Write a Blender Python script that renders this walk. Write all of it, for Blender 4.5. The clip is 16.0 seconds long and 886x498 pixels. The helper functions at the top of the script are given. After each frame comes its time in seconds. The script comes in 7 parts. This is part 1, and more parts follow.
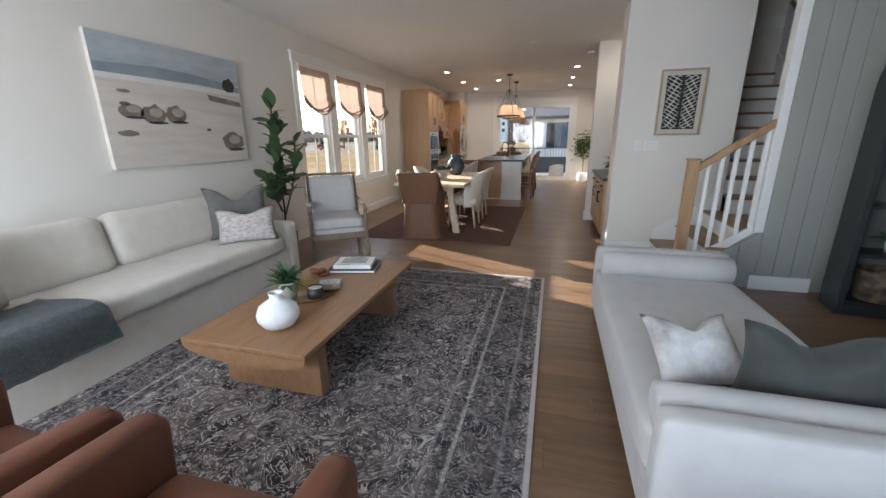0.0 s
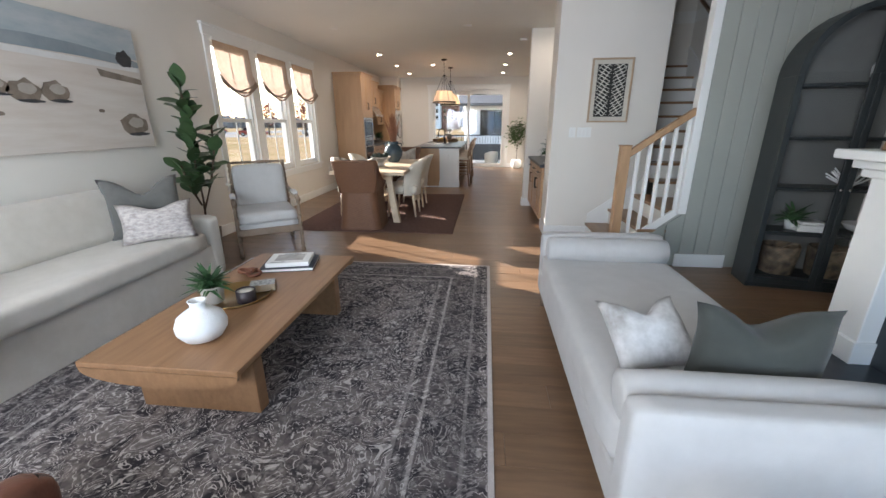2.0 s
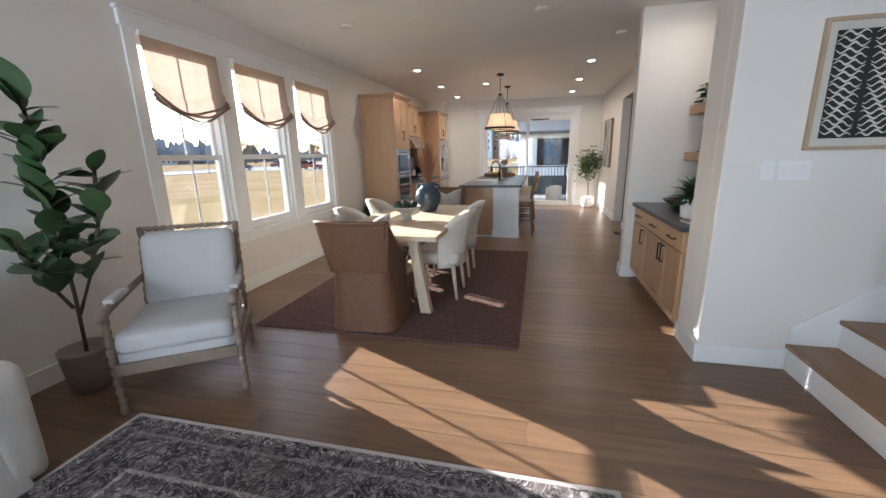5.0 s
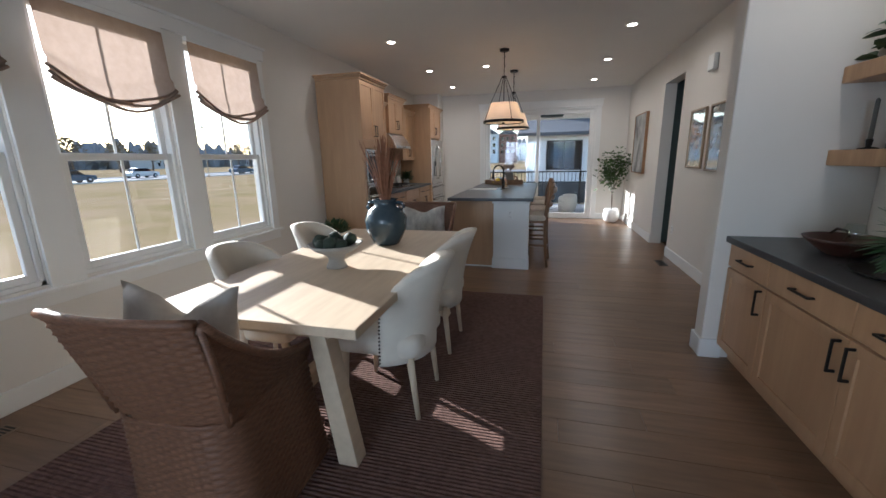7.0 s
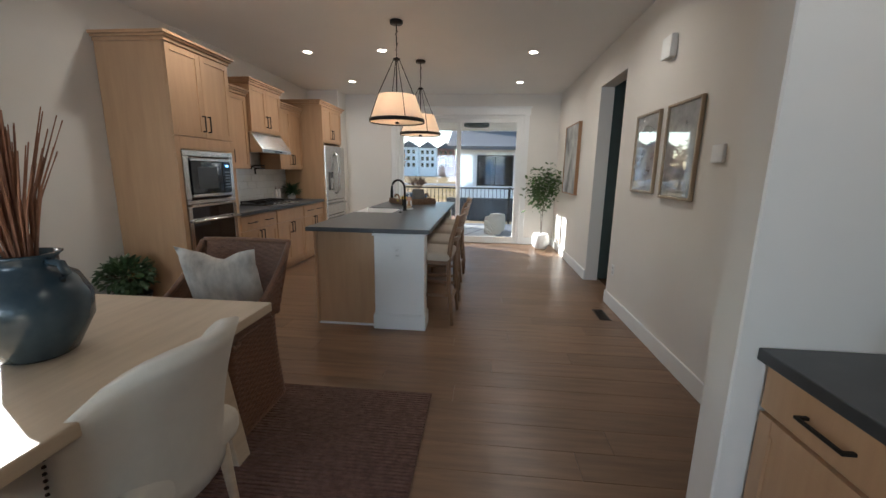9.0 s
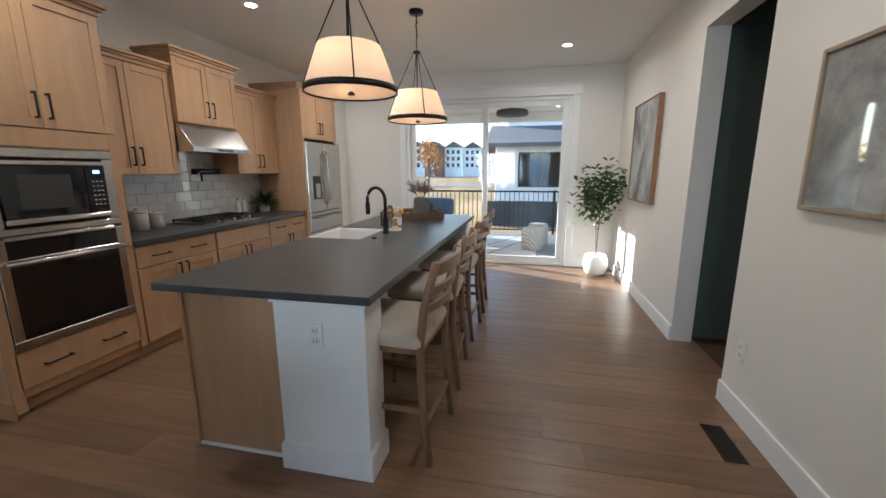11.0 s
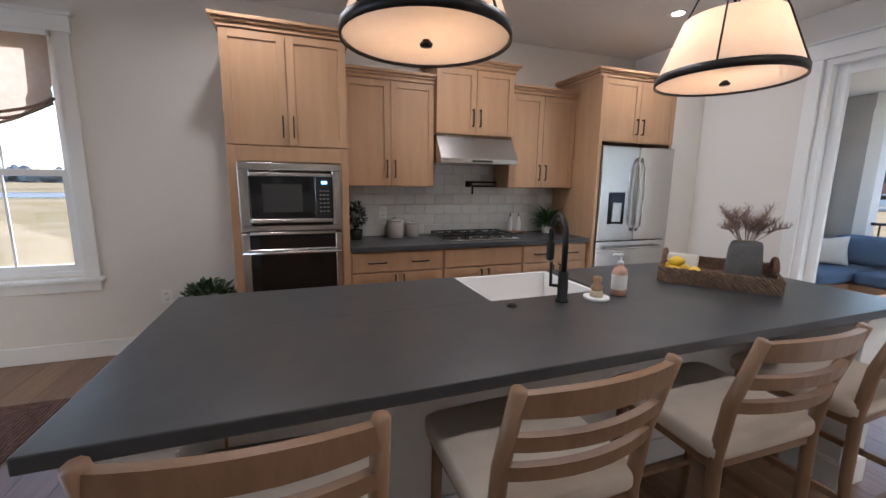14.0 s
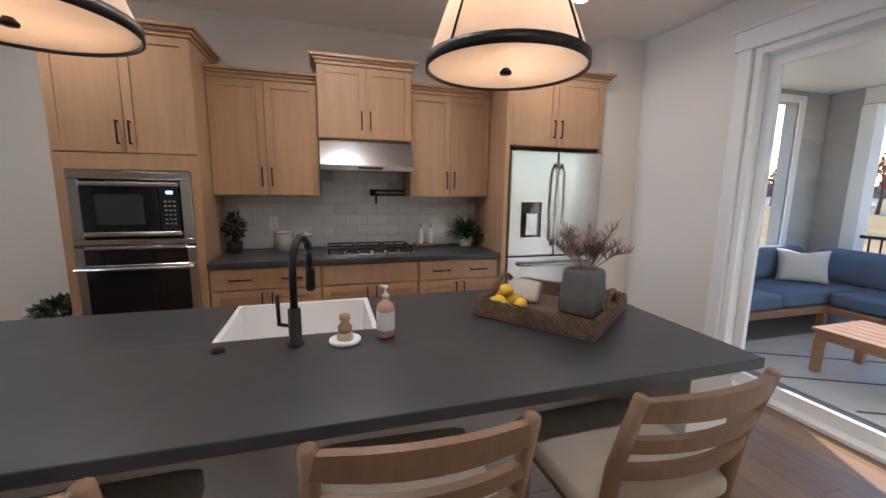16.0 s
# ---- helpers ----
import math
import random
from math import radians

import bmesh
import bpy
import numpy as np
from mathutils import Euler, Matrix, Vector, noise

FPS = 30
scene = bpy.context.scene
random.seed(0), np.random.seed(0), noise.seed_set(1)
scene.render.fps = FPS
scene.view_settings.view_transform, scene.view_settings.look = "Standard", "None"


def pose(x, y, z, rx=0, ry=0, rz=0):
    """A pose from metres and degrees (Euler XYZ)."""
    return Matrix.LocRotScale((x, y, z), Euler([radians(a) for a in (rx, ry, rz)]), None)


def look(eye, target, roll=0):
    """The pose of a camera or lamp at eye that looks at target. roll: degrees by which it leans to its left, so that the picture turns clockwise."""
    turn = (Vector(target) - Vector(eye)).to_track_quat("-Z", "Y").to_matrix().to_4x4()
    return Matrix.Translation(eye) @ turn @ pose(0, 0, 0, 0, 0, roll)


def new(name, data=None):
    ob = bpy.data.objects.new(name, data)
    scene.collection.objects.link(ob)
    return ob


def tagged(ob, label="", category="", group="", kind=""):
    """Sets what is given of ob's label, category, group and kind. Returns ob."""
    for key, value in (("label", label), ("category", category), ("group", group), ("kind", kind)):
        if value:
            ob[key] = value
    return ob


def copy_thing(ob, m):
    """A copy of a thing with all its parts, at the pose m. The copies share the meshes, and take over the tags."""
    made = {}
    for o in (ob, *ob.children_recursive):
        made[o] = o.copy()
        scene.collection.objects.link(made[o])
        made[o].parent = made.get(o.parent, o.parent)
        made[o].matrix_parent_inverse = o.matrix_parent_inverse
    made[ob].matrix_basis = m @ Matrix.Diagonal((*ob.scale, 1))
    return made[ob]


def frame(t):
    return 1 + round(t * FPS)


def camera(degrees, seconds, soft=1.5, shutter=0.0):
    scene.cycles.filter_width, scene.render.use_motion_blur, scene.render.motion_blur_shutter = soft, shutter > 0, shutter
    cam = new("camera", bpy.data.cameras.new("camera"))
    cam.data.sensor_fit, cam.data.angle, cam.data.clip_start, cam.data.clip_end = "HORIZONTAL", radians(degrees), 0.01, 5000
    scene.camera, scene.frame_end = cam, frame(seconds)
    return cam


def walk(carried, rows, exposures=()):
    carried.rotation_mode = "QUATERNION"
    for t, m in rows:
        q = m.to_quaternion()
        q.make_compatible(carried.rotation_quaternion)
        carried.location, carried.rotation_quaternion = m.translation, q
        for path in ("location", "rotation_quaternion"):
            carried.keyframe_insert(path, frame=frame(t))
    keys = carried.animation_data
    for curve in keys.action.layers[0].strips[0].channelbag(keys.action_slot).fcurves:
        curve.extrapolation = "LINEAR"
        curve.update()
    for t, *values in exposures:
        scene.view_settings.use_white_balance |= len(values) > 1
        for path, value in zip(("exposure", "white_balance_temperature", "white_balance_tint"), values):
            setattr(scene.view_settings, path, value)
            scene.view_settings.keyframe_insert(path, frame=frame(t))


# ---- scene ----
cam = camera(97.5, 16.0)
PATH = [
    (0, (0.412, 0.277, 1.421), (-0.107, 2.128, 0.869), -0.7),
    (0.5, (0.392, 0.262, 1.408), (0.047, 2.128, 0.778), -0.5),
    (1, (0.372, 0.262, 1.408), (0.136, 2.132, 0.737), -0.1),
    (1.5, (0.358, 0.276, 1.406), (0.164, 2.152, 0.742), 0.2),
    (2, (0.326, 0.401, 1.404), (0.121, 2.294, 0.791), -0.2),
    (2.5, (0.255, 0.686, 1.428), (0.005, 2.588, 0.863), -0.6),
    (3, (0.176, 1.01, 1.407), (-0.149, 2.91, 0.875), -1.1),
    (3.5, (0.093, 1.384, 1.432), (-0.293, 3.279, 0.925), -1.2),
    (4, (0.058, 1.801, 1.43), (-0.377, 3.692, 0.947), -1.3),
    (4.2, (0.055, 1.964, 1.442), (-0.394, 3.852, 0.959), -1.3),
    (6.3, (-0.121, 3.897, 1.388), (-0.59, 5.789, 0.942), -1.2),
    (6.5, (-0.13, 4.074, 1.38), (-0.607, 5.964, 0.933), -1.2),
    (7, (-0.123, 4.52, 1.4), (-0.612, 6.407, 0.949), -1.1),
    (7.5, (-0.125, 4.932, 1.421), (-0.577, 6.83, 0.981), -0.8),
    (8, (-0.009, 5.35, 1.384), (-0.402, 7.263, 0.955), -0.2),
    (8.5, (0.089, 5.782, 1.374), (-0.201, 7.717, 0.958), 0.6),
    (9, (0.185, 6.199, 1.393), (-0.002, 8.152, 1.003), 0.9),
    (9.2, (0.231, 6.392, 1.378), (0.063, 8.351, 1.008), 0.9),
    (11.3, (0.404, 8.199, 1.413), (-0.157, 10.078, 1.018), -0.8),
    (11.5, (0.433, 8.344, 1.414), (-0.276, 10.173, 1.026), -0.8),
    (12, (0.506, 8.707, 1.422), (-0.6, 10.326, 1.03), 0.2),
    (12.5, (0.541, 9.016, 1.403), (-0.907, 10.339, 1.009), 0.8),
    (13, (0.58, 9.334, 1.418), (-1.091, 10.367, 1.044), 0.6),
    (13.5, (0.647, 9.657, 1.401), (-1.157, 10.451, 1.061), 0.5),
    (14, (0.626, 9.899, 1.419), (-1.229, 10.569, 1.088), 0.8),
    (14.5, (0.619, 10.203, 1.458), (-1.267, 10.787, 1.139), 0.9),
    (15, (0.639, 10.499, 1.429), (-1.259, 11.05, 1.122), 0.6),
    (15.5, (0.667, 10.755, 1.474), (-1.231, 11.296, 1.146), 0.7),
    (16, (0.649, 11.082, 1.472), (-1.245, 11.647, 1.161), 0.8),
]
walk(cam, [(t, look(e, g, r)) for t, e, g, r in PATH], exposures=[(0.0, 1.7, 6500, 12), (1.5, 1.9, 6500, 12), (4.0, 2.1, 6400, 13), (6.5, 1.5, 5700, 9), (7.0, 1.4, 5650, 9), (8.0, 1.4, 5750, 8), (8.5, 1.5, 6700, 12), (9.0, 1.65, 5900, 7), (11.5, 1.95, 5600, 6), (12.5, 2.1, 5300, 14), (14.5, 1.9, 5600, 12), (16.0, 1.85, 5700, 12)])

# ---- world and sun ----
SUN_WAY = Vector((1.0, -0.47, -0.41)).normalized()
world = bpy.data.worlds.new("sky_world")
scene.world = world
world.use_nodes = True
wn = world.node_tree
sky = wn.nodes.new("ShaderNodeTexSky")
sky.sky_type, sky.sun_disc = "NISHITA", False
sky.sun_elevation, sky.sun_rotation = radians(20.4), radians(-64.8)
sky.air_density, sky.dust_density = 1.0, 0.6
wn.links.new(sky.outputs[0], wn.nodes["Background"].inputs[0])
wn.nodes["Background"].inputs[1].default_value = 0.15
sun = new("sun", bpy.data.lights.new("sun", "SUN"))
sun.data.energy, sun.data.angle, sun.data.color = 5.0, radians(0.5), (1.0, 0.95, 0.88)
sun.matrix_world = look((-20, 10, 12), Vector((-20, 10, 12)) + SUN_WAY)

# sky light through the front windows behind the walk's start, and the lamps of the house
for x0, x1, power in ((-2.5, -0.4, 60.0), (0.4, 2.5, 7.0)):
    a = new("front_window_light", bpy.data.lights.new("front_window_light", "AREA"))
    a.data.shape, a.data.size, a.data.size_y, a.data.energy, a.data.color = "RECTANGLE", x1 - x0, 1.8, power, (0.78, 0.88, 1.0) if x0 < 0 else (0.35, 0.62, 1.0)
    a.matrix_world = look(((x0 + x1) / 2, -1.55, 1.45), ((x0 + x1) / 2, 2.0, 1.3))
CANS = [(-2.05, 9.55), (0.78, 9.75), (-2.05, 11.27), (-1.09, 11.25), (0.76, 11.4), (-2.02, 12.9), (0.75, 13.02), (1.35, 6.84)]
for x, y in CANS:
    a = new("can_glow", bpy.data.lights.new("can_glow", "AREA"))
    a.data.shape, a.data.size, a.data.energy, a.data.color = "DISK", 0.085, 2.2 if y > 8 else 1.0, (1.0, 0.90, 0.80)
    a.data.spread = radians(160)
    a.matrix_world = look((x, y, 2.832), (x, y, 0.0001))


# ---- materials ----
def mat(name, c1, c2=None, rough=0.6, scale=6.0, bump=0.0, bscale=None, metal=0.0, stretch=(1, 1, 1), vary=0.0, detail=4.0, sheen=0.0, gloss=0.5, coat=0.0):
    """Two colours mixed by noise in object space, with fine relief; vary: lightness change from piece to piece."""
    m = bpy.data.materials.new(name)
    m.use_nodes = True
    nt = m.node_tree
    p = nt.nodes["Principled BSDF"]
    p.inputs["Roughness"].default_value, p.inputs["Metallic"].default_value = rough, metal
    p.inputs["Specular IOR Level"].default_value = gloss
    p.inputs["Sheen Weight"].default_value, p.inputs["Coat Weight"].default_value = sheen, coat
    c2 = c2 or tuple(v * 0.86 for v in c1)
    tc, mp = nt.nodes.new("ShaderNodeTexCoord"), nt.nodes.new("ShaderNodeMapping")
    mp.inputs["Scale"].default_value = stretch
    nt.links.new(tc.outputs["Object"], mp.inputs[0])
    oi = nt.nodes.new("ShaderNodeObjectInfo")
    if vary:
        off = nt.nodes.new("ShaderNodeVectorMath")
        off.operation = "SCALE"
        off.inputs[0].default_value = (37, 11, 23)
        nt.links.new(oi.outputs["Random"], off.inputs["Scale"])
        nt.links.new(off.outputs[0], mp.inputs["Location"])
    n = nt.nodes.new("ShaderNodeTexNoise")
    n.inputs["Scale"].default_value, n.inputs["Detail"].default_value, n.inputs["Roughness"].default_value = scale, detail, 0.62
    nt.links.new(mp.outputs[0], n.inputs[0])
    ramp = nt.nodes.new("ShaderNodeMapRange")
    ramp.inputs[1].default_value, ramp.inputs[2].default_value = 0.3, 0.7
    nt.links.new(n.outputs[0], ramp.inputs[0])
    mix = nt.nodes.new("ShaderNodeMix")
    mix.data_type = "RGBA"
    mix.inputs[6].default_value, mix.inputs[7].default_value = (*c1, 1), (*c2, 1)
    nt.links.new(ramp.outputs[0], mix.inputs[0])
    out = mix.outputs[2]
    if vary:
        hs, mr = nt.nodes.new("ShaderNodeHueSaturation"), nt.nodes.new("ShaderNodeMapRange")
        mr.inputs[3].default_value, mr.inputs[4].default_value = 1 - vary, 1 + vary
        nt.links.new(oi.outputs["Random"], mr.inputs[0])
        nt.links.new(mr.outputs[0], hs.inputs["Value"])
        nt.links.new(out, hs.inputs["Color"])
        out = hs.outputs[0]
    nt.links.new(out, p.inputs["Base Color"])
    if bump:
        b, n2 = nt.nodes.new("ShaderNodeBump"), nt.nodes.new("ShaderNodeTexNoise")
        n2.inputs["Scale"].default_value, n2.inputs["Detail"].default_value = bscale or scale * 4, 3
        nt.links.new(mp.outputs[0], n2.inputs[0])
        b.inputs["Strength"].default_value, b.inputs["Distance"].default_value = bump, 0.004
        nt.links.new(n2.outputs[0], b.inputs["Height"])
        nt.links.new(b.outputs[0], p.inputs["Normal"])
    return m


def node_mix(nt, fac, a, b, mode="MIX"):
    x = nt.nodes.new("ShaderNodeMix")
    x.data_type, x.blend_type = "RGBA", mode
    for s, v in ((0, fac), (6, a), (7, b)):
        if isinstance(v, (int, float)):
            x.inputs[s].default_value = v
        elif isinstance(v, tuple):
            x.inputs[s].default_value = (*v, 1)
        else:
            nt.links.new(v, x.inputs[s])
    return x.outputs[2]


def glow(name, colour, strength):
    m = bpy.data.materials.new(name)
    m.use_nodes = True
    p = m.node_tree.nodes["Principled BSDF"]
    p.inputs["Base Color"].default_value = p.inputs["Emission Color"].default_value = (*colour, 1)
    p.inputs["Emission Strength"].default_value = strength
    return m


def glass(name, colour=(1, 1, 1), rough=0.0, thin=True):
    """Thin panes: clear with a faint mirror; thick glass: refracting."""
    m = bpy.data.materials.new(name)
    m.use_nodes = True
    nt = m.node_tree
    nt.nodes.clear()
    o = nt.nodes.new("ShaderNodeOutputMaterial")
    if thin:
        t, g, mx = (nt.nodes.new("ShaderNode" + k) for k in ("BsdfTransparent", "BsdfGlossy", "MixShader"))
        t.inputs[0].default_value = (*colour, 1)
        g.inputs["Roughness"].default_value = rough
        mx.inputs[0].default_value = 0.04
        nt.links.new(t.outputs[0], mx.inputs[1])
        nt.links.new(g.outputs[0], mx.inputs[2])
        nt.links.new(mx.outputs[0], o.inputs[0])
    else:
        g = nt.nodes.new("ShaderNodeBsdfGlass")
        g.inputs["Color"].default_value, g.inputs["Roughness"].default_value = (*colour, 1), rough
        nt.links.new(g.outputs[0], o.inputs[0])
    return m


def shade_cloth(name, colour, colour2, through_amount, weave=220.0):
    """Cloth that lets part of the light through."""
    m = mat(name, colour, colour2, 0.9, 14, 0.4, weave)
    nt = m.node_tree
    p, o = nt.nodes["Principled BSDF"], nt.nodes["Material Output"]
    t, mx = nt.nodes.new("ShaderNodeBsdfTranslucent"), nt.nodes.new("ShaderNodeMixShader")
    src = p.inputs["Base Color"].links[0].from_socket
    nt.links.new(src, t.inputs[0])
    mx.inputs[0].default_value = through_amount
    nt.links.new(p.outputs[0], mx.inputs[1])
    nt.links.new(t.outputs[0], mx.inputs[2])
    nt.links.new(mx.outputs[0], o.inputs[0])
    return m


def rug_material(name, dark, mid, light, half_x, half_y):
    """Faded oriental pattern: field of scrolls, dark border bands, worn patches."""
    m = bpy.data.materials.new(name)
    m.use_nodes = True
    nt = m.node_tree
    p = nt.nodes["Principled BSDF"]
    p.inputs["Roughness"].default_value = 0.95
    p.inputs["Specular IOR Level"].default_value = 0.15
    tc = nt.nodes.new("ShaderNodeTexCoord")

    def noise_tex(scale, detail=3.0, dist=0.0):
        n = nt.nodes.new("ShaderNodeTexNoise")
        n.inputs["Scale"].default_value, n.inputs["Detail"].default_value, n.inputs["Distortion"].default_value = scale, detail, dist
        nt.links.new(tc.outputs["Object"], n.inputs[0])
        return n.outputs[0]

    def rng(s, a, b, lo=0.0, hi=1.0):
        r = nt.nodes.new("ShaderNodeMapRange")
        for i, v in ((1, a), (2, b), (3, lo), (4, hi)):
            r.inputs[i].default_value = v
        nt.links.new(s, r.inputs[0])
        return r.outputs[0]

    def math_node(op, a, b=0.0):
        x = nt.nodes.new("ShaderNodeMath")
        x.operation = op
        for i, v in ((0, a), (1, b)):
            if isinstance(v, (int, float)):
                x.inputs[i].default_value = v
            else:
                nt.links.new(v, x.inputs[i])
        return x.outputs[0]

    base = node_mix(nt, rng(noise_tex(6, 5, 1.5), 0.42, 0.58), dark, mid)
    # scrolls: thin bright contours of a warped noise
    n1 = noise_tex(6.5, 2.5, 2.4)
    band = math_node("ABSOLUTE", math_node("SUBTRACT", math_node("FRACT", math_node("MULTIPLY", n1, 7.0)), 0.5))
    base = node_mix(nt, rng(band, 0.05, 0.13, 0.75, 0.0), base, light)
    v = nt.nodes.new("ShaderNodeTexVoronoi")
    v.inputs["Scale"].default_value = 8.0
    v.feature = "F1"
    nt.links.new(tc.outputs["Object"], v.inputs[0])
    petals = math_node("ABSOLUTE", math_node("SUBTRACT", v.outputs[0], 0.32))
    base = node_mix(nt, rng(petals, 0.02, 0.06, 0.6, 0.0), base, dark)
    base = node_mix(nt, rng(v.outputs[0], 0.1, 0.16, 0.5, 0.0), base, light)
    # border bands
    sep = nt.nodes.new("ShaderNodeSeparateXYZ")
    nt.links.new(tc.outputs["Object"], sep.inputs[0])
    ex = math_node("SUBTRACT", half_x, math_node("ABSOLUTE", sep.outputs[0]))
    ey = math_node("SUBTRACT", half_y, math_node("ABSOLUTE", sep.outputs[1]))
    e = math_node("MINIMUM", ex, ey)
    for at, w, c, f in ((0.012, 0.012, light, 0.8), (0.10, 0.02, dark, 0.5), (0.14, 0.006, light, 0.35), (0.24, 0.11, dark, 0.4), (0.36, 0.006, light, 0.35), (0.40, 0.02, dark, 0.5), (0.46, 0.008, light, 0.25)):
        d = math_node("ABSOLUTE", math_node("SUBTRACT", e, at))
        base = node_mix(nt, rng(d, w, w + 0.006, f, 0.0), base, c)
    worn = node_mix(nt, rng(noise_tex(2.2, 4), 0.45, 0.75, 0.0, 0.35), base, mid)
    worn = node_mix(nt, rng(noise_tex(45, 5), 0.5, 0.75, 0.0, 0.35), worn, light)
    nt.links.new(worn, p.inputs["Base Color"])
    b = nt.nodes.new("ShaderNodeBump")
    b.inputs["Strength"].default_value, b.inputs["Distance"].default_value = 0.5, 0.004
    nt.links.new(noise_tex(350, 2), b.inputs["Height"])
    nt.links.new(b.outputs[0], p.inputs["Normal"])
    return m


def wave_bump(m, scale, direction, strength, distance=0.01):
    """Adds woven ribs along one axis to a material."""
    nt = m.node_tree
    p = nt.nodes["Principled BSDF"]
    w, tc, b = nt.nodes.new("ShaderNodeTexWave"), nt.nodes.new("ShaderNodeTexCoord"), nt.nodes.new("ShaderNodeBump")
    w.bands_direction = direction
    w.inputs["Scale"].default_value, w.inputs["Distortion"].default_value, w.inputs["Detail Scale"].default_value = scale, 1.2, 3
    nt.links.new(tc.outputs["Object"], w.inputs[0])
    b.inputs["Strength"].default_value, b.inputs["Distance"].default_value = strength, distance
    nt.links.new(w.outputs["Fac"], b.inputs["Height"])
    nt.links.new(b.outputs[0], p.inputs["Normal"])
    return m


WALL = mat("wall_paint", (0.77, 0.735, 0.68), (0.74, 0.705, 0.65), 0.75, 1.2, 0.08, 180)
CEIL = mat("ceiling_paint", (0.8, 0.79, 0.76), (0.77, 0.76, 0.73), 0.85, 1.0, 0.06, 150)
TRIM = mat("trim_paint", (0.84, 0.84, 0.82), (0.8, 0.8, 0.78), 0.38, 2, 0.03, 60)
PANEL = mat("sage_panel_paint", (0.36, 0.37, 0.33), (0.33, 0.34, 0.305), 0.5, 2, 0.05, 60)
OAKFLOOR = mat("oak_floor", (0.24, 0.143, 0.083), (0.155, 0.09, 0.051), 0.33, 3.0, 0.12, 26, stretch=(0.8, 9, 9), vary=0.16, detail=8)
MAPLE = mat("maple_cabinet", (0.51, 0.315, 0.175), (0.43, 0.26, 0.142), 0.36, 2.2, 0.04, 30, stretch=(7, 7, 0.7), detail=7, vary=0.03)
OAK = mat("oak_wood", (0.50, 0.31, 0.17), (0.36, 0.21, 0.11), 0.45, 3.0, 0.1, 30, stretch=(5, 5, 0.7), detail=7)
OAKX = mat("oak_top", (0.35, 0.19, 0.095), (0.25, 0.13, 0.063), 0.42, 3.0, 0.1, 30, stretch=(9, 0.8, 6), detail=8)
PALE = mat("bleached_oak", (0.66, 0.53, 0.38), (0.55, 0.43, 0.30), 0.5, 3.0, 0.1, 30, stretch=(7, 0.8, 7), detail=8)
WALNUT = mat("stool_wood", (0.27, 0.158, 0.085), (0.18, 0.10, 0.053), 0.42, 4.0, 0.1, 40, stretch=(4, 4, 1), detail=7)
GREYWOOD = mat("weathered_wood", (0.27, 0.20, 0.145), (0.18, 0.13, 0.09), 0.6, 6, 0.3, 40, detail=7)
TREAD = mat("tread_oak", (0.33, 0.195, 0.105), (0.24, 0.135, 0.07), 0.4, 3, 0.08, 30, stretch=(6, 0.8, 6), detail=7)
COUNTER = mat("dark_quartz", (0.040, 0.042, 0.045), (0.055, 0.057, 0.06), 0.36, 9, 0.05, 260)
LINEN = mat("linen", (0.66, 0.615, 0.55), (0.60, 0.555, 0.49), 0.95, 9, 0.35, 420, sheen=0.2, gloss=0.2)
LINENB = mat("pale_linen", (0.50, 0.485, 0.47), (0.455, 0.44, 0.425), 0.95, 9, 0.35, 420, sheen=0.2, gloss=0.2)
CREAM = mat("cream_upholstery", (0.72, 0.66, 0.56), (0.66, 0.60, 0.51), 0.92, 9, 0.3, 380, sheen=0.2, gloss=0.2)
SEATCLOTH = mat("oatmeal_seat_cloth", (0.60, 0.52, 0.42), (0.54, 0.46, 0.37), 0.92, 9, 0.3, 380, sheen=0.1, gloss=0.2)
CHARCOAL = mat("charcoal_linen", (0.15, 0.145, 0.135), (0.12, 0.118, 0.11), 0.95, 12, 0.4, 400, sheen=0.2, gloss=0.2)
VELVET = mat("grey_green_velvet", (0.058, 0.062, 0.055), (0.042, 0.046, 0.041), 0.75, 6, 0.2, 200, sheen=0.15, gloss=0.2)
THROW = mat("blue_grey_knit", (0.15, 0.175, 0.175), (0.10, 0.125, 0.125), 0.98, 40, 0.9, 130, sheen=0.3, gloss=0.1)
LEATHER = mat("cognac_leather", (0.17, 0.062, 0.034), (0.115, 0.04, 0.022), 0.42, 5, 0.25, 160)
WICKER = mat("wicker", (0.24, 0.115, 0.06), (0.10, 0.045, 0.025), 0.5, 45, 0.3, 200, stretch=(1, 1, 5), detail=6)
JUTE = wave_bump(mat("brown_jute", (0.215, 0.125, 0.10), (0.125, 0.072, 0.058), 0.95, 30, 0, gloss=0.15), 14, "Y", 1.0, 0.015)
BLACK = mat("black_metal", (0.018, 0.017, 0.016), (0.028, 0.026, 0.024), 0.4, 20, 0.05, metal=0.6)
BLACKWOOD = mat("black_cabinet", (0.020, 0.025, 0.026), (0.03, 0.035, 0.036), 0.45, 6, 0.08, 60)
BRONZE = mat("dark_bronze", (0.05, 0.035, 0.025), (0.035, 0.024, 0.017), 0.35, 20, 0.03, metal=0.8)
STEEL = mat("brushed_steel", (0.58, 0.56, 0.53), (0.53, 0.51, 0.485), 0.24, 5, 0.015, 60, metal=1.0, stretch=(1, 1, 30))
OVENGLASS = mat("oven_glass", (0.008, 0.008, 0.009), (0.012, 0.012, 0.013), 0.06, 4)
BRASS = mat("aged_brass", (0.42, 0.28, 0.12), (0.34, 0.22, 0.09), 0.28, 8, 0.05, metal=1.0)
PORCELAIN = mat("white_porcelain", (0.85, 0.84, 0.82), (0.82, 0.81, 0.79), 0.12, 4)
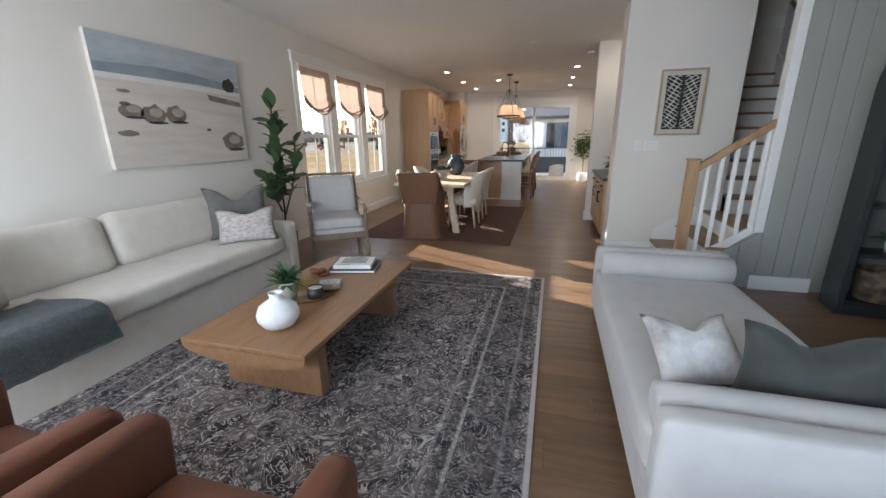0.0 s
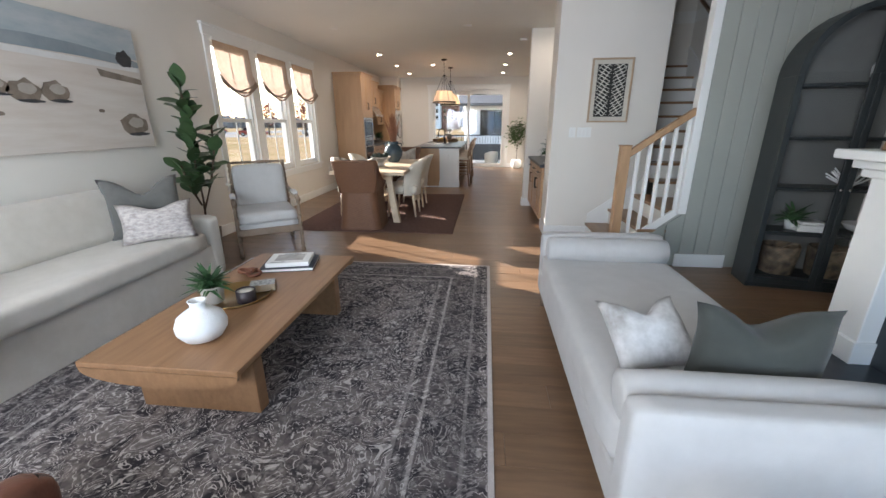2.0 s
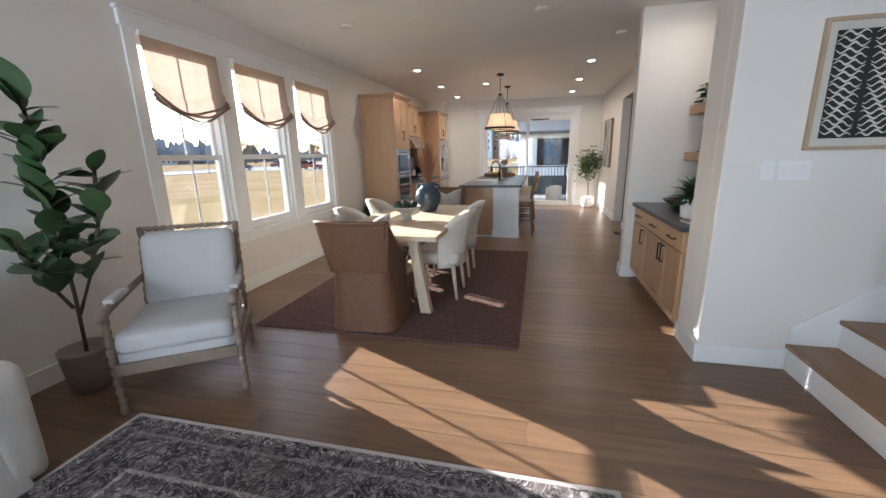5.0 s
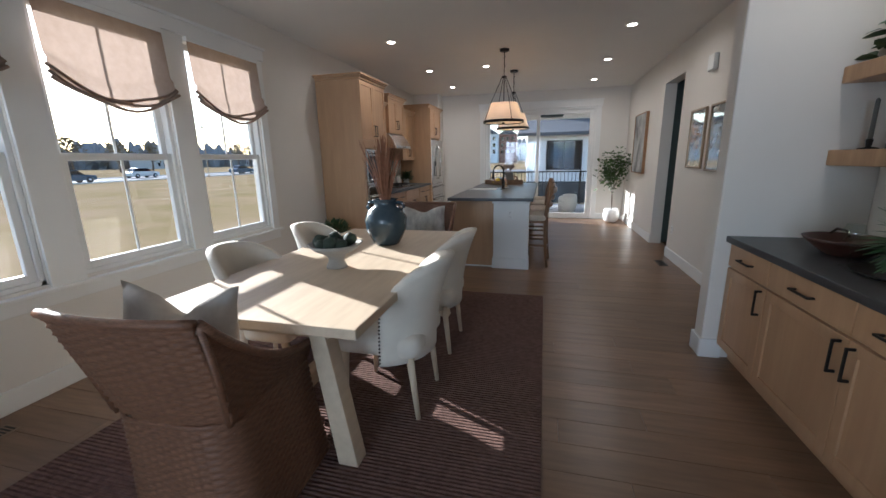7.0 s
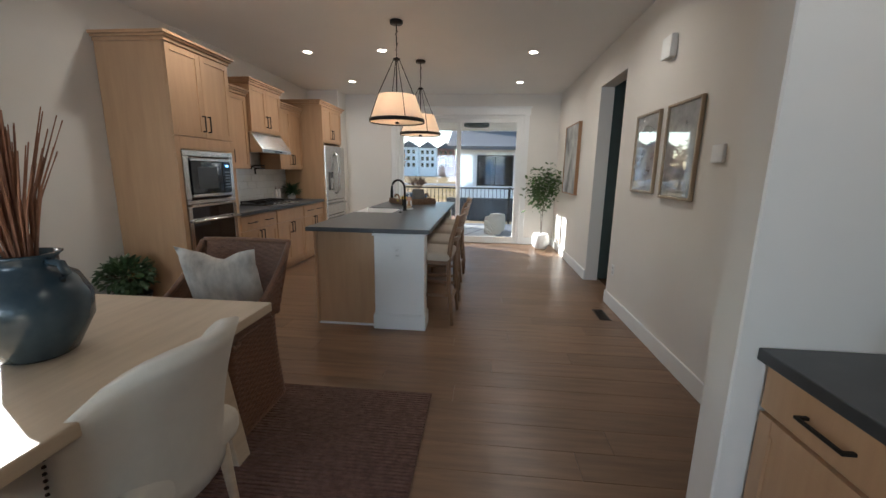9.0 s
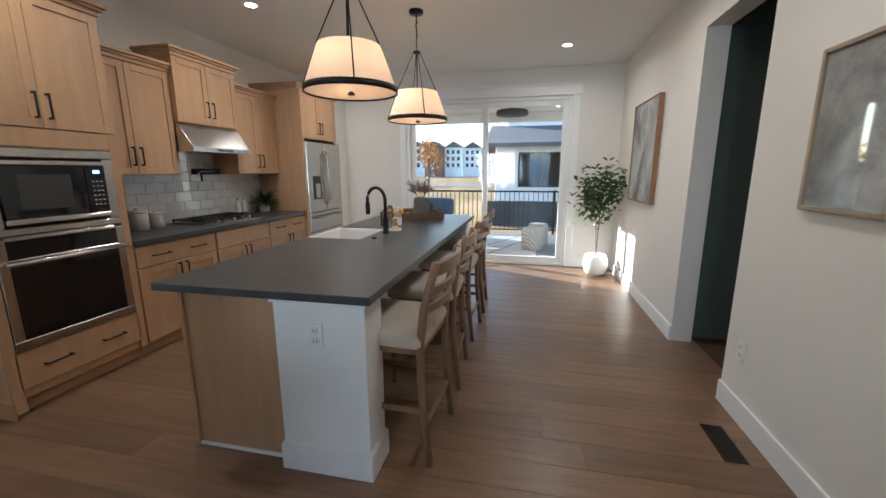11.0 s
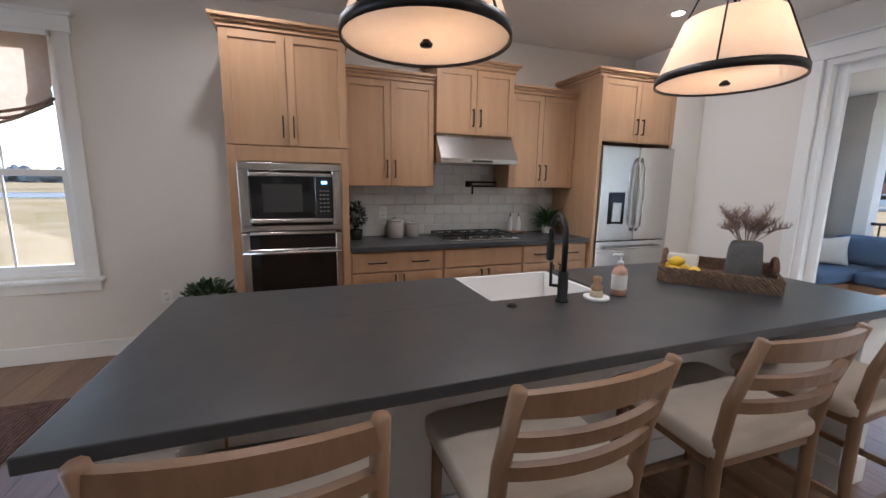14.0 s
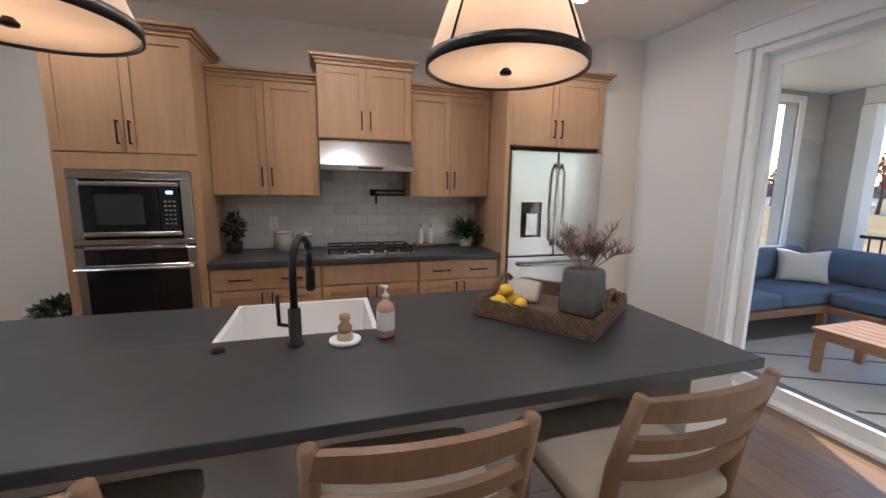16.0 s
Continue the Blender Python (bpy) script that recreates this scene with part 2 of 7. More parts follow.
PLASTER = mat("white_ceramic", (0.80, 0.80, 0.79), (0.74, 0.74, 0.73), 0.8, 30, 0.5, 130)
STONEWARE = mat("grey_stoneware", (0.45, 0.42, 0.37), (0.36, 0.335, 0.30), 0.6, 12, 0.3, 60)
GREYVASE = mat("grey_vase", (0.17, 0.165, 0.155), (0.13, 0.125, 0.118), 0.75, 14, 0.4, 120)
BLUEGLAZE = mat("blue_black_glaze", (0.022, 0.042, 0.06), (0.05, 0.075, 0.09), 0.22, 6, 0.1, 30)
POTGREY = mat("clay_pot", (0.33, 0.26, 0.2), (0.27, 0.21, 0.16), 0.8, 10, 0.3)
SOIL = mat("soil", (0.05, 0.035, 0.025), (0.025, 0.018, 0.012), 1.0, 60, 1.0)
LEAFDK = mat("rubber_leaf", (0.038, 0.078, 0.030), (0.06, 0.105, 0.042), 0.38, 5, 0.1, vary=0.25)
LEAFLT = mat("ficus_leaf", (0.07, 0.14, 0.035), (0.10, 0.18, 0.05), 0.5, 5, 0.1, vary=0.25)
LEAFMID = mat("green_leaf", (0.035, 0.095, 0.035), (0.055, 0.13, 0.045), 0.5, 5, 0.1, vary=0.25)
BARK = mat("bark", (0.11, 0.075, 0.05), (0.065, 0.045, 0.03), 0.9, 30, 0.6)
TILE = mat("grey_glazed_tile", (0.70, 0.70, 0.665), (0.64, 0.64, 0.61), 0.07, 5, 0.25, 9, vary=0.05)
GROUT = mat("grout", (0.55, 0.54, 0.51), None, 0.9, 30)
PLASTICW = mat("white_plastic", (0.82, 0.82, 0.80), (0.8, 0.8, 0.78), 0.35, 4)
PAPERW = mat("paper", (0.8, 0.79, 0.76), (0.76, 0.75, 0.72), 0.7, 6)
PAPERG = mat("book_print", (0.52, 0.50, 0.47), (0.25, 0.23, 0.22), 0.6, 14)
NAVY = mat("dark_cloth_cover", (0.03, 0.035, 0.05), None, 0.6, 20)
WAX = mat("wax", (0.82, 0.78, 0.68), (0.8, 0.75, 0.65), 0.5, 5)
DRIED = mat("dried_grass", (0.30, 0.14, 0.08), (0.2, 0.09, 0.05), 0.9, 30, vary=0.2)
PAMPAS = mat("dusty_pampas", (0.42, 0.30, 0.24), (0.30, 0.20, 0.16), 0.95, 30, vary=0.2)
LEMON = mat("lemon_skin", (0.80, 0.55, 0.03), (0.74, 0.48, 0.02), 0.45, 30, 0.3, 90)
SHADE = shade_cloth("linen_blind", (0.43, 0.33, 0.27), (0.37, 0.28, 0.225), 0.45)
LAMPSHADE = shade_cloth("lamp_linen", (0.84, 0.77, 0.69), (0.80, 0.73, 0.65), 0.5)
CAN = glow("can_light", (1.0, 0.86, 0.68), 10.0)
BULB = glow("bulb", (1.0, 0.60, 0.32), 6.5)
PANE = glass("pane")
CLEAR = glass("clear_glass", (0.95, 0.97, 0.96))
MIRROR = mat("art_glass", (0.16, 0.16, 0.15), (0.42, 0.41, 0.38), 0.03, 7, gloss=1.0, coat=1.0)
MIRROR.node_tree.nodes["Principled BSDF"].inputs["Coat IOR"].default_value = 2.2
RUGLIV = rug_material("faded_rug", (0.035, 0.031, 0.036), (0.17, 0.145, 0.14), (0.66, 0.60, 0.57), 1.3, 2.0)
GRASS = mat("dry_lawn", (0.20, 0.155, 0.07), (0.33, 0.24, 0.16), 1.0, 0.22, 0.6, 30, detail=9, gloss=0.0)
ASPHALT = mat("asphalt", (0.19, 0.19, 0.195), (0.15, 0.15, 0.155), 0.9, 3, 0.4, 80, gloss=0.1)
DECK = mat("deck_board", (0.24, 0.25, 0.27), (0.19, 0.2, 0.215), 0.8, 4, 0.2, 40, stretch=(8, 1, 1))
SIDING = mat("grey_siding", (0.45, 0.44, 0.42), (0.40, 0.39, 0.37), 0.7, 3, 0.1)
STUCCO = mat("white_siding", (0.78, 0.79, 0.80), (0.72, 0.73, 0.74), 0.8, 3, 0.2)
ROOFING = mat("shingle", (0.12, 0.12, 0.125), (0.08, 0.08, 0.085), 0.9, 12, 0.5)
BRICKM = mat("brick", (0.27, 0.13, 0.09), (0.2, 0.095, 0.07), 0.9, 8, 0.4, vary=0.2)
BLUECLOTH = mat("denim_blue_cushion", (0.10, 0.16, 0.24), (0.08, 0.13, 0.20), 0.9, 10, 0.3, 300)
TEAK = mat("teak", (0.36, 0.19, 0.1), (0.27, 0.135, 0.07), 0.55, 4, 0.1, stretch=(1, 6, 6))
CANOPY = mat("autumn_canopy", (0.085, 0.08, 0.04), (0.14, 0.09, 0.04), 0.9, 2, vary=0.3)
GOLDLEAF = mat("golden_canopy", (0.42, 0.20, 0.04), (0.34, 0.13, 0.03), 0.9, 2, vary=0.3)


# ---- builders ----
def finish(name, bm, material, parent=None, smooth=False):
    me = bpy.data.meshes.new(name)
    bmesh.ops.recalc_face_normals(bm, faces=bm.faces)
    bm.to_mesh(me)
    bm.free()
    if smooth:
        me.shade_smooth()
    if material:
        me.materials.append(material)
    ob = new(name, me)
    ob.parent = parent
    return ob


def add_box(bm, b, bevel=0.0, seg=1):
    x0, x1, y0, y1, z0, z1 = b
    m = Matrix.LocRotScale(((x0 + x1) / 2, (y0 + y1) / 2, (z0 + z1) / 2), None, (abs(x1 - x0), abs(y1 - y0), abs(z1 - z0)))
    t = bmesh.new()
    bmesh.ops.create_cube(t, size=1, matrix=m)
    if bevel:
        bmesh.ops.bevel(t, geom=list(t.edges), offset=bevel, segments=seg, affect="EDGES", profile=0.5)
    merge(bm, t)


def merge(bm, t, m=None):
    if m is not None:
        bmesh.ops.transform(t, matrix=m, verts=t.verts)
    idx = {}
    for v in t.verts:
        idx[v] = bm.verts.new(v.co)
    for f in t.faces:
        try:
            bm.faces.new([idx[v] for v in f.verts])
        except ValueError:
            pass
    t.free()


def boxes(name, bs, material, parent=None, bevel=0.004, seg=1, smooth=False):
    bm = bmesh.new()
    for b in bs:
        add_box(bm, b, bevel, seg)
    return finish(name, bm, material, parent, smooth)


def lathe(name, prof, material, parent=None, at=(0, 0, 0), seg=28, smooth=True, caps=True):
    """A turned body from (radius, height) pairs."""
    bm = bmesh.new()
    rings = []
    for r, z in prof:
        rings.append([bm.verts.new((at[0] + max(r, 0.0005) * math.cos(2 * math.pi * i / seg), at[1] + max(r, 0.0005) * math.sin(2 * math.pi * i / seg), at[2] + z)) for i in range(seg)])
    for a, b in zip(rings, rings[1:]):
        for i in range(seg):
            bm.faces.new((a[i], a[(i + 1) % seg], b[(i + 1) % seg], b[i]))
    if caps:
        bm.faces.new(rings[0])
        bm.faces.new(rings[-1])
    return finish(name, bm, material, parent, smooth)


def add_tube(bm, pts, r, seg=8, flat=1.0):
    """A round bar through the points; r is one radius or one for each point."""
    pts = [Vector(p) for p in pts]
    rs = r if isinstance(r, (list, tuple)) else [r] * len(pts)
    rings = []
    for i, p in enumerate(pts):
        d = (pts[min(i + 1, len(pts) - 1)] - pts[max(i - 1, 0)]).normalized()
        u = d.cross(Vector((0, 0, 1)) if abs(d.z) < 0.95 else Vector((1, 0, 0))).normalized()
        w = d.cross(u)
        rings.append([bm.verts.new(p + rs[i] * (math.cos(2 * math.pi * k / seg) * u + flat * math.sin(2 * math.pi * k / seg) * w)) for k in range(seg)])
    for a, b in zip(rings, rings[1:]):
        for k in range(seg):
            bm.faces.new((a[k], a[(k + 1) % seg], b[(k + 1) % seg], b[k]))
    bm.faces.new(rings[0])
    bm.faces.new(rings[-1])


def tubes(name, paths, r, material, parent=None, seg=8, smooth=True):
    bm = bmesh.new()
    for p in paths:
        add_tube(bm, p, r, seg)
    return finish(name, bm, material, parent, smooth)


def soft_box(name, b, material, parent=None, puff=0.25, n=10, rumple=0.0, power=4.0, seed=0.0):
    """A stuffed block: rounded on all sides and slightly uneven."""
    x0, x1, y0, y1, z0, z1 = b
    bm = bmesh.new()
    bmesh.ops.create_cube(bm, size=2)
    bmesh.ops.subdivide_edges(bm, edges=list(bm.edges), cuts=n, use_grid_fill=True)
    c, h = Vector(((x0 + x1) / 2, (y0 + y1) / 2, (z0 + z1) / 2)), Vector(((x1 - x0) / 2, (y1 - y0) / 2, (z1 - z0) / 2))
    rr = min(h) * puff * 2
    for v in bm.verts:
        q = Vector((v.co.x * h.x, v.co.y * h.y, v.co.z * h.z))
        core = Vector([max(-(h[i] - rr), min(h[i] - rr, q[i])) for i in range(3)])
        d = q - core
        if d.length > 1e-6:
            k = (abs(d.x) ** power + abs(d.y) ** power + abs(d.z) ** power) ** (1 / power)
            far = d / d.length * min(d.length, rr)
            q = core + far
        if rumple:
            w = q + c
            q = q + Vector((0, 0, 1)) * rumple * noise.noise(w * 3.1 + Vector((seed, 0, 0))) + Vector((1, 1, 0)) * rumple * 0.5 * noise.noise(w * 4.3 + Vector((0, seed, 5)))
        v.co = c + q
    return finish(name, bm, material, parent, True)


def pillow(name, w, h, d, material, parent=None, chop=0.0, n=14, seed=0.0):
    """A throw pillow standing on its lower edge in the xz plane, with pointed corners; chop: dent in its top edge."""
    bm = bmesh.new()
    grid = {}
    for s in (1, -1):
        for i in range(n + 1):
            for j in range(n + 1):
                u, v = 2 * i / n - 1, 2 * j / n - 1
                edge = max(0.0, (1 - u ** 2) * (1 - v ** 2)) ** 0.42
                pinch = 1 - 0.10 * (1 - abs(u) ** 2) * abs(v) ** 3
                pz = 1 - 0.10 * (1 - abs(v) ** 2) * abs(u) ** 3
                x, z = u * pz * w / 2, v * pinch * h / 2
                if chop and v > -0.4:
                    z -= chop * math.exp(-(u / 0.42) ** 2) * ((v + 0.4) / 1.4) ** 1.3
                y = s * d / 2 * edge * (1 + 0.12 * noise.noise(Vector((u * 2.3, v * 2.3, seed + s))))
                if s == -1 and (abs(u) == 1 or abs(v) == 1):
                    grid[s, i, j] = grid[1, i, j]
                else:
                    grid[s, i, j] = bm.verts.new((x, y, z + h / 2))
        for i in range(n):
            for j in range(n):
                bm.faces.new((grid[s, i, j], grid[s, i + 1, j], grid[s, i + 1, j + 1], grid[s, i, j + 1]))
    return finish(name, bm, material, parent, True)


def thing(name, m, label, category, group=""):
    ob = new(name)
    ob.empty_display_size = 0.1
    ob.matrix_basis = m
    return tagged(ob, label, category, group)


def prism(name, outline, axis, a, b, material, parent=None, bevel=0.0):
    """An outline of (u, v) pairs drawn out along an axis from a to b."""
    bm = bmesh.new()
    place = {"x": lambda u, v, w: (w, u, v), "y": lambda u, v, w: (u, w, v), "z": lambda u, v, w: (u, v, w)}[axis]
    lo, hi = [bm.verts.new(place(u, v, a)) for u, v in outline], [bm.verts.new(place(u, v, b)) for u, v in outline]
    bm.faces.new(lo)
    bm.faces.new(hi)
    n = len(outline)
    for i in range(n):
        bm.faces.new((lo[i], lo[(i + 1) % n], hi[(i + 1) % n], hi[i]))
    if bevel:
        bmesh.ops.bevel(bm, geom=list(bm.edges), offset=bevel, segments=2, affect="EDGES", profile=0.5)
    return finish(name, bm, material, parent)


def structure(ob, label="", category=""):
    return tagged(ob, label, category, kind="structure")


H = 2.84   # ceiling height
XL, XR = -3.10, 1.60   # inner faces of the long walls
YS, YN = -1.5, 13.97   # inner faces of the end walls
TH = 0.16


def wall_y(name, x, y0, y1, side, holes=(), z1=H + 0.2, material=None):
    """A wall along y whose inner face is at x; side: where its thickness goes; holes: (y0, y1, z0, z1)."""
    xs = sorted((x, x + side * TH))
    bs, at = [], y0
    for a, b, lo, hi in sorted(holes):
        if a > at:
            bs.append((*xs, at, a, 0, z1))
        if lo > 0:
            bs.append((*xs, a, b, 0, lo))
        bs.append((*xs, a, b, hi, z1))
        at = b
    bs.append((*xs, at, y1, 0, z1))
    return structure(boxes(name, bs, material or WALL, bevel=0), "painted plaster wall in warm off-white", "wall")


def wall_x(name, y, x0, x1, side, holes=(), z1=H + 0.2, material=None):
    ys = sorted((y, y + side * TH))
    bs, at = [], x0
    for a, b, lo, hi in sorted(holes):
        if a > at:
            bs.append((at, a, *ys, 0, z1))
        if lo > 0:
            bs.append((a, b, *ys, 0, lo))
        bs.append((a, b, *ys, hi, z1))
        at = b
    bs.append((at, x1, *ys, 0, z1))
    return structure(boxes(name, bs, material or WALL, bevel=0), "painted plaster wall in warm off-white", "wall")


# ---- structure ----
WIN = [(5.37, 6.16), (6.36, 7.22), (7.42, 8.28)]   # openings of the triple window
WZ0, WZ1 = 0.68, 2.44
wall_y("wall_west", XL, YS - TH, YN + TH, -1, [(a, b, WZ0, WZ1) for a, b in WIN])
SLX0, SLX1, SLZ = -1.51, 0.94, 2.46
wall_x("wall_north", YN, XL, 4.6, 1, [(SLX0, SLX1, 0, SLZ)])
SOUTH = [(-2.6, -0.3, 0.5, 2.5), (0.3, 2.6, 0.3, 2.5)]
wall_x("wall_south", YS, XL, 4.6, -1, SOUTH)
# east side: living room wall with the chimney breast, stair hall, alcove, passage, picture wall
wall_y("wall_east_living", 3.55, YS, 4.40, 1)
wall_y("wall_east_pictures", XR, 8.51, 13.97, 1, [(10.52, 11.40, 0, 2.44)])
wall_y("wall_east_outer", 4.6, YS - TH, YN + TH, 1, z1=5.6)
structure(boxes("wall_stair_back", [(1.12, 2.33, 5.47, 5.60, 0, 5.6), (3.40, 4.6, 5.47, 5.60, 0, 5.6)], WALL, bevel=0.006), "off-white plaster wall beside the stairs", "wall")
structure(boxes("wall_alcove_near", [(1.12, 1.80, 5.602, 5.86, 0, H + 0.2)], WALL, bevel=0), "off-white wall end beside the buffet", "wall")
structure(boxes("wall_alcove_back", [(1.80, 1.92, 5.602, 7.56, 0, H + 0.2)], WALL, bevel=0), "plaster alcove wall above the buffet", "wall")
structure(boxes("wall_alcove_far", [(1.00, 1.798, 7.42, 7.56, 0, H + 0.2)], WALL, bevel=0.006), "off-white stub wall closing the alcove", "wall")
structure(boxes("wall_passage", [(1.76, 3.0, 8.51, 8.64, 0, H), (2.9, 3.0, 7.4, 8.5, 0, H)], WALL, bevel=0), "plain passage walls", "wall")
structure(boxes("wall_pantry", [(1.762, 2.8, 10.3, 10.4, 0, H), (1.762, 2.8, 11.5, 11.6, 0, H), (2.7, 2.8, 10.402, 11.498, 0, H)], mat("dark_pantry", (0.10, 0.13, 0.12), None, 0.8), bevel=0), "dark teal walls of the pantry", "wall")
structure(boxes("ceiling", [(XL - TH, 1.93, YS - TH, YN + TH, H, H + 0.16), (1.93, 4.76, YS - TH, 4.40, H, H + 0.16), (1.93, 2.33, 5.60, YN + TH, H, H + 0.16), (3.40, 4.76, 5.60, YN + TH, H, H + 0.16), (2.33, 3.40, 7.40, YN + TH, H, H + 0.16), (1.8, 4.76, 4.38, 7.6, 5.6, 5.7)], CEIL, bevel=0), "flat white painted ceiling", "ceiling")
structure(boxes("wall_stairwell", [(2.21, 2.33, 5.602, 7.40, 0, 5.6), (3.40, 3.52, 5.602, 7.40, 0, 5.6), (3.40, 3.52, 4.462, 5.468, 0, 5.6), (2.21, 3.52, 7.402, 7.50, 0, 5.6), (1.80, 1.93, 4.40, 5.47, H + 0.16, 5.6), (1.80, 4.6, 4.28, 4.40, H + 0.16, 5.6)], WALL, bevel=0), "plaster walls of the stairwell above", "wall")
structure(boxes("floor", [(XL - TH, 4.76, YS - TH, YN + TH, -0.2, -0.012)], mat("subfloor", (0.08, 0.05, 0.03), None, 0.9), bevel=0), "wide-plank brown oak floor with a satin finish", "floor")

# baseboards
BB = [(XL + 0.001, XL + 0.018, YS, 9.40), (XR - 0.018, XR - 0.001, 8.51, 10.52), (XR - 0.018, XR - 0.001, 11.40, YN), (1.104, 1.119, 5.47, 5.86), (0.984, 0.999, 7.42, 7.56)]
bm = bmesh.new()
for x0, x1, y0, y1 in BB:
    add_box(bm, (x0, x1, y0, y1, 0, 0.135), 0.003)
for x0, x1, y0, y1 in [(1.104, 1.66, 5.452, 5.468), (0.984, 1.12, 7.402, 7.418), (0.984, 1.6, 7.561, 7.576), (0.96, XR, YN - 0.018, YN - 0.001), (XL, SLX0 - 0.1, YN - 0.018, YN - 0.001), (2.27, 2.75, 4.382, 4.398), (1.585, 1.76, 8.493, 8.509), (1.585, 1.762, 10.5, 10.518), (1.585, 1.762, 11.402, 11.418)]:
    add_box(bm, (x0, x1, y0, y1, 0, 0.135), 0.003)
structure(finish("baseboard", bm, TRIM), "tall white painted baseboard", "baseboard")


def window_unit(name, y0, y1):
    """White double-hung sash window with a slim vertical bar in each sash."""
    w = structure(boxes(name, [(XL - 0.12, XL - 0.02, y0, y0 + 0.03, WZ0, WZ1), (XL - 0.12, XL - 0.02, y1 - 0.03, y1, WZ0, WZ1), (XL - 0.12, XL - 0.02, y0, y1, WZ1 - 0.03, WZ1), (XL - 0.12, XL - 0.02, y0, y1, WZ0, WZ0 + 0.03)], TRIM, bevel=0.003), "white double-hung sash window", "window")
    zm = 1.46
    a, b = y0 + 0.03, y1 - 0.03
    for x, lo, hi in ((XL - 0.055, WZ0 + 0.03, zm + 0.025), (XL - 0.095, zm - 0.025, WZ1 - 0.03)):
        boxes("sash", [(x - 0.018, x + 0.018, a, a + 0.045, lo, hi), (x - 0.018, x + 0.018, b - 0.045, b, lo, hi), (x - 0.018, x + 0.018, a + 0.045, b - 0.045, lo, lo + 0.05), (x - 0.018, x + 0.018, a + 0.045, b - 0.045, hi - 0.05, hi)], TRIM, w, 0.003)
        boxes("glazing_bar", [(x - 0.006, x + 0.006, (a + b) / 2 - 0.009, (a + b) / 2 + 0.009, lo + 0.05, hi - 0.05)], TRIM, w, 0.002)
        g = boxes("pane", [(x - 0.003, x + 0.003, a + 0.04, b - 0.04, lo + 0.045, hi - 0.045)], PANE, w, 0)
        g.visible_shadow = False
    return w


for i, (a, b) in enumerate(WIN):
    window_unit("window_%d" % (i + 1), a, b)
xt = XL + 0.022
cas = [(XL + 0.001, xt, a, b, WZ0 - 0.02, WZ1) for a, b in ((5.27, 5.37), (6.16, 6.36), (7.22, 7.42), (8.28, 8.38))]
cas += [(XL + 0.001, xt + 0.012, 5.25, 8.40, WZ1, WZ1 + 0.11), (XL + 0.001, xt + 0.03, 5.23, 8.42, WZ1 + 0.11, WZ1 + 0.135), (XL - 0.1, xt + 0.035, 5.24, 8.41, WZ0 - 0.045, WZ0 - 0.02), (XL + 0.001, xt, 5.27, 8.38, WZ0 - 0.13, WZ0 - 0.045)]
structure(boxes("window_casing", cas, TRIM, bevel=0.003), "white painted window casing with a deep sill", "trim")

# sliding glass door
d = structure(boxes("door_1", [(SLX0, SLX0 + 0.05, YN + 0.01, YN + 0.15, 0, SLZ), (SLX1 - 0.05, SLX1, YN + 0.01, YN + 0.15, 0, SLZ), (SLX0 + 0.05, SLX1 - 0.05, YN + 0.01, YN + 0.15, SLZ - 0.05, SLZ), (SLX0 + 0.05, SLX1 - 0.05, YN + 0.01, YN + 0.15, 0, 0.03)], TRIM, bevel=0.003), "white sliding glass door to the porch", "door")
xm = (SLX0 + SLX1) / 2
for x0, x1, y in ((SLX0 + 0.05, xm + 0.04, YN + 0.11), (xm - 0.04, SLX1 - 0.05, YN + 0.06)):
    leaf = boxes("door_leaf", [(x0, x0 + 0.075, y - 0.02, y + 0.02, 0.03, SLZ - 0.05), (x1 - 0.075, x1, y - 0.02, y + 0.02, 0.03, SLZ - 0.05), (x0 + 0.075, x1 - 0.075, y - 0.02, y + 0.02, 0.03, 0.12), (x0 + 0.075, x1 - 0.075, y - 0.02, y + 0.02, SLZ - 0.13, SLZ - 0.05)], TRIM, d, 0.003)
    g = boxes("pane", [(x0 + 0.07, x1 - 0.07, y - 0.004, y + 0.004, 0.115, SLZ - 0.125)], PANE, leaf, 0)
    g.visible_shadow = False
boxes("handle", [(xm - 0.02, xm + 0.0, YN + 0.0, YN + 0.035, 0.95, 1.2)], PLASTICW, d, 0.005)
structure(boxes("door_casing", [(SLX0 - 0.10, SLX0, YN - 0.022, YN - 0.001, 0, SLZ), (SLX1, SLX1 + 0.10, YN - 0.022, YN - 0.001, 0, SLZ), (SLX0 - 0.12, SLX1 + 0.12, YN - 0.03, YN - 0.001, SLZ, SLZ + 0.13), (SLX0 - 0.14, SLX1 + 0.14, YN - 0.045, YN - 0.001, SLZ + 0.13, SLZ + 0.155)], TRIM, bevel=0.003), "white flat casing round the sliding door", "trim")
for i, (a, b, lo, hi) in enumerate(SOUTH):
    w = structure(boxes("window_%d" % (i + 4), [(a, a + 0.06, YS - 0.12, YS - 0.04, lo, hi), (b - 0.06, b, YS - 0.12, YS - 0.04, lo, hi), (a + 0.06, b - 0.06, YS - 0.12, YS - 0.04, lo, lo + 0.06), (a + 0.06, b - 0.06, YS - 0.12, YS - 0.04, hi - 0.06, hi), ((a + b) / 2 - 0.03, (a + b) / 2 + 0.03, YS - 0.12, YS - 0.04, lo + 0.06, hi - 0.06)], TRIM), "white framed front window", "window")


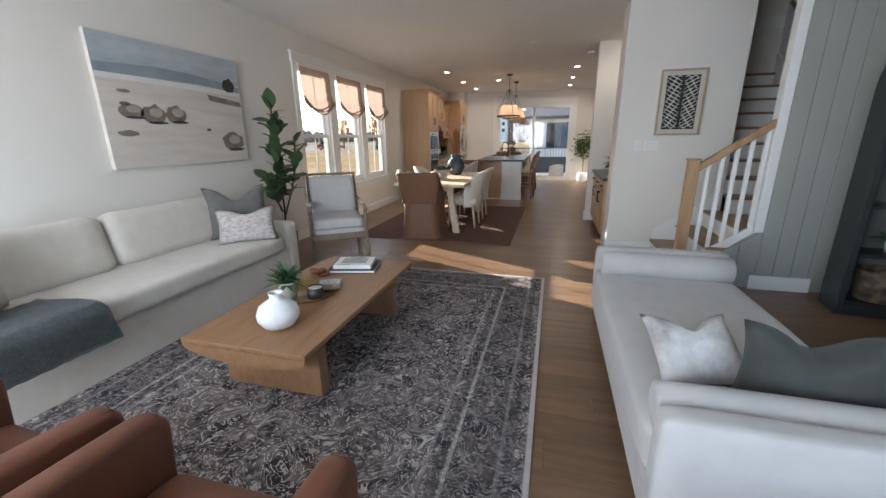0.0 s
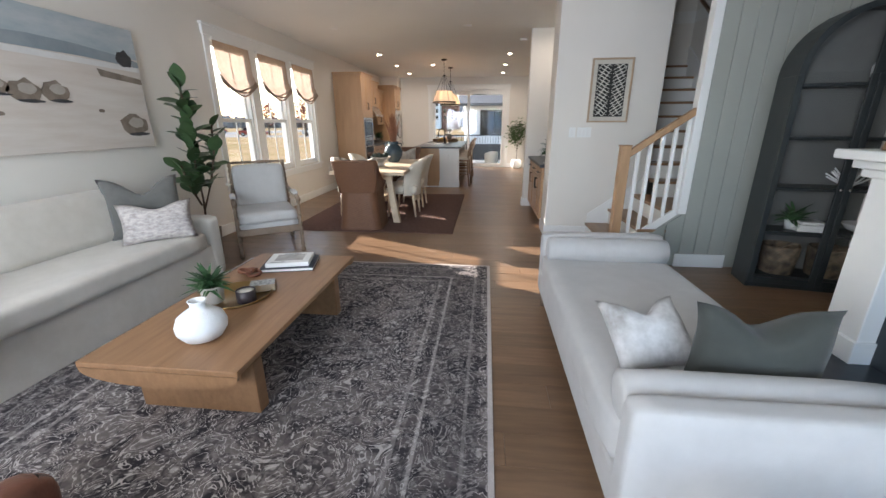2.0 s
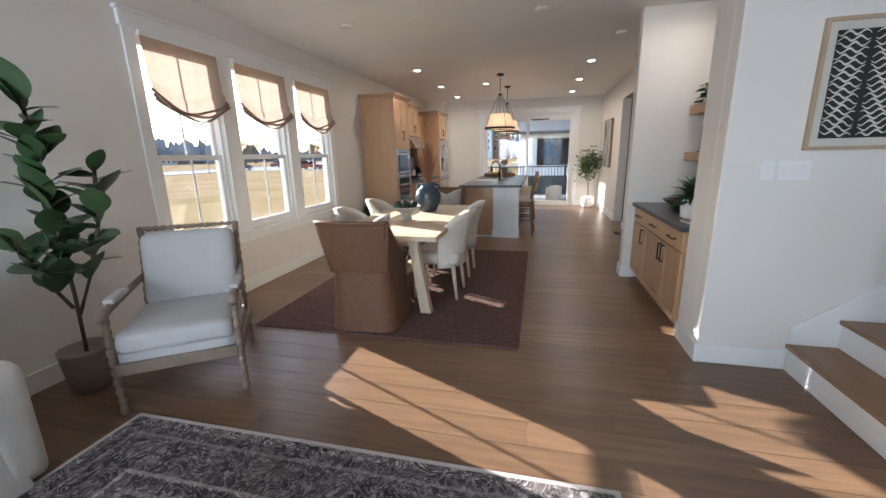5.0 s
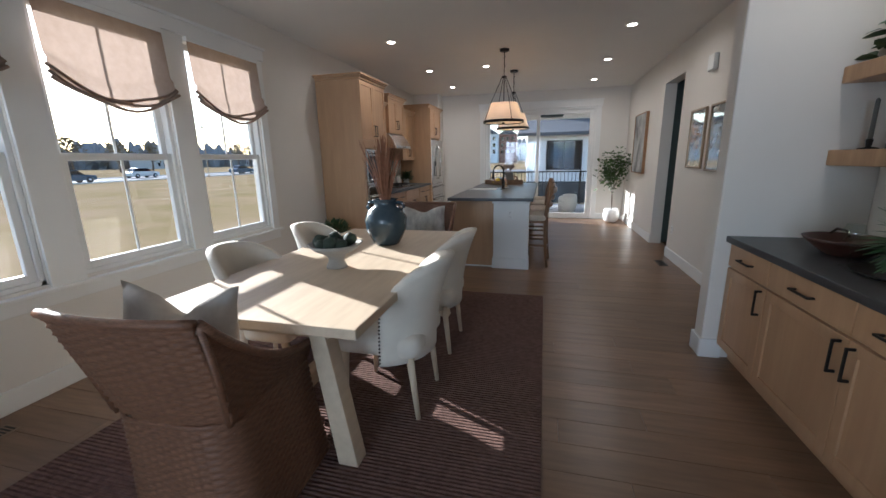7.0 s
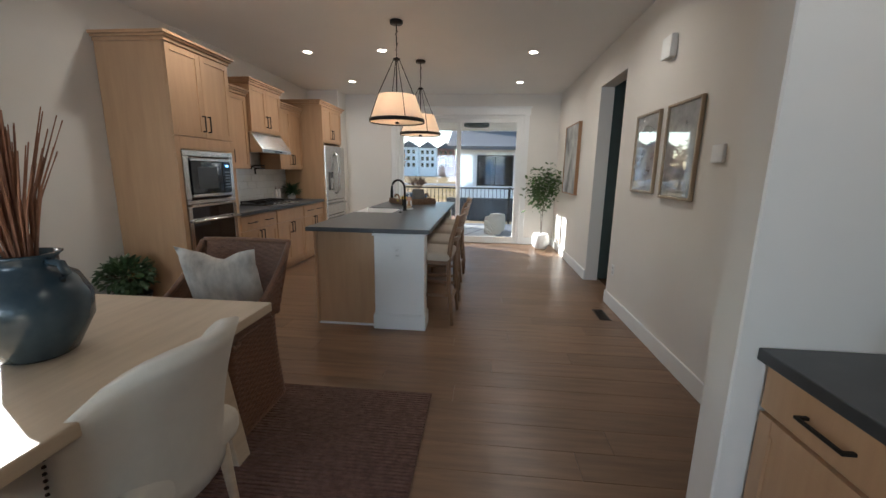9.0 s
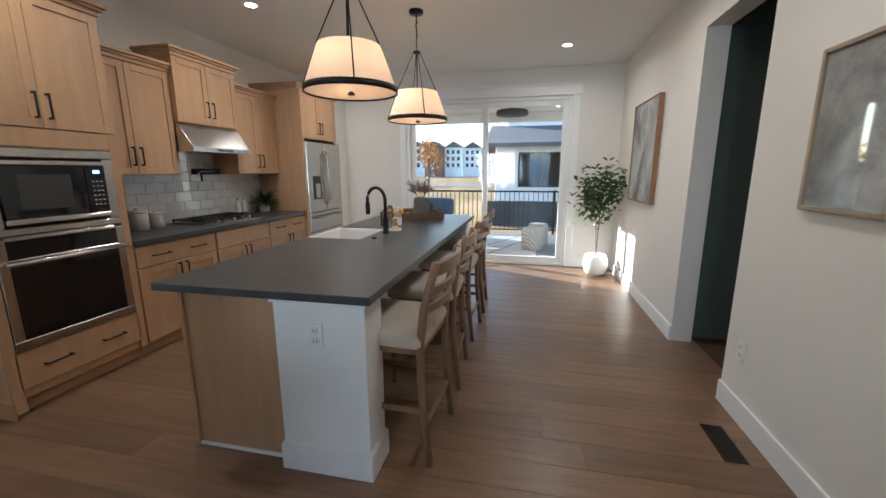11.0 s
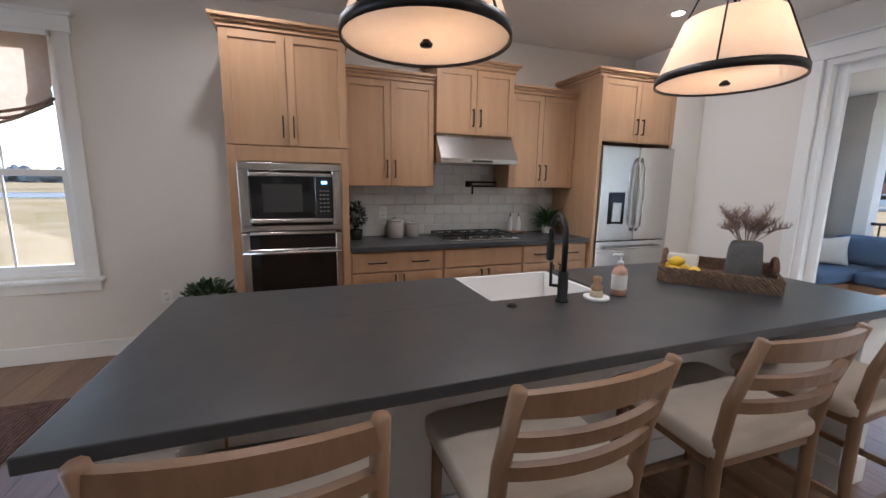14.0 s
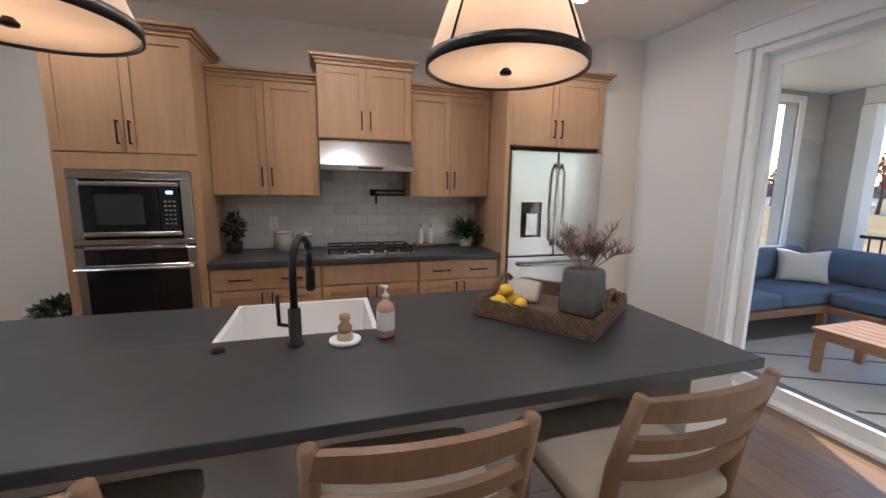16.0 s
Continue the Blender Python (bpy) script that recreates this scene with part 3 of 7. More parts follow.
# ---- stairs ----
stairs = thing("staircase", pose(0, 0, 0), "open staircase with oak treads and white risers", "staircase")
RUN, RISE, SX = 0.262, 0.188, 1.62
for i in range(2):
    x, z = SX + i * RUN, RISE * (i + 1)
    boxes("riser", [(x + 0.02, x + 0.04, 4.48, 5.45, z - RISE, z - 0.03)], TRIM, stairs, 0.002)
    boxes("tread", [(x, x + RUN + 0.03, 4.41, 5.45, z - 0.03, z)], TREAD, stairs, 0.008, 2)
# the turn, then the long flight away from the room
xt2, YF = SX + 2 * RUN, 5.23
boxes("riser", [(xt2 + 0.02, xt2 + 0.04, 4.48, 5.45, 2 * RISE, 3 * RISE - 0.03)], TRIM, stairs, 0.002)
boxes("landing", [(xt2, 2.334, 4.48, 5.45, 3 * RISE - 0.03, 3 * RISE), (2.334, 3.396, 4.48, 5.45, 3 * RISE - 0.03, 3 * RISE)], TREAD, stairs, 0.006, 2)
for i in range(9):
    y, z = YF + i * RUN, RISE * (i + 4)
    boxes("riser", [(2.334, 3.396, y + 0.02, y + 0.04, z - RISE, z - 0.03)], TRIM, stairs, 0.002)
    boxes("tread", [(2.334, 3.396, y, min(7.398, y + RUN + 0.03), z - 0.03, z)], TREAD, stairs, 0.008, 2)
tubes("wall_rail", [[(3.345, YF - 0.2, 1.55), (3.345, YF + 1.95, 1.55 + 2.15 * RISE / RUN)]], 0.024, OAK, stairs, 10)
prism("side_skirt", [(YF - 0.1, 0.58), (7.39, 0.58), (7.39, 0.98 + (7.39 - YF) * RISE / RUN), (YF - 0.1, 0.90)], "x", 3.38, 3.398, TRIM, stairs)
sl = RISE / RUN
prism("stringer", [(SX + 0.02, 0.0), (2.27, 0.0), (2.27, 0.16 + sl * 0.65), (SX + 0.02, 0.16)], "y", 4.435, 4.465, TRIM, stairs)
prism("wall_stringer", [(SX + 0.02, 0.0), (2.32, 0), (2.32, 0.30 + sl * (2.32 - SX)), (SX + 0.02, 0.30)], "y", 5.452, 5.468, TRIM, stairs)
newel = boxes("newel_post", [(1.62, 1.71, 4.395, 4.485, 0.0, 1.19)], OAK, stairs, 0.006, 2)
boxes("newel_cap", [(1.612, 1.718, 4.387, 4.493, 1.19, 1.205)], OAK, stairs, 0.004)
prism("handrail", [(1.70, 1.08), (2.26, 1.08 + 0.56 * sl), (2.26, 1.155 + 0.56 * sl), (1.70, 1.155)], "y", 4.405, 4.475, OAK, stairs, 0.012)
for i in range(5):
    x = 1.79 + i * 0.105
    boxes("baluster", [(x - 0.016, x + 0.016, 4.424, 4.456, 0.16 + sl * (x - SX), 1.10 + sl * (x - 1.70))], TRIM, stairs, 0.003)

# panelled wall below and beside the stairs
pw = structure(boxes("wall_panelled", [(2.27, 3.55, 4.42, 4.46, 0, H)], PANEL, bevel=0), "sage grey vertical board wall", "wall")
prism("lower_panel", [(1.72, 0), (2.27, 0), (2.27, 0.12 + sl * 0.6), (1.72, 0.10)], "y", 4.425, 4.433, PANEL, pw)
boxes("end_post", [(2.235, 2.31, 4.395, 4.50, 0.10 + sl * 0.62, H)], TRIM, pw, 0.004)
for i in range(9):
    x = 2.312 + i * 0.139
    boxes("board", [(x + 0.002, x + 0.137, 4.40, 4.419, 0.136, H)], PANEL, pw, 0.004)
for i in range(4):
    x = 1.735 + i * 0.139
    prism("board", [(x + 0.002, 0.136), (x + 0.130, 0.136), (x + 0.130, 0.06 + sl * (x + 0.13 - SX)), (x + 0.002, 0.06 + sl * (x - SX))] if 0.06 + sl * (x - SX) > 0.14 else [(x + 0.002, 0.03), (x + 0.130, 0.03), (x + 0.130, 0.06 + sl * (x + 0.13 - SX)), (x + 0.002, 0.06 + sl * (x - SX))], "y", 4.405, 4.424, PANEL, pw)


# ---- kitchen run ----
def shaker(x, y0, y1, z0, z1, parent, side=1, name="door", mtl=None):
    """A shaker front whose face looks along x: frame and recessed panel."""
    mtl = mtl or MAPLE
    r, g = 0.055, 0.002
    y0, y1, z0, z1 = y0 + g, y1 - g, z0 + g, z1 - g
    t = lambda a, b: (min(x + side * a, x + side * b), max(x + side * a, x + side * b))
    return boxes(name, [(*t(0, 0.02), y0, y0 + r, z0, z1), (*t(0, 0.02), y1 - r, y1, z0, z1), (*t(0, 0.02), y0 + r, y1 - r, z0, z0 + r), (*t(0, 0.02), y0 + r, y1 - r, z1 - r, z1), (*t(0, 0.011), y0 + r, y1 - r, z0 + r, z1 - r)], mtl, parent, 0.0015)


def slab(x, y0, y1, z0, z1, parent, side=1):
    xs = sorted((x, x + side * 0.02))
    return boxes("drawer_front", [(*xs, y0 + 0.002, y1 - 0.002, z0 + 0.002, z1 - 0.002)], MAPLE, parent, 0.003)


def pull(x, y, z, parent, upright=True, size=0.15, side=1):
    """Black bar handle on two posts."""
    s, o = size / 2, side * 0.03
    xs = sorted((x + o - side * 0.005, x + o + side * 0.005))
    xp = sorted((x, x + o))
    if upright:
        bs = [(*xs, y - 0.005, y + 0.005, z - s, z + s), (*xp, y - 0.005, y + 0.005, z - s, z - s + 0.012), (*xp, y - 0.005, y + 0.005, z + s - 0.012, z + s)]
    else:
        bs = [(*xs, y - s, y + s, z - 0.005, z + 0.005), (*xp, y - s, y - s + 0.012, z - 0.005, z + 0.005), (*xp, y + s - 0.012, y + s, z - 0.005, z + 0.005)]
    return boxes("handle", bs, BLACK, parent, 0.0015)


def crown(x0, x1, y0, y1, z, parent, ends=(True, True)):
    """Stepped crown moulding round a cabinet top."""
    bs = []
    for k, (o, h0, h1) in enumerate(((0.012, 0, 0.03), (0.03, 0.03, 0.05), (0.048, 0.05, 0.075))):
        bs.append((x0, x1 + o, y0 - (o if ends[0] else 0), y1 + (o if ends[1] else 0), z + h0, z + h1))
    return boxes("crown_moulding", bs, MAPLE, parent, 0.004)


XF = -2.48   # carcass front of deep units
# oven tower
tw = thing("oven_tower", pose(0, 0, 0), "tall maple cabinet housing microwave and wall oven", "cabinet")
boxes("body", [(XL + 0.004, XF, 9.42, 9.46, 0.10, 2.42), (XL + 0.004, XF, 10.20, 10.238, 0.10, 2.42), (XL + 0.004, XF, 9.46, 10.20, 1.56, 2.42), (XL + 0.004, XF, 9.46, 10.20, 0.10, 0.40), (XL + 0.004, XF - 0.45, 9.46, 10.20, 0.40, 1.56), (XF - 0.02, XF, 9.46, 10.20, 1.555, 1.68), (XL + 0.004, XF - 0.06, 9.42, 10.238, 0, 0.10)], MAPLE, tw, 0.002)
boxes("face_frame", [(XF, XF + 0.02, 9.42, 9.475, 0.03, 1.665), (XF, XF + 0.02, 10.185, 10.238, 0.10, 1.665), (XF, XF + 0.02, 9.475, 10.185, 1.56, 1.665)], MAPLE, tw, 0.002)
boxes("foot", [(XF - 0.14, XF + 0.012, 9.405, 9.425, 0, 0.12)], MAPLE, tw, 0.003)
for a, b in ((9.42, 9.829), (9.829, 10.238)):
    dd = shaker(XF, a, b, 1.67, 2.42, tw)
    pull(XF + 0.02, b - 0.035 if a < 9.5 else a + 0.035, 1.80, dd)
dr = slab(XF, 9.46, 10.20, 0.16, 0.385, tw)
pull(XF + 0.02, 9.66, 0.275, dr, False)
pull(XF + 0.02, 10.00, 0.275, dr, False)
crown(XL + 0.004, XF + 0.02, 9.42, 10.238, 2.42, tw)
# microwave
mw = thing("microwave", pose(XF, 0, 0), "built-in steel microwave with a dark glass door", "microwave")
boxes("trim_frame", [(-0.3, 0.028, 9.478, 10.182, 1.06, 1.10), (-0.3, 0.028, 9.478, 10.182, 1.50, 1.55), (-0.3, 0.028, 9.478, 9.545, 1.10, 1.50), (-0.3, 0.028, 10.115, 10.182, 1.10, 1.50)], STEEL, mw, 0.004)
for z0, z1 in ((1.12, 1.15), (1.455, 1.482)):
    boxes("door_rail", [(-0.3, 0.045, 9.55, 10.11, z0, z1)], STEEL, mw, 0.004)
boxes("door_glass", [(-0.3, 0.042, 9.55, 9.985, 1.152, 1.453)], OVENGLASS, mw, 0.003)
boxes("inner_window", [(0.042, 0.0435, 9.63, 9.90, 1.20, 1.40)], mat("microwave_screen", (0.035, 0.035, 0.034), (0.05, 0.05, 0.048), 0.2, 300), mw, 0)
boxes("control_panel", [(-0.3, 0.043, 9.99, 10.11, 1.152, 1.453)], OVENGLASS, mw, 0.003)
boxes("clock_display", [(0.0432, 0.0442, 10.035, 10.075, 1.405, 1.425)], glow("display_blue", (0.2, 0.5, 1.0), 1.6), mw, 0)
KEYG = mat("keypad_grey", (0.25, 0.25, 0.25), None, 0.5)
for k in range(3):
    for r in range(6):
        boxes("key", [(0.0432, 0.044, 10.02 + 0.026 * k, 10.035 + 0.026 * k, 1.20 + 0.03 * r, 1.208 + 0.03 * r)], KEYG, mw, 0)
# wall oven
ov = thing("wall_oven", pose(XF, 0, 0), "built-in steel wall oven with dark glass door", "oven")
boxes("frame", [(-0.4, 0.03, 9.478, 10.182, 0.40, 0.45), (-0.4, 0.03, 9.478, 9.53, 0.45, 1.04), (-0.4, 0.03, 10.13, 10.182, 0.45, 1.04), (-0.4, 0.03, 9.53, 10.13, 0.895, 0.925), (-0.4, 0.03, 9.53, 10.13, 1.03, 1.055)], STEEL, ov, 0.004)
boxes("control_panel", [(-0.4, 0.027, 9.53, 10.13, 0.926, 1.029)], OVENGLASS, ov, 0.002)
boxes("door_glass", [(-0.4, 0.027, 9.53, 10.13, 0.452, 0.893)], OVENGLASS, ov, 0.002)
tubes("handle", [[(0.075, 9.49, 0.905), (0.075, 10.17, 0.905)], [(0.02, 9.51, 0.905), (0.075, 9.51, 0.905)], [(0.02, 10.15, 0.905), (0.075, 10.15, 0.905)]], 0.013, STEEL, ov, 10)

# base units and counter
UNITS = [(10.24, 11.02, 2), (11.02, 11.80, 1), (11.80, 12.53, 2)]
for y0, y1, nd in UNITS:
    b = thing("base_cabinet", pose(0, 0, 0), "maple base cabinet with drawer above two doors", "cabinet", "kitchen base cabinets")
    boxes("body", [(XL + 0.004, XF, y0 + 0.001, y1 - 0.001, 0.10, 0.872), (XL + 0.004, XF - 0.06, y0 + 0.001, y1 - 0.001, 0, 0.10)], MAPLE, b, 0.001)
    f = slab(XF, y0 + 0.01, y1 - 0.01, 0.70, 0.862, b)
    if nd == 2:
        pull(XF + 0.02, y0 + (y1 - y0) * 0.27, 0.78, f, False)
        pull(XF + 0.02, y0 + (y1 - y0) * 0.73, 0.78, f, False)
    ym = (y0 + y1) / 2
    for a, c in ((y0 + 0.01, ym), (ym, y1 - 0.01)):
        dd = shaker(XF, a, c, 0.11, 0.69, b)
        pull(XF + 0.02, c - 0.035 if a < ym else a + 0.035, 0.60, dd)
tagged(boxes("kitchen_counter", [(XL + 0.012, XF + 0.045, 10.242, 12.53, 0.874, 0.914)], COUNTER, bevel=0.004, seg=2), "dark charcoal quartz counter along the wall", "counter")

XU = -2.79   # carcass front of wall units
for y0, y1, z0, z1, lab in ((10.24, 11.03, 1.39, 2.27, "maple wall cabinet with two tall doors"), (11.03, 11.79, 1.855, 2.42, "raised maple wall cabinet above the hood"), (11.79, 12.53, 1.39, 2.27, "maple wall cabinet with two tall doors")):
    u = thing("wall_cabinet", pose(0, 0, 0), lab, "cabinet", "kitchen wall cabinets")
    fx = XU + (0.05 if z0 > 1.5 else 0)
    boxes("body", [(XL + 0.012, fx, y0 + 0.001, y1 - 0.001, z0, z1)], MAPLE, u, 0.002)
    ym = (y0 + y1) / 2
    for a, c in ((y0, ym), (ym, y1)):
        dd = shaker(fx, a, c, z0 + 0.005, z1, u)
        pull(fx + 0.02, c - 0.035 if a < ym else a + 0.035, z0 + 0.15, dd)
    crown(XL + 0.012, fx + 0.02, y0, y1, z1, u, (z0 > 1.5, z0 > 1.5))
# hood
hd = thing("range_hood", pose(0, 0, 0), "slanted stainless steel range hood", "hood")
prism("canopy", [(XL + 0.012, 1.60), (-2.60, 1.60), (-2.60, 1.645), (-2.74, 1.85), (XL + 0.012, 1.85)], "y", 11.035, 11.787, STEEL, hd, 0.003)
boxes("control_strip", [(-2.601, -2.598, 11.33, 11.53, 1.612, 1.63)], OVENGLASS, hd, 0)
# fridge
fr = thing("refrigerator", pose(0, 0, 0), "stainless steel french-door refrigerator with water dispenser", "refrigerator")
boxes("body", [(XL + 0.02, -2.47, 12.585, 13.50, 0.02, 1.80)], mat("fridge_side", (0.12, 0.12, 0.12), None, 0.5), fr, 0.004)
for a, b in ((12.587, 13.04), (13.044, 13.498)):
    boxes("door", [(-2.468, -2.41, a, b, 0.88, 1.80)], STEEL, fr, 0.012, 3)
boxes("drawer", [(-2.468, -2.41, 12.587, 13.498, 0.62, 0.874)], STEEL, fr, 0.012, 3)
boxes("freezer_drawer", [(-2.468, -2.41, 12.587, 13.498, 0.06, 0.614)], STEEL, fr, 0.012, 3)
for y in (13.01, 13.075):
    tubes("door_handle", [[(-2.41, y, 0.98), (-2.36, y, 1.05), (-2.345, y, 1.33), (-2.36, y, 1.62), (-2.41, y, 1.69)]], 0.013, STEEL, fr, 10)
for z in (0.81, 0.55):
    tubes("drawer_handle", [[(-2.41, 12.68, z), (-2.36, 12.70, z), (-2.36, 13.38, z), (-2.41, 13.40, z)]], 0.012, STEEL, fr, 10)
boxes("dispenser", [(-2.412, -2.405, 12.70, 12.90, 1.05, 1.36)], OVENGLASS, fr, 0.003)
boxes("dispenser_tray", [(-2.405, -2.395, 12.745, 12.855, 1.07, 1.26)], STEEL, fr, 0.004)
fs = thing("fridge_surround", pose(0, 0, 0), "maple panels and cabinet round the refrigerator", "cabinet")
boxes("side_panel", [(XL + 0.004, -2.42, 12.535, 12.575, 0, 2.42)], MAPLE, fs, 0.002)
boxes("side_panel", [(XL + 0.004, -2.50, 13.51, 13.545, 0, 2.42)], MAPLE, fs, 0.002)
boxes("body", [(XL + 0.004, XF, 12.575, 13.51, 1.84, 2.42)], MAPLE, fs, 0.002)
for a, b in ((12.577, 13.043), (13.043, 13.508)):
    dd = shaker(XF, a, b, 1.845, 2.42, fs)
    pull(XF + 0.02, b - 0.035 if a < 13 else a + 0.035, 1.99, dd)
crown(XL + 0.004, XF + 0.02, 12.535, 13.545, 2.42, fs)
structure(boxes("wall_fridge_return", [(XL, -2.52, 13.56, YN, 0, H)], WALL, bevel=0), "plaster return wall beside the refrigerator", "wall")

# ---- island ----
isl = thing("kitchen_island", pose(0, 0, 0), "maple island with white end posts and dark quartz top", "island")
CX0, CX1, CY0, CY1 = -1.31, -0.235, 9.37, 12.50
SK = (-1.32, -0.845, 10.66, 11.27)   # sink cut-out
bm = bmesh.new()
for b in ((SK[1], CX1, CY0, CY1), (CX0, SK[1], CY0, SK[2]), (CX0, SK[1], SK[3], CY1)):
    add_box(bm, (*b, 0.876, 0.914), 0)
bmesh.ops.remove_doubles(bm, verts=bm.verts, dist=1e-5)
top = finish("countertop", bm, COUNTER, isl)
bv = top.modifiers.new("bevel", "BEVEL")
bv.width, bv.segments, bv.limit_method = 0.004, 2, "ANGLE"
boxes("body", [(-1.28, -0.73, 9.50, SK[2] - 0.02, 0.10, 0.875), (-1.28, -0.73, SK[3] + 0.02, 12.38, 0.10, 0.875), (-0.84, -0.73, SK[2] - 0.02, SK[3] + 0.02, 0.10, 0.875), (-1.28, -0.84, SK[2] - 0.02, SK[3] + 0.02, 0.10, 0.62), (-1.22, -0.73, 9.56, 12.32, 0, 0.10)], MAPLE, isl, 0.002)
boxes("end_panel", [(-1.27, -0.735, 9.488, 9.499, 0.0, 0.875)], MAPLE, isl, 0.002)
boxes("corner_stile", [(-1.285, -1.262, 9.475, 9.505, 0.0, 0.875)], MAPLE, isl, 0.003)
boxes("shoe_moulding", [(-1.27, -0.735, 9.476, 9.488, 0.0, 0.02)], TRIM, isl, 0.003)
boxes("back_panel", [(-0.729, -0.715, 9.63, 12.25, 0.0, 0.875)], TRIM, isl, 0.002)
boxes("back_base", [(-0.714, -0.70, 9.65, 12.23, 0.0, 0.135)], TRIM, isl, 0.003)
for k in (9.43, 12.24):
    e = boxes("end_post", [(-0.725, -0.285, k, k + 0.19, 0.0, 0.875)], TRIM, isl, 0.003)
    boxes("post_base", [(-0.738, -0.272, k - 0.013, k + 0.203, 0.0, 0.13), (-0.733, -0.277, k - 0.008, k + 0.198, 0.13, 0.142)], TRIM, e, 0.003)
    boxes("post_cap", [(-0.738, -0.272, k - 0.013, k + 0.203, 0.845, 0.874)], TRIM, e, 0.003)
for y in (9.94, 10.59, 11.23, 11.87):
    boxes("bracket", [(-0.714, -0.42, y - 0.02, y + 0.02, 0.84, 0.874), (-0.714, -0.68, y - 0.02, y + 0.02, 0.6, 0.84)], BLACK, isl, 0.002)
for a, b in ((9.52, 10.06), (10.06, 10.60), (11.5, 11.93), (11.93, 12.36)):
    dd = shaker(-1.28, a, b, 0.11, 0.86, isl, -1)
    pull(-1.30, b - 0.04, 0.7, dd, True, side=-1)
# apron sink
sk = thing("apron_sink", pose(0, 0, 0), "white fireclay apron-front sink", "sink")
bm = bmesh.new()
z0, z1 = 0.63, 0.905
sx0, sx1, sy0, sy1 = -1.335, -0.847, SK[2] + 0.002, SK[3] - 0.002
for b in ((sx0, sx1, sy0, sy1, z0, z0 + 0.02), (sx0, sx0 + 0.022, sy0, sy1, z0 + 0.02, z1), (sx1 - 0.022, sx1, sy0, sy1, z0 + 0.02, z1), (sx0 + 0.022, sx1 - 0.022, sy0, sy0 + 0.022, z0 + 0.02, z1), (sx0 + 0.022, sx1 - 0.022, sy1 - 0.022, sy1, z0 + 0.02, z1)):
    add_box(bm, b, 0.004, 2)
finish("basin", bm, PORCELAIN, sk)
lathe("drain", [(0.045, 0), (0.045, 0.004), (0.03, 0.002)], STEEL, sk, (-1.1, 10.96, z0 + 0.0205))
# faucet
fc = thing("faucet", pose(-0.755, 10.96, 0.914, 0, 0, -16), "matt black gooseneck pull-down faucet", "faucet")
lathe("base", [(0.028, 0), (0.028, 0.008), (0.022, 0.012), (0.022, 0.13), (0.018, 0.135)], BLACK, fc)
arc = [(0, 0, 0.12), (0, 0, 0.27)] + [(-0.09 + 0.09 * math.cos(a), 0, 0.27 + 0.10 * math.sin(a)) for a in [math.pi * k / 12 for k in range(1, 13)]] + [(-0.18, 0, 0.24)]
tubes("spout", [arc], 0.0135, BLACK, fc, 12)
lathe("spray_head", [(0.014, 0), (0.019, 0.01), (0.018, 0.09), (0.014, 0.1)], BLACK, fc, (-0.18, 0, 0.15))
tubes("lever", [[(0, -0.02, 0.07), (0, -0.06, 0.075)], [(0, -0.055, 0.072), (0.0, -0.058, 0.18)]], 0.007, BLACK, fc)
lathe("air_switch", [(0.022, 0), (0.022, 0.006), (0.014, 0.007), (0.014, 0.012)], BLACK, None, (-0.76, 10.712, 0.914))
tagged(bpy.data.objects["air_switch"], "small black air-switch button set in the counter", "switch")


# ---- counter stools ----
def stool(m):
    s = thing("counter_stool", m, "walnut counter stool with slatted back and cream seat", "stool", "counter stools at the island")
    # local: faces -x; back at +x
    for y in (-0.215, 0.215):
        tubes("back_leg", [[(0.235, y, 0.0), (0.20, y, 0.35), (0.195, y, 0.62), (0.215, y, 0.80), (0.275, y, 1.02)]], [0.017, 0.019, 0.021, 0.021, 0.018], WALNUT, s, 8)
        tubes("front_leg", [[(-0.21, y * 0.95, 0.0), (-0.19, y * 0.95, 0.60)]], [0.015, 0.02], WALNUT, s, 8)
        boxes("stretcher", [(-0.2, 0.22, y - 0.009, y + 0.009, 0.27, 0.30)], WALNUT, s, 0.003)
    boxes("foot_rail", [(-0.215, -0.19, -0.2, 0.2, 0.20, 0.225)], WALNUT, s, 0.003)
    boxes("rear_rail", [(0.205, 0.225, -0.2, 0.2, 0.20, 0.225)], WALNUT, s, 0.003)
    boxes("seat_frame", [(-0.21, 0.20, -0.225, 0.225, 0.575, 0.615)], WALNUT, s, 0.004)
    soft_box("seat", (-0.24, 0.215, -0.245, 0.245, 0.60, 0.685), SEATCLOTH, s, 0.42, 8, 0.004)
    for z, x, hh in ((0.985, 0.263, 0.026), (0.885, 0.238, 0.019), (0.80, 0.217, 0.019)):
        bm = bmesh.new()
        n = 8
        prev = None
        for k in range(n + 1):
            y = -0.225 + 0.45 * k / n
            dx = 0.045 * (1 - (y / 0.225) ** 2)
            ring = [bm.verts.new((x + dx + a, y, z + c + (0.012 * (1 - (y / 0.225) ** 2) if hh > 0.02 and c > 0 else 0))) for a, c in ((-0.011, -hh), (0.011, -hh), (0.011 + hh * 0.2, hh), (-0.011 + hh * 0.2, hh))]
            if prev:
                for q in range(4):
                    bm.faces.new((prev[q], prev[(q + 1) % 4], ring[(q + 1) % 4], ring[q]))
            else:
                bm.faces.new(ring)
            prev = ring
        bm.faces.new(prev)
        sl_ob = finish("back_slat", bm, WALNUT, s)
    return s


st = stool(pose(-0.27, 9.81, 0, 0, 0, -3))
for y, r in ((10.49, 2), (11.26, -2), (11.94, 2)):
    copy_thing(st, pose(-0.27, y, 0, 0, 0, r))


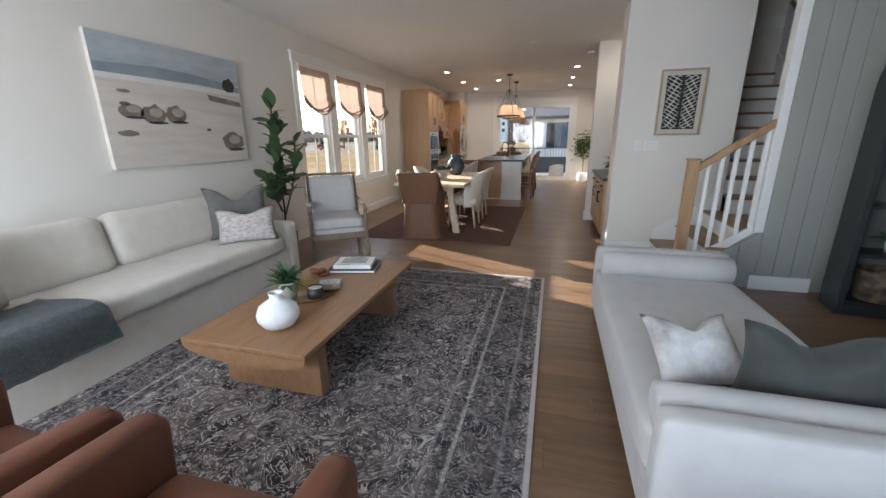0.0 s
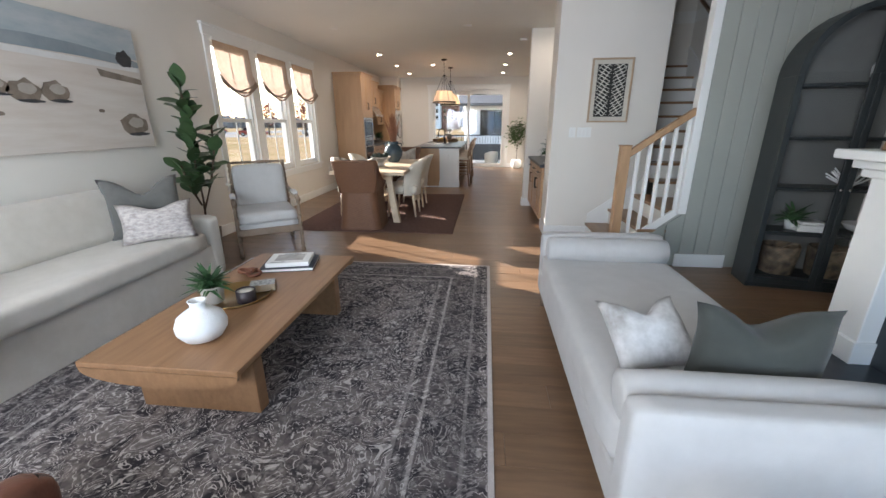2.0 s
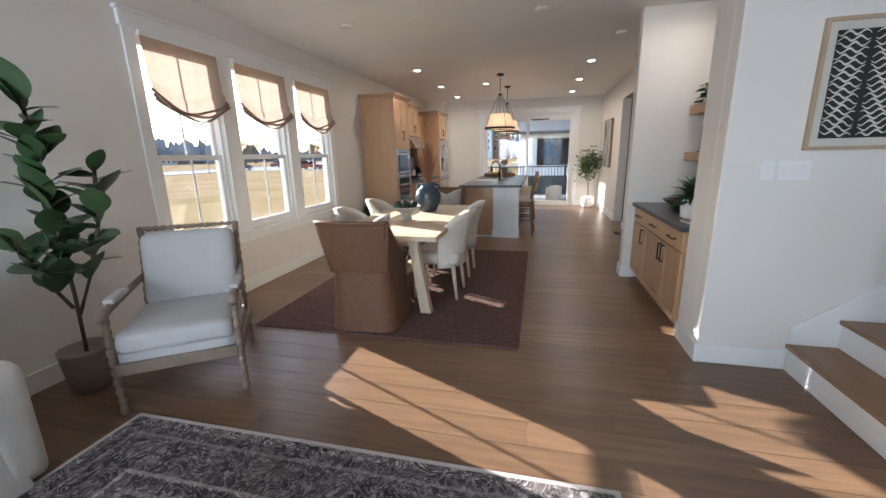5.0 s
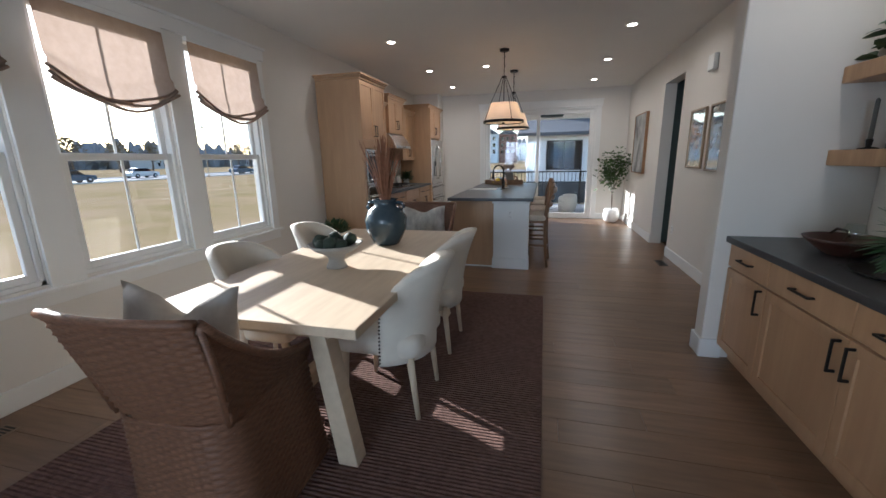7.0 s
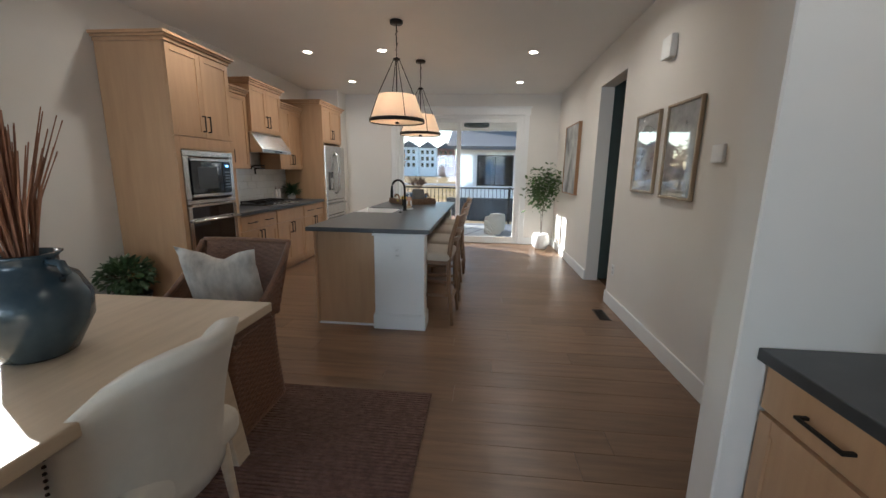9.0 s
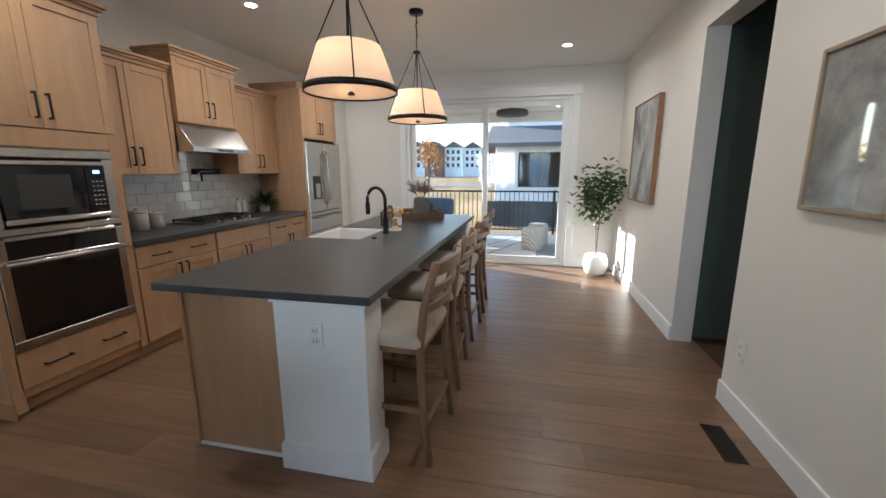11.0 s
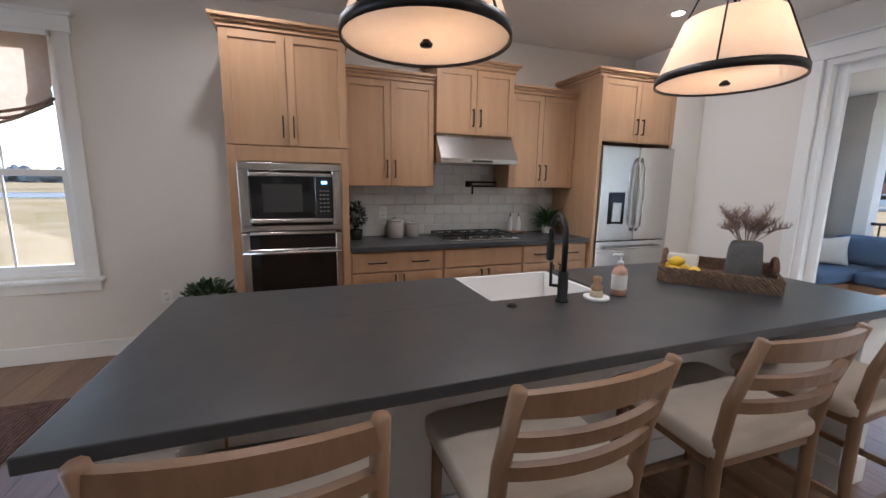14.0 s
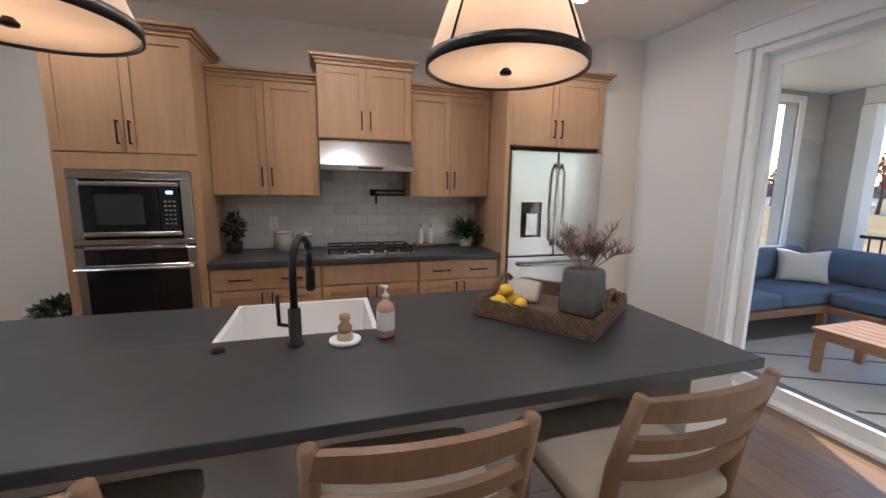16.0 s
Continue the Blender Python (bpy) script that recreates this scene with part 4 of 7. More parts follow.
# ---- pendants and ceiling lamps ----
def pendant(m):
    p = thing("pendant_lamp", m, "tapered linen drum pendant lamp with black ring", "lamp", "pendants above the island")
    zr = 1.88 - H   # rim height below the ceiling
    rb, rt, h = 0.275, 0.188, 0.265
    lathe("canopy", [(0.06, -0.03), (0.065, -0.02), (0.065, 0)], BLACK, p)
    tubes("rod", [[(0, 0, -0.03), (0, 0, -0.10)], [(0, 0, -0.13), (0, 0, -0.2)], [(0, 0, zr + h + 0.35), (0, 0, zr + 0.02)]], 0.006, BLACK, p)
    lathe("hub", [(0.01, 0), (0.035, 0.005), (0.035, 0.02), (0.01, 0.03)], BLACK, p, (0, 0, zr + h + 0.33))
    tubes("chain", [[(0.012, 0, -0.09), (0, 0.01, -0.11), (-0.012, 0, -0.13), (0, -0.01, -0.11)], [(0.012, 0, -0.2), (0, 0, -0.24), (-0.01, 0, -0.27)], [(0, 0, -0.19), (0, 0, zr + h + 0.35)]], 0.004, BLACK, p, 6)
    tubes("strut", [[(0.03 * math.cos(a), 0.03 * math.sin(a), zr + h + 0.34), (rt * 1.02 * math.cos(a), rt * 1.02 * math.sin(a), zr + h), ((rb + 0.004) * math.cos(a), (rb + 0.004) * math.sin(a), zr + 0.03)] for a in (0.5, 0.5 + math.pi / 2, 0.5 + math.pi, 0.5 + 1.5 * math.pi)], 0.004, BLACK, p, 6)
    bm = bmesh.new()
    seg = 40
    lo = [bm.verts.new((rb * math.cos(2 * math.pi * i / seg), rb * math.sin(2 * math.pi * i / seg), zr + 0.03)) for i in range(seg)]
    hi = [bm.verts.new((rt * math.cos(2 * math.pi * i / seg), rt * math.sin(2 * math.pi * i / seg), zr + h)) for i in range(seg)]
    for i in range(seg):
        bm.faces.new((lo[i], lo[(i + 1) % seg], hi[(i + 1) % seg], hi[i]))
    finish("shade", bm, LAMPSHADE, p, True)
    lathe("ring", [(rb + 0.001, 0), (rb + 0.008, 0), (rb + 0.008, 0.035), (rb + 0.001, 0.035), (rb + 0.001, 0)], BLACK, p, (0, 0, zr), 40, True, False)
    bm = bmesh.new()
    bm.faces.new([bm.verts.new(((rb - 0.002) * math.cos(2 * math.pi * i / seg), (rb - 0.002) * math.sin(2 * math.pi * i / seg), zr + 0.01)) for i in range(seg)])
    finish("diffuser", bm, LAMPSHADE, p)
    lathe("finial", [(0.02, -0.018), (0.022, -0.01), (0.012, 0), (0.012, 0.01)], BLACK, p, (0, 0, zr + 0.008))
    for a in (0.3, 2.4, 4.5):
        lathe("bulb", [(0.005, 0), (0.026, 0.03), (0.026, 0.06), (0.01, 0.1)], BULB, p, (0.10 * math.cos(a), 0.10 * math.sin(a), zr + 0.10), 12)
    return p


pd = pendant(pose(-0.705, 10.31, H))
copy_thing(pd, pose(-0.68, 11.70, H))


def can(m):
    c = thing("recessed_light", m, "round recessed ceiling light with white ring", "ceiling light", "recessed ceiling lights")
    lathe("trim_ring", [(0.048, -0.0015), (0.075, -0.004), (0.078, 0), (0.048, 0)], PLASTICW, c, caps=False)
    lathe("lens", [(0.048, -0.002), (0.002, -0.002), (0.002, 0)], CAN, c)
    return c


c0 = can(pose(-2.05, 9.55, H))
for x, y in ((0.78, 9.75), (-2.05, 11.27), (-1.09, 11.25), (0.76, 11.4), (-2.02, 12.9), (0.75, 13.02), (1.35, 6.84)):
    copy_thing(c0, pose(x, y, H))
sd = tagged(lathe("smoke_detector", [(0.05, -0.03), (0.062, -0.025), (0.065, 0)], PLASTICW, None, (0.94, 8.22, H)), "round white smoke detector on the ceiling", "detector")
for x, y in ((-2.1, 7.05), (-0.01, 7.13)):
    tagged(lathe("ceiling_plate", [(0.002, -0.008), (0.06, -0.008), (0.065, 0)], PLASTICW, None, (x, y, H)), "small round white blank plate on the ceiling", "plate", "ceiling plates")

# ---- buffet alcove ----
BX, BZ = 1.09, 0.873   # door plane and counter height of the buffet
bf = thing("buffet_cabinet", pose(0, 0, 0), "maple built-in buffet with dark counter", "cabinet")
boxes("body", [(BX + 0.02, 1.797, 5.87, 7.415, 0.10, BZ - 0.042), (BX + 0.08, 1.797, 5.87, 7.415, 0, 0.10)], MAPLE, bf, 0.001)
boxes("countertop", [(BX - 0.03, 1.798, 5.862, 7.418, BZ - 0.04, BZ)], COUNTER, bf, 0.004, 2)
for a, b in ((5.88, 6.31), (6.31, 6.93), (6.93, 7.41)):
    f = slab(BX + 0.02, a, b, 0.675, 0.825, bf, -1)
    pull(BX, (a + b) / 2, 0.75, f, False, side=-1)
for a, b, hy in ((5.88, 6.31, 6.27), (6.31, 6.93, 6.35), (6.93, 7.41, 6.97)):
    dd = shaker(BX + 0.02, a, b, 0.11, 0.665, bf, -1)
    pull(BX, hy, 0.57, dd, True, side=-1)
for z in (1.365, 1.825):
    tagged(boxes("floating_shelf", [(1.52, 1.798, 5.87, 7.415, z - 0.045, z + 0.045)], OAK, None, 0.004), "thick oak floating shelf in the alcove", "shelf", "alcove shelves")


# ---- dining ----
rug2 = tagged(boxes("dining_rug", [(-1.15, 1.15, -1.52, 1.52, 0, 0.012)], JUTE, None, 0.004), "brown woven jute rug under the dining table", "rug")
rug2.matrix_basis = pose(-1.235, 6.905, 0.001)
dt = thing("dining_table", pose(-1.345, 6.84, 0.013), "bleached oak trestle dining table", "table")
boxes("table_top", [(-0.54, 0.54, -1.06, 1.06, 0.705, 0.75)], PALE, dt, 0.005, 2)
for sy in (-1, 1):
    for sx in (-1, 1):
        prism("leg", [(sx * 0.32, 0.705), (sx * 0.24, 0.705), (sx * 0.34, 0.0), (sx * 0.44, 0.0)], "y", sy * 0.90 - 0.045, sy * 0.90 + 0.045, PALE, dt, 0.004)
    boxes("crossbar", [(-0.34, 0.34, sy * 0.90 - 0.035, sy * 0.90 + 0.035, 0.63, 0.704)], PALE, dt, 0.004)
boxes("stretcher", [(-0.04, 0.04, -0.86, 0.86, 0.18, 0.26)], PALE, dt, 0.004)


def side_chair(m):
    """Upholstered chair with a curved wing-like back; faces -x."""
    c = thing("dining_chair", m, "cream upholstered dining chair with nailhead trim and pale legs", "chair", "dining chairs")
    soft_box("seat", (-0.27, 0.22, -0.25, 0.25, 0.36, 0.50), CREAM, c, 0.4, 8, 0.004)
    bm = bmesh.new()
    n, mrow = 16, 10
    rows = {}
    for s in (0, 1):
        for i in range(n + 1):
            a = radians(-82 + 164 * i / n)
            for j in range(mrow + 1):
                v = j / mrow
                wing = 1 - abs(i / n * 2 - 1) ** 3.2
                ztop = 0.68 + 0.21 * wing
                z = 0.34 + (ztop - 0.34) * v
                r = 0.27 - 0.05 * s
                rec = 0.12 * v * v
                rows[s, i, j] = bm.verts.new((-0.02 + r * math.cos(a) * 0.95 + rec * math.cos(a), (r + 0.015) * math.sin(a), z + (0.0 if s == 0 or j < mrow else 0.0)))
    for s in (0, 1):
        for i in range(n):
            for j in range(mrow):
                bm.faces.new((rows[s, i, j], rows[s, i + 1, j], rows[s, i + 1, j + 1], rows[s, i, j + 1]))
    for i in range(n):
        for j in (0, mrow):
            bm.faces.new((rows[0, i, j], rows[0, i + 1, j], rows[1, i + 1, j], rows[1, i, j]))
    for j in range(mrow):
        for i in (0, n):
            bm.faces.new((rows[0, i, j], rows[0, i, j + 1], rows[1, i, j + 1], rows[1, i, j]))
    nails = [(v.co.copy()) for k, v in rows.items() if k[0] == 0 and k[1] in (0, n)]
    finish("backrest", bm, CREAM, c, True)
    bm = bmesh.new()
    for sgn in (-1, 1):
        for k in range(16):
            v = k / 15
            rec = 0.12 * v * v
            a = radians(82 * sgn)
            t = bmesh.new()
            bmesh.ops.create_icosphere(t, subdivisions=1, radius=0.006)
            merge(bm, t, Matrix.Translation((-0.015 + (0.27 * 0.95 + rec) * math.cos(a), 0.287 * math.sin(a), 0.36 + 0.31 * v)))
    finish("nailhead", bm, BRONZE, c)
    for x, y, dx in ((-0.22, -0.2, -0.02), (-0.22, 0.2, -0.02), (0.15, -0.19, 0.04), (0.15, 0.19, 0.04)):
        tubes("leg", [[(x + dx, y * 1.04, 0), (x, y, 0.38)]], [0.014, 0.024], PALE, c, 8)
    return c


sc = side_chair(pose(-0.93, 6.49, 0.013))
copy_thing(sc, pose(-0.93, 7.24, 0.013))
copy_thing(sc, pose(-1.76, 6.50, 0.013, 0, 0, 180))
copy_thing(sc, pose(-1.76, 7.32, 0.013, 0, 0, 180))


def weave(name, rows, parent, amp=0.0032, close=False):
    """A woven sheet: rows of points from bottom to top, strands passing over and under upright canes."""
    bm = bmesh.new()
    nr, nc = len(rows), len(rows[0])
    grid = []
    for i in range(nr):
        line = []
        for k in range(nc):
            p = Vector(rows[i][k])
            a = Vector(rows[i][(k + 1) % nc if close else min(k + 1, nc - 1)]) - Vector(rows[i][k - 1 if close or k else 0])
            b = Vector(rows[min(i + 1, nr - 1)][k]) - Vector(rows[max(i - 1, 0)][k])
            out = a.cross(b).normalized()
            line.append(bm.verts.new(p + out * amp * ((1 if (i // 2 + k // 3) % 2 else -1) * (1.0 if i % 2 else 0.35) + (0.6 if i % 2 else -0.6))))
        grid.append(line)
    for i in range(nr - 1):
        for k in range(nc if close else nc - 1):
            bm.faces.new((grid[i][k], grid[i][(k + 1) % nc], grid[i + 1][(k + 1) % nc], grid[i + 1][k]))
    ob = finish(name, bm, WICKER, parent, True)
    sd_ = ob.modifiers.new("thickness", "SOLIDIFY")
    sd_.thickness, sd_.offset = 0.006, 0.0
    return ob


def wicker_chair(m, label):
    """Skirted wicker armchair, faces +y; back at y = 0."""
    c = thing("wicker_armchair", m, label, "armchair", "wicker chairs at the table ends")

    def corners(z):
        """Plan of the skirt: rounded at the back, drawn in towards the seat."""
        t = min(1.0, z / 0.52)
        hx = 0.292 - 0.042 * math.sin(math.pi / 2 * t)
        yb, yf, rr = -0.012 * t, 0.57 - 0.05 * t, 0.13
        pts = []
        for cx, cy, r_, a0 in ((hx - 0.04, yf - 0.04, 0.04, 0), (-hx + 0.04, yf - 0.04, 0.04, 90), (-hx + rr, yb + rr, rr, 180), (hx - rr, yb + rr, rr, 270)):
            pts += [Vector((cx + r_ * math.cos(radians(a0 + 15 * k)), cy + r_ * math.sin(radians(a0 + 15 * k)), z)) for k in range(7)]
        return pts + [pts[0]]

    foot = corners(0.0)
    counts = [max(1, round((q - p).length / 0.014)) for p, q in zip(foot, foot[1:])]

    def ring_at(z):
        pts = corners(z)
        return [tuple(p.lerp(q, u / k)) for p, q, k in zip(pts, pts[1:], counts) for u in range(k)]

    rows = [ring_at(0.012 + 0.0071 * i) for i in range(72)]
    weave("skirt", rows, c, close=True)
    # leaning back panel, wider at the top
    rows = []
    for i in range(58):
        v = i / 57
        w = 0.242 + 0.038 * v ** 0.8
        rows.append([(u * w, -0.015 - 0.11 * v + 0.05 * u * u * (1 - 0.4 * v), 0.52 + 0.415 * v) for u in [2 * k / 35 - 1 for k in range(36)]])
    weave("backrest", rows, c)
    for sx in (-1, 1):
        rows = []
        for i in range(30):
            v = i / 29
            rows.append([(sx * (0.250 + 0.005 * v * (1 - t) + 0.03 * v), 0.02 - 0.10 * v * (1 - t) ** 2 + 0.49 * t, 0.52 + v * (0.09 + 0.32 * (1 - t) ** 2.4)) for t in [k / 33 for k in range(34)]])
        weave("arm_panel", rows, c)
        rail = [(sx * (0.285 + 0.002 * (1 - t)), 0.02 - 0.10 * (1 - t) ** 2 + 0.49 * t, 0.615 + 0.32 * (1 - t) ** 2.4) for t in [k / 12 for k in range(13)]]
        rail += [(sx * 0.292, 0.555, 0.60), (sx * 0.292, 0.575, 0.565), (sx * 0.292, 0.56, 0.525), (sx * 0.29, 0.53, 0.51), (sx * 0.29, 0.50, 0.53)]
        tubes("arm_rail", [rail], 0.016, WICKER, c, 10)
        tubes("back_post", [[(sx * 0.235, 0.03, 0.51), (sx * 0.262, -0.015, 0.70), (sx * 0.286, -0.078, 0.935)]], 0.013, WICKER, c, 8)
    tubes("top_rail", [[(0.288 * u, -0.128 + 0.034 * u * u, 0.94) for u in [k / 5 - 1 for k in range(11)]]], 0.016, WICKER, c, 8)
    tubes("waist_rail", [[p for p in ring_at(0.515)[::3]] + [ring_at(0.515)[0]]], 0.009, WICKER, c, 8)
    tubes("base_rail", [[p for p in ring_at(0.012)[::3]] + [ring_at(0.012)[0]]], 0.011, WICKER, c, 8)
    soft_box("seat_cushion", (-0.245, 0.245, 0.03, 0.53, 0.40, 0.54), LINEN, c, 0.4, 8, 0.006)
    return c


wk = wicker_chair(pose(-1.365, 5.42, 0.013, 0, 0, 3), "brown wicker armchair with cream cushion")
copy_thing(wk, pose(-1.30, 8.42, 0.001, 0, 0, 180))
pl = pillow("throw_pillow", 0.50, 0.47, 0.16, mat("brushed_print", (0.66, 0.60, 0.52), (0.42, 0.37, 0.32), 0.95, 5, 0.3, 200), chop=0.10, seed=3)
pl.matrix_basis = pose(-1.375, 5.52, 0.52, -6, 0, 3)
tagged(pl, "cream and taupe throw pillow with dented top", "pillow")
pl = pillow("throw_pillow", 0.48, 0.46, 0.16, mat("ikat_print", (0.66, 0.62, 0.56), (0.36, 0.33, 0.29), 0.95, 9, 0.3, 200, stretch=(1.5, 1, 0.8)), chop=0.06, seed=5)
pl.matrix_basis = pose(-1.28, 8.30, 0.52, 16, 0, 0)
tagged(pl, "patterned ivory and taupe throw pillow", "pillow")

# ---- living room ----
rug = tagged(boxes("living_rug", [(-1.3, 1.3, -2.0, 2.0, 0, 0.011)], RUGLIV, None, 0.003), "faded charcoal and ivory oriental rug", "rug")
rug.matrix_basis = pose(-0.90, 2.19, 0.001)

sofa = thing("sofa", pose(-2.50, 2.33, 0), "long cream slipcovered sofa with bench seat", "sofa")
SW = 1.34   # half length
prism("skirted_base", [(-0.52, 0.0), (0.33, 0.0), (0.315, 0.34), (-0.52, 0.34)], "y", -SW, SW, LINEN, sofa, 0.012)
soft_box("seat_cushion", (-0.36, 0.37, -SW + 0.16, SW - 0.16, 0.33, 0.50), LINEN, sofa, 0.30, 14, 0.010, seed=2)
soft_box("backrest", (-0.56, -0.34, -SW, SW, 0.30, 0.80), LINEN, sofa, 0.35, 10, 0.006)
for a, b in ((-SW + 0.17, -0.005), (0.005, SW - 0.17)):
    bc = soft_box("back_cushion", (-0.10, 0.10, a, b, 0, 0.44), LINEN, sofa, 0.42, 12, 0.014, seed=a)
    bc.matrix_basis = pose(-0.27, 0, 0.47, 0, -13, 0)
for s in (-1, 1):
    soft_box("arm", (-0.54, 0.33, s * SW - 0.09 - 0.0, s * SW + 0.09, 0.02, 0.60), LINEN, sofa, 0.3, 10, 0.006)


def put_pillow(w, h, d, material, m, label, chop=0.08, seed=1.0):
    p = pillow("throw_pillow", w, h, d, material, chop=chop, seed=seed)
    p.matrix_basis = m
    return tagged(p, label, "pillow")


put_pillow(0.56, 0.52, 0.17, CHARCOAL, pose(-2.52, 3.36, 0.485, -16, 0, 50), "charcoal linen pillow with chopped top", 0.13, 4)
put_pillow(0.52, 0.34, 0.15, mat("scallop_print", (0.62, 0.57, 0.53), (0.30, 0.26, 0.25), 0.95, 26, 0.4, 150, stretch=(1, 1, 2)), pose(-2.30, 3.20, 0.49, -22, 0, 42), "oblong ivory pillow with small scallop pattern", 0.05, 6)
put_pillow(0.56, 0.54, 0.19, mat("faded_floral", (0.66, 0.61, 0.56), (0.45, 0.40, 0.38), 0.95, 7, 0.3, 200), pose(-2.45, 1.44, 0.485, 16, 0, -45), "faded floral beige pillow", 0.07, 8)
# throw blanket draped over the seat front
bm = bmesh.new()
g = {}
for i in range(25):
    for j in range(17):
        s, v = i / 24, j / 16
        y = 1.20 + 0.52 * v + 0.10 * s * (v - 0.2) + 0.02 * noise.noise(Vector((s * 3, v * 4, 1)))
        run = 0.62 * s
        if run < 0.40:
            x, z = -2.49 + run, 0.513
        elif run < 0.46:
            a = (run - 0.40) / 0.06 * math.pi / 2
            x, z = -2.09 - 0.015 + 0.045 * math.sin(a), 0.513 - 0.045 * (1 - math.cos(a))
        else:
            x, z = -2.055, 0.468 - (run - 0.46) * 1.15
        fold = 0.016 * math.sin(v * 22 + s * 5) + 0.012 * noise.noise(Vector((s * 6, v * 7, 3)))
        g[i, j] = bm.verts.new((x + (abs(fold) + 0.01 if run > 0.43 else 0), y, z + (abs(fold) if run <= 0.43 else 0)))
for i in range(24):
    for j in range(16):
        bm.faces.new((g[i, j], g[i + 1, j], g[i + 1, j + 1], g[i, j + 1]))
bmesh.ops.solidify(bm, geom=list(bm.faces), thickness=0.008)
tagged(finish("throw_blanket", bm, THROW, None, True), "blue-grey knitted throw draped over the sofa seat", "blanket")

# coffee table
ct = thing("coffee_table", pose(-1.085, 2.48, 0.012), "oak coffee table with boat-shaped ends and slab legs", "table")
boxes("table_top", [(-0.385, 0.385, -0.77, 0.77, 0.36, 0.388)], OAKX, ct, 0.004, 2)
arcp = [(-0.383, 0.359)] + [(0.383 * math.sin(radians(a)), 0.359 - 0.082 * math.cos(radians(a)) ** 0.8 * 1.0) for a in range(-80, 81, 10)] + [(0.383, 0.359)]
for s in (-1, 1):
    prism("curved_apron", arcp, "y", s * 0.757 - 0.012, s * 0.757 + 0.012, OAKX, ct)
    boxes("slab_leg", [(-0.32, 0.32, s * 0.53 - 0.04, s * 0.53 + 0.04, 0, 0.29)], OAKX, ct, 0.005, 2)
boxes("rail", [(-0.15, 0.15, -0.74, 0.74, 0.29, 0.359)], OAKX, ct, 0.004)

# daybed
db = thing("daybed", pose(0, 0, 0), "pale grey upholstered daybed with rolled ends", "daybed")
boxes("frame", [(0.775, 1.63, 1.40, 3.34, 0.14, 0.30)], LINENB, db, 0.02, 3)
soft_box("mattress", (0.765, 1.64, 1.50, 3.26, 0.28, 0.47), LINENB, db, 0.25, 14, 0.008, seed=4)
soft_box("end_board", (0.77, 1.64, 1.36, 1.475, 0.14, 0.62), LINENB, db, 0.3, 10, 0.003)
soft_box("end_board", (0.77, 1.64, 3.26, 3.375, 0.14, 0.62), LINENB, db, 0.3, 10, 0.003)
for y in (1.56, 3.175):
    bm = bmesh.new()
    add_tube(bm, [(0.79, y, 0.53), (0.80, y, 0.53), (0.95, y, 0.53), (1.45, y, 0.53), (1.61, y, 0.53), (1.62, y, 0.53)], [0.05, 0.085, 0.09, 0.09, 0.085, 0.05], 20)
    finish("bolster", bm, LINENB, db, True)
for x in (0.82, 1.58):
    for y in (1.41, 3.33):
        tubes("leg", [[(x, y, 0), (x, y, 0.16)]], [0.02, 0.03], GREYWOOD, db, 4)
put_pillow(0.47, 0.33, 0.19, VELVET, pose(1.325, 1.75, 0.47, 2, 0, -3), "grey-green velvet oblong pillow with dented top", 0.09, 11)
put_pillow(0.36, 0.32, 0.14, mat("ink_pattern", (0.68, 0.67, 0.66), (0.24, 0.22, 0.20), 0.95, 6, 0.3, 200), pose(1.05, 1.80, 0.475, -52, 0, 14), "ivory pillow with dark patterned back", 0.08, 12)


def leather_chair(m):
    """Leather lounge chair facing +y."""
    c = thing("leather_armchair", m, "cognac leather armchair with slim rounded arms", "armchair", "leather armchairs")
    soft_box("seat_cushion", (-0.27, 0.27, -0.40, 0.34, 0.28, 0.44), LEATHER, c, 0.3, 10, 0.006, seed=1)
    boxes("base", [(-0.30, 0.30, -0.42, 0.32, 0.16, 0.29)], LEATHER, c, 0.02, 2)
    for s in (-1, 1):
        bm = bmesh.new()
        pr = [(-0.42, 0.16), (0.34, 0.16), (0.37, 0.56), (0.36, 0.60), (0.32, 0.625), (-0.42, 0.66)]
        lo, hi = [bm.verts.new((s * 0.275, y, z)) for y, z in pr], [bm.verts.new((s * 0.365, y, z)) for y, z in pr]
        bm.faces.new(lo), bm.faces.new(hi)
        for i in range(6):
            bm.faces.new((lo[i], lo[(i + 1) % 6], hi[(i + 1) % 6], hi[i]))
        bmesh.ops.bevel(bm, geom=list(bm.edges), offset=0.03, segments=4, affect="EDGES", profile=0.5)
        finish("arm", bm, LEATHER, c, True)
    bk = soft_box("backrest", (-0.29, 0.29, -0.09, 0.09, 0, 0.50), LEATHER, c, 0.35, 10, 0.006)
    bk.matrix_basis = pose(0, -0.36, 0.36, 12, 0, 0)
    for x in (-0.28, 0.28):
        for y in (-0.37, 0.28):
            tubes("leg", [[(x, y, 0), (x, y, 0.17)]], [0.014, 0.02], WALNUT, c, 8)
    return c


lc = leather_chair(pose(-0.40, 0.66, 0.012))
copy_thing(lc, pose(-1.22, 0.66, 0.012, 0, 0, -3))
sdt = thing("side_table", pose(1.02, 0.93, 0), "round dark wooden side table beside the daybed", "table")
lathe("table_top", [(0.02, 0.46), (0.18, 0.462), (0.205, 0.48), (0.20, 0.50), (0.17, 0.51), (0.005, 0.51)], BRONZE, sdt)
lathe("pedestal", [(0.14, 0), (0.14, 0.02), (0.035, 0.05), (0.03, 0.4), (0.06, 0.46)], BRONZE, sdt)


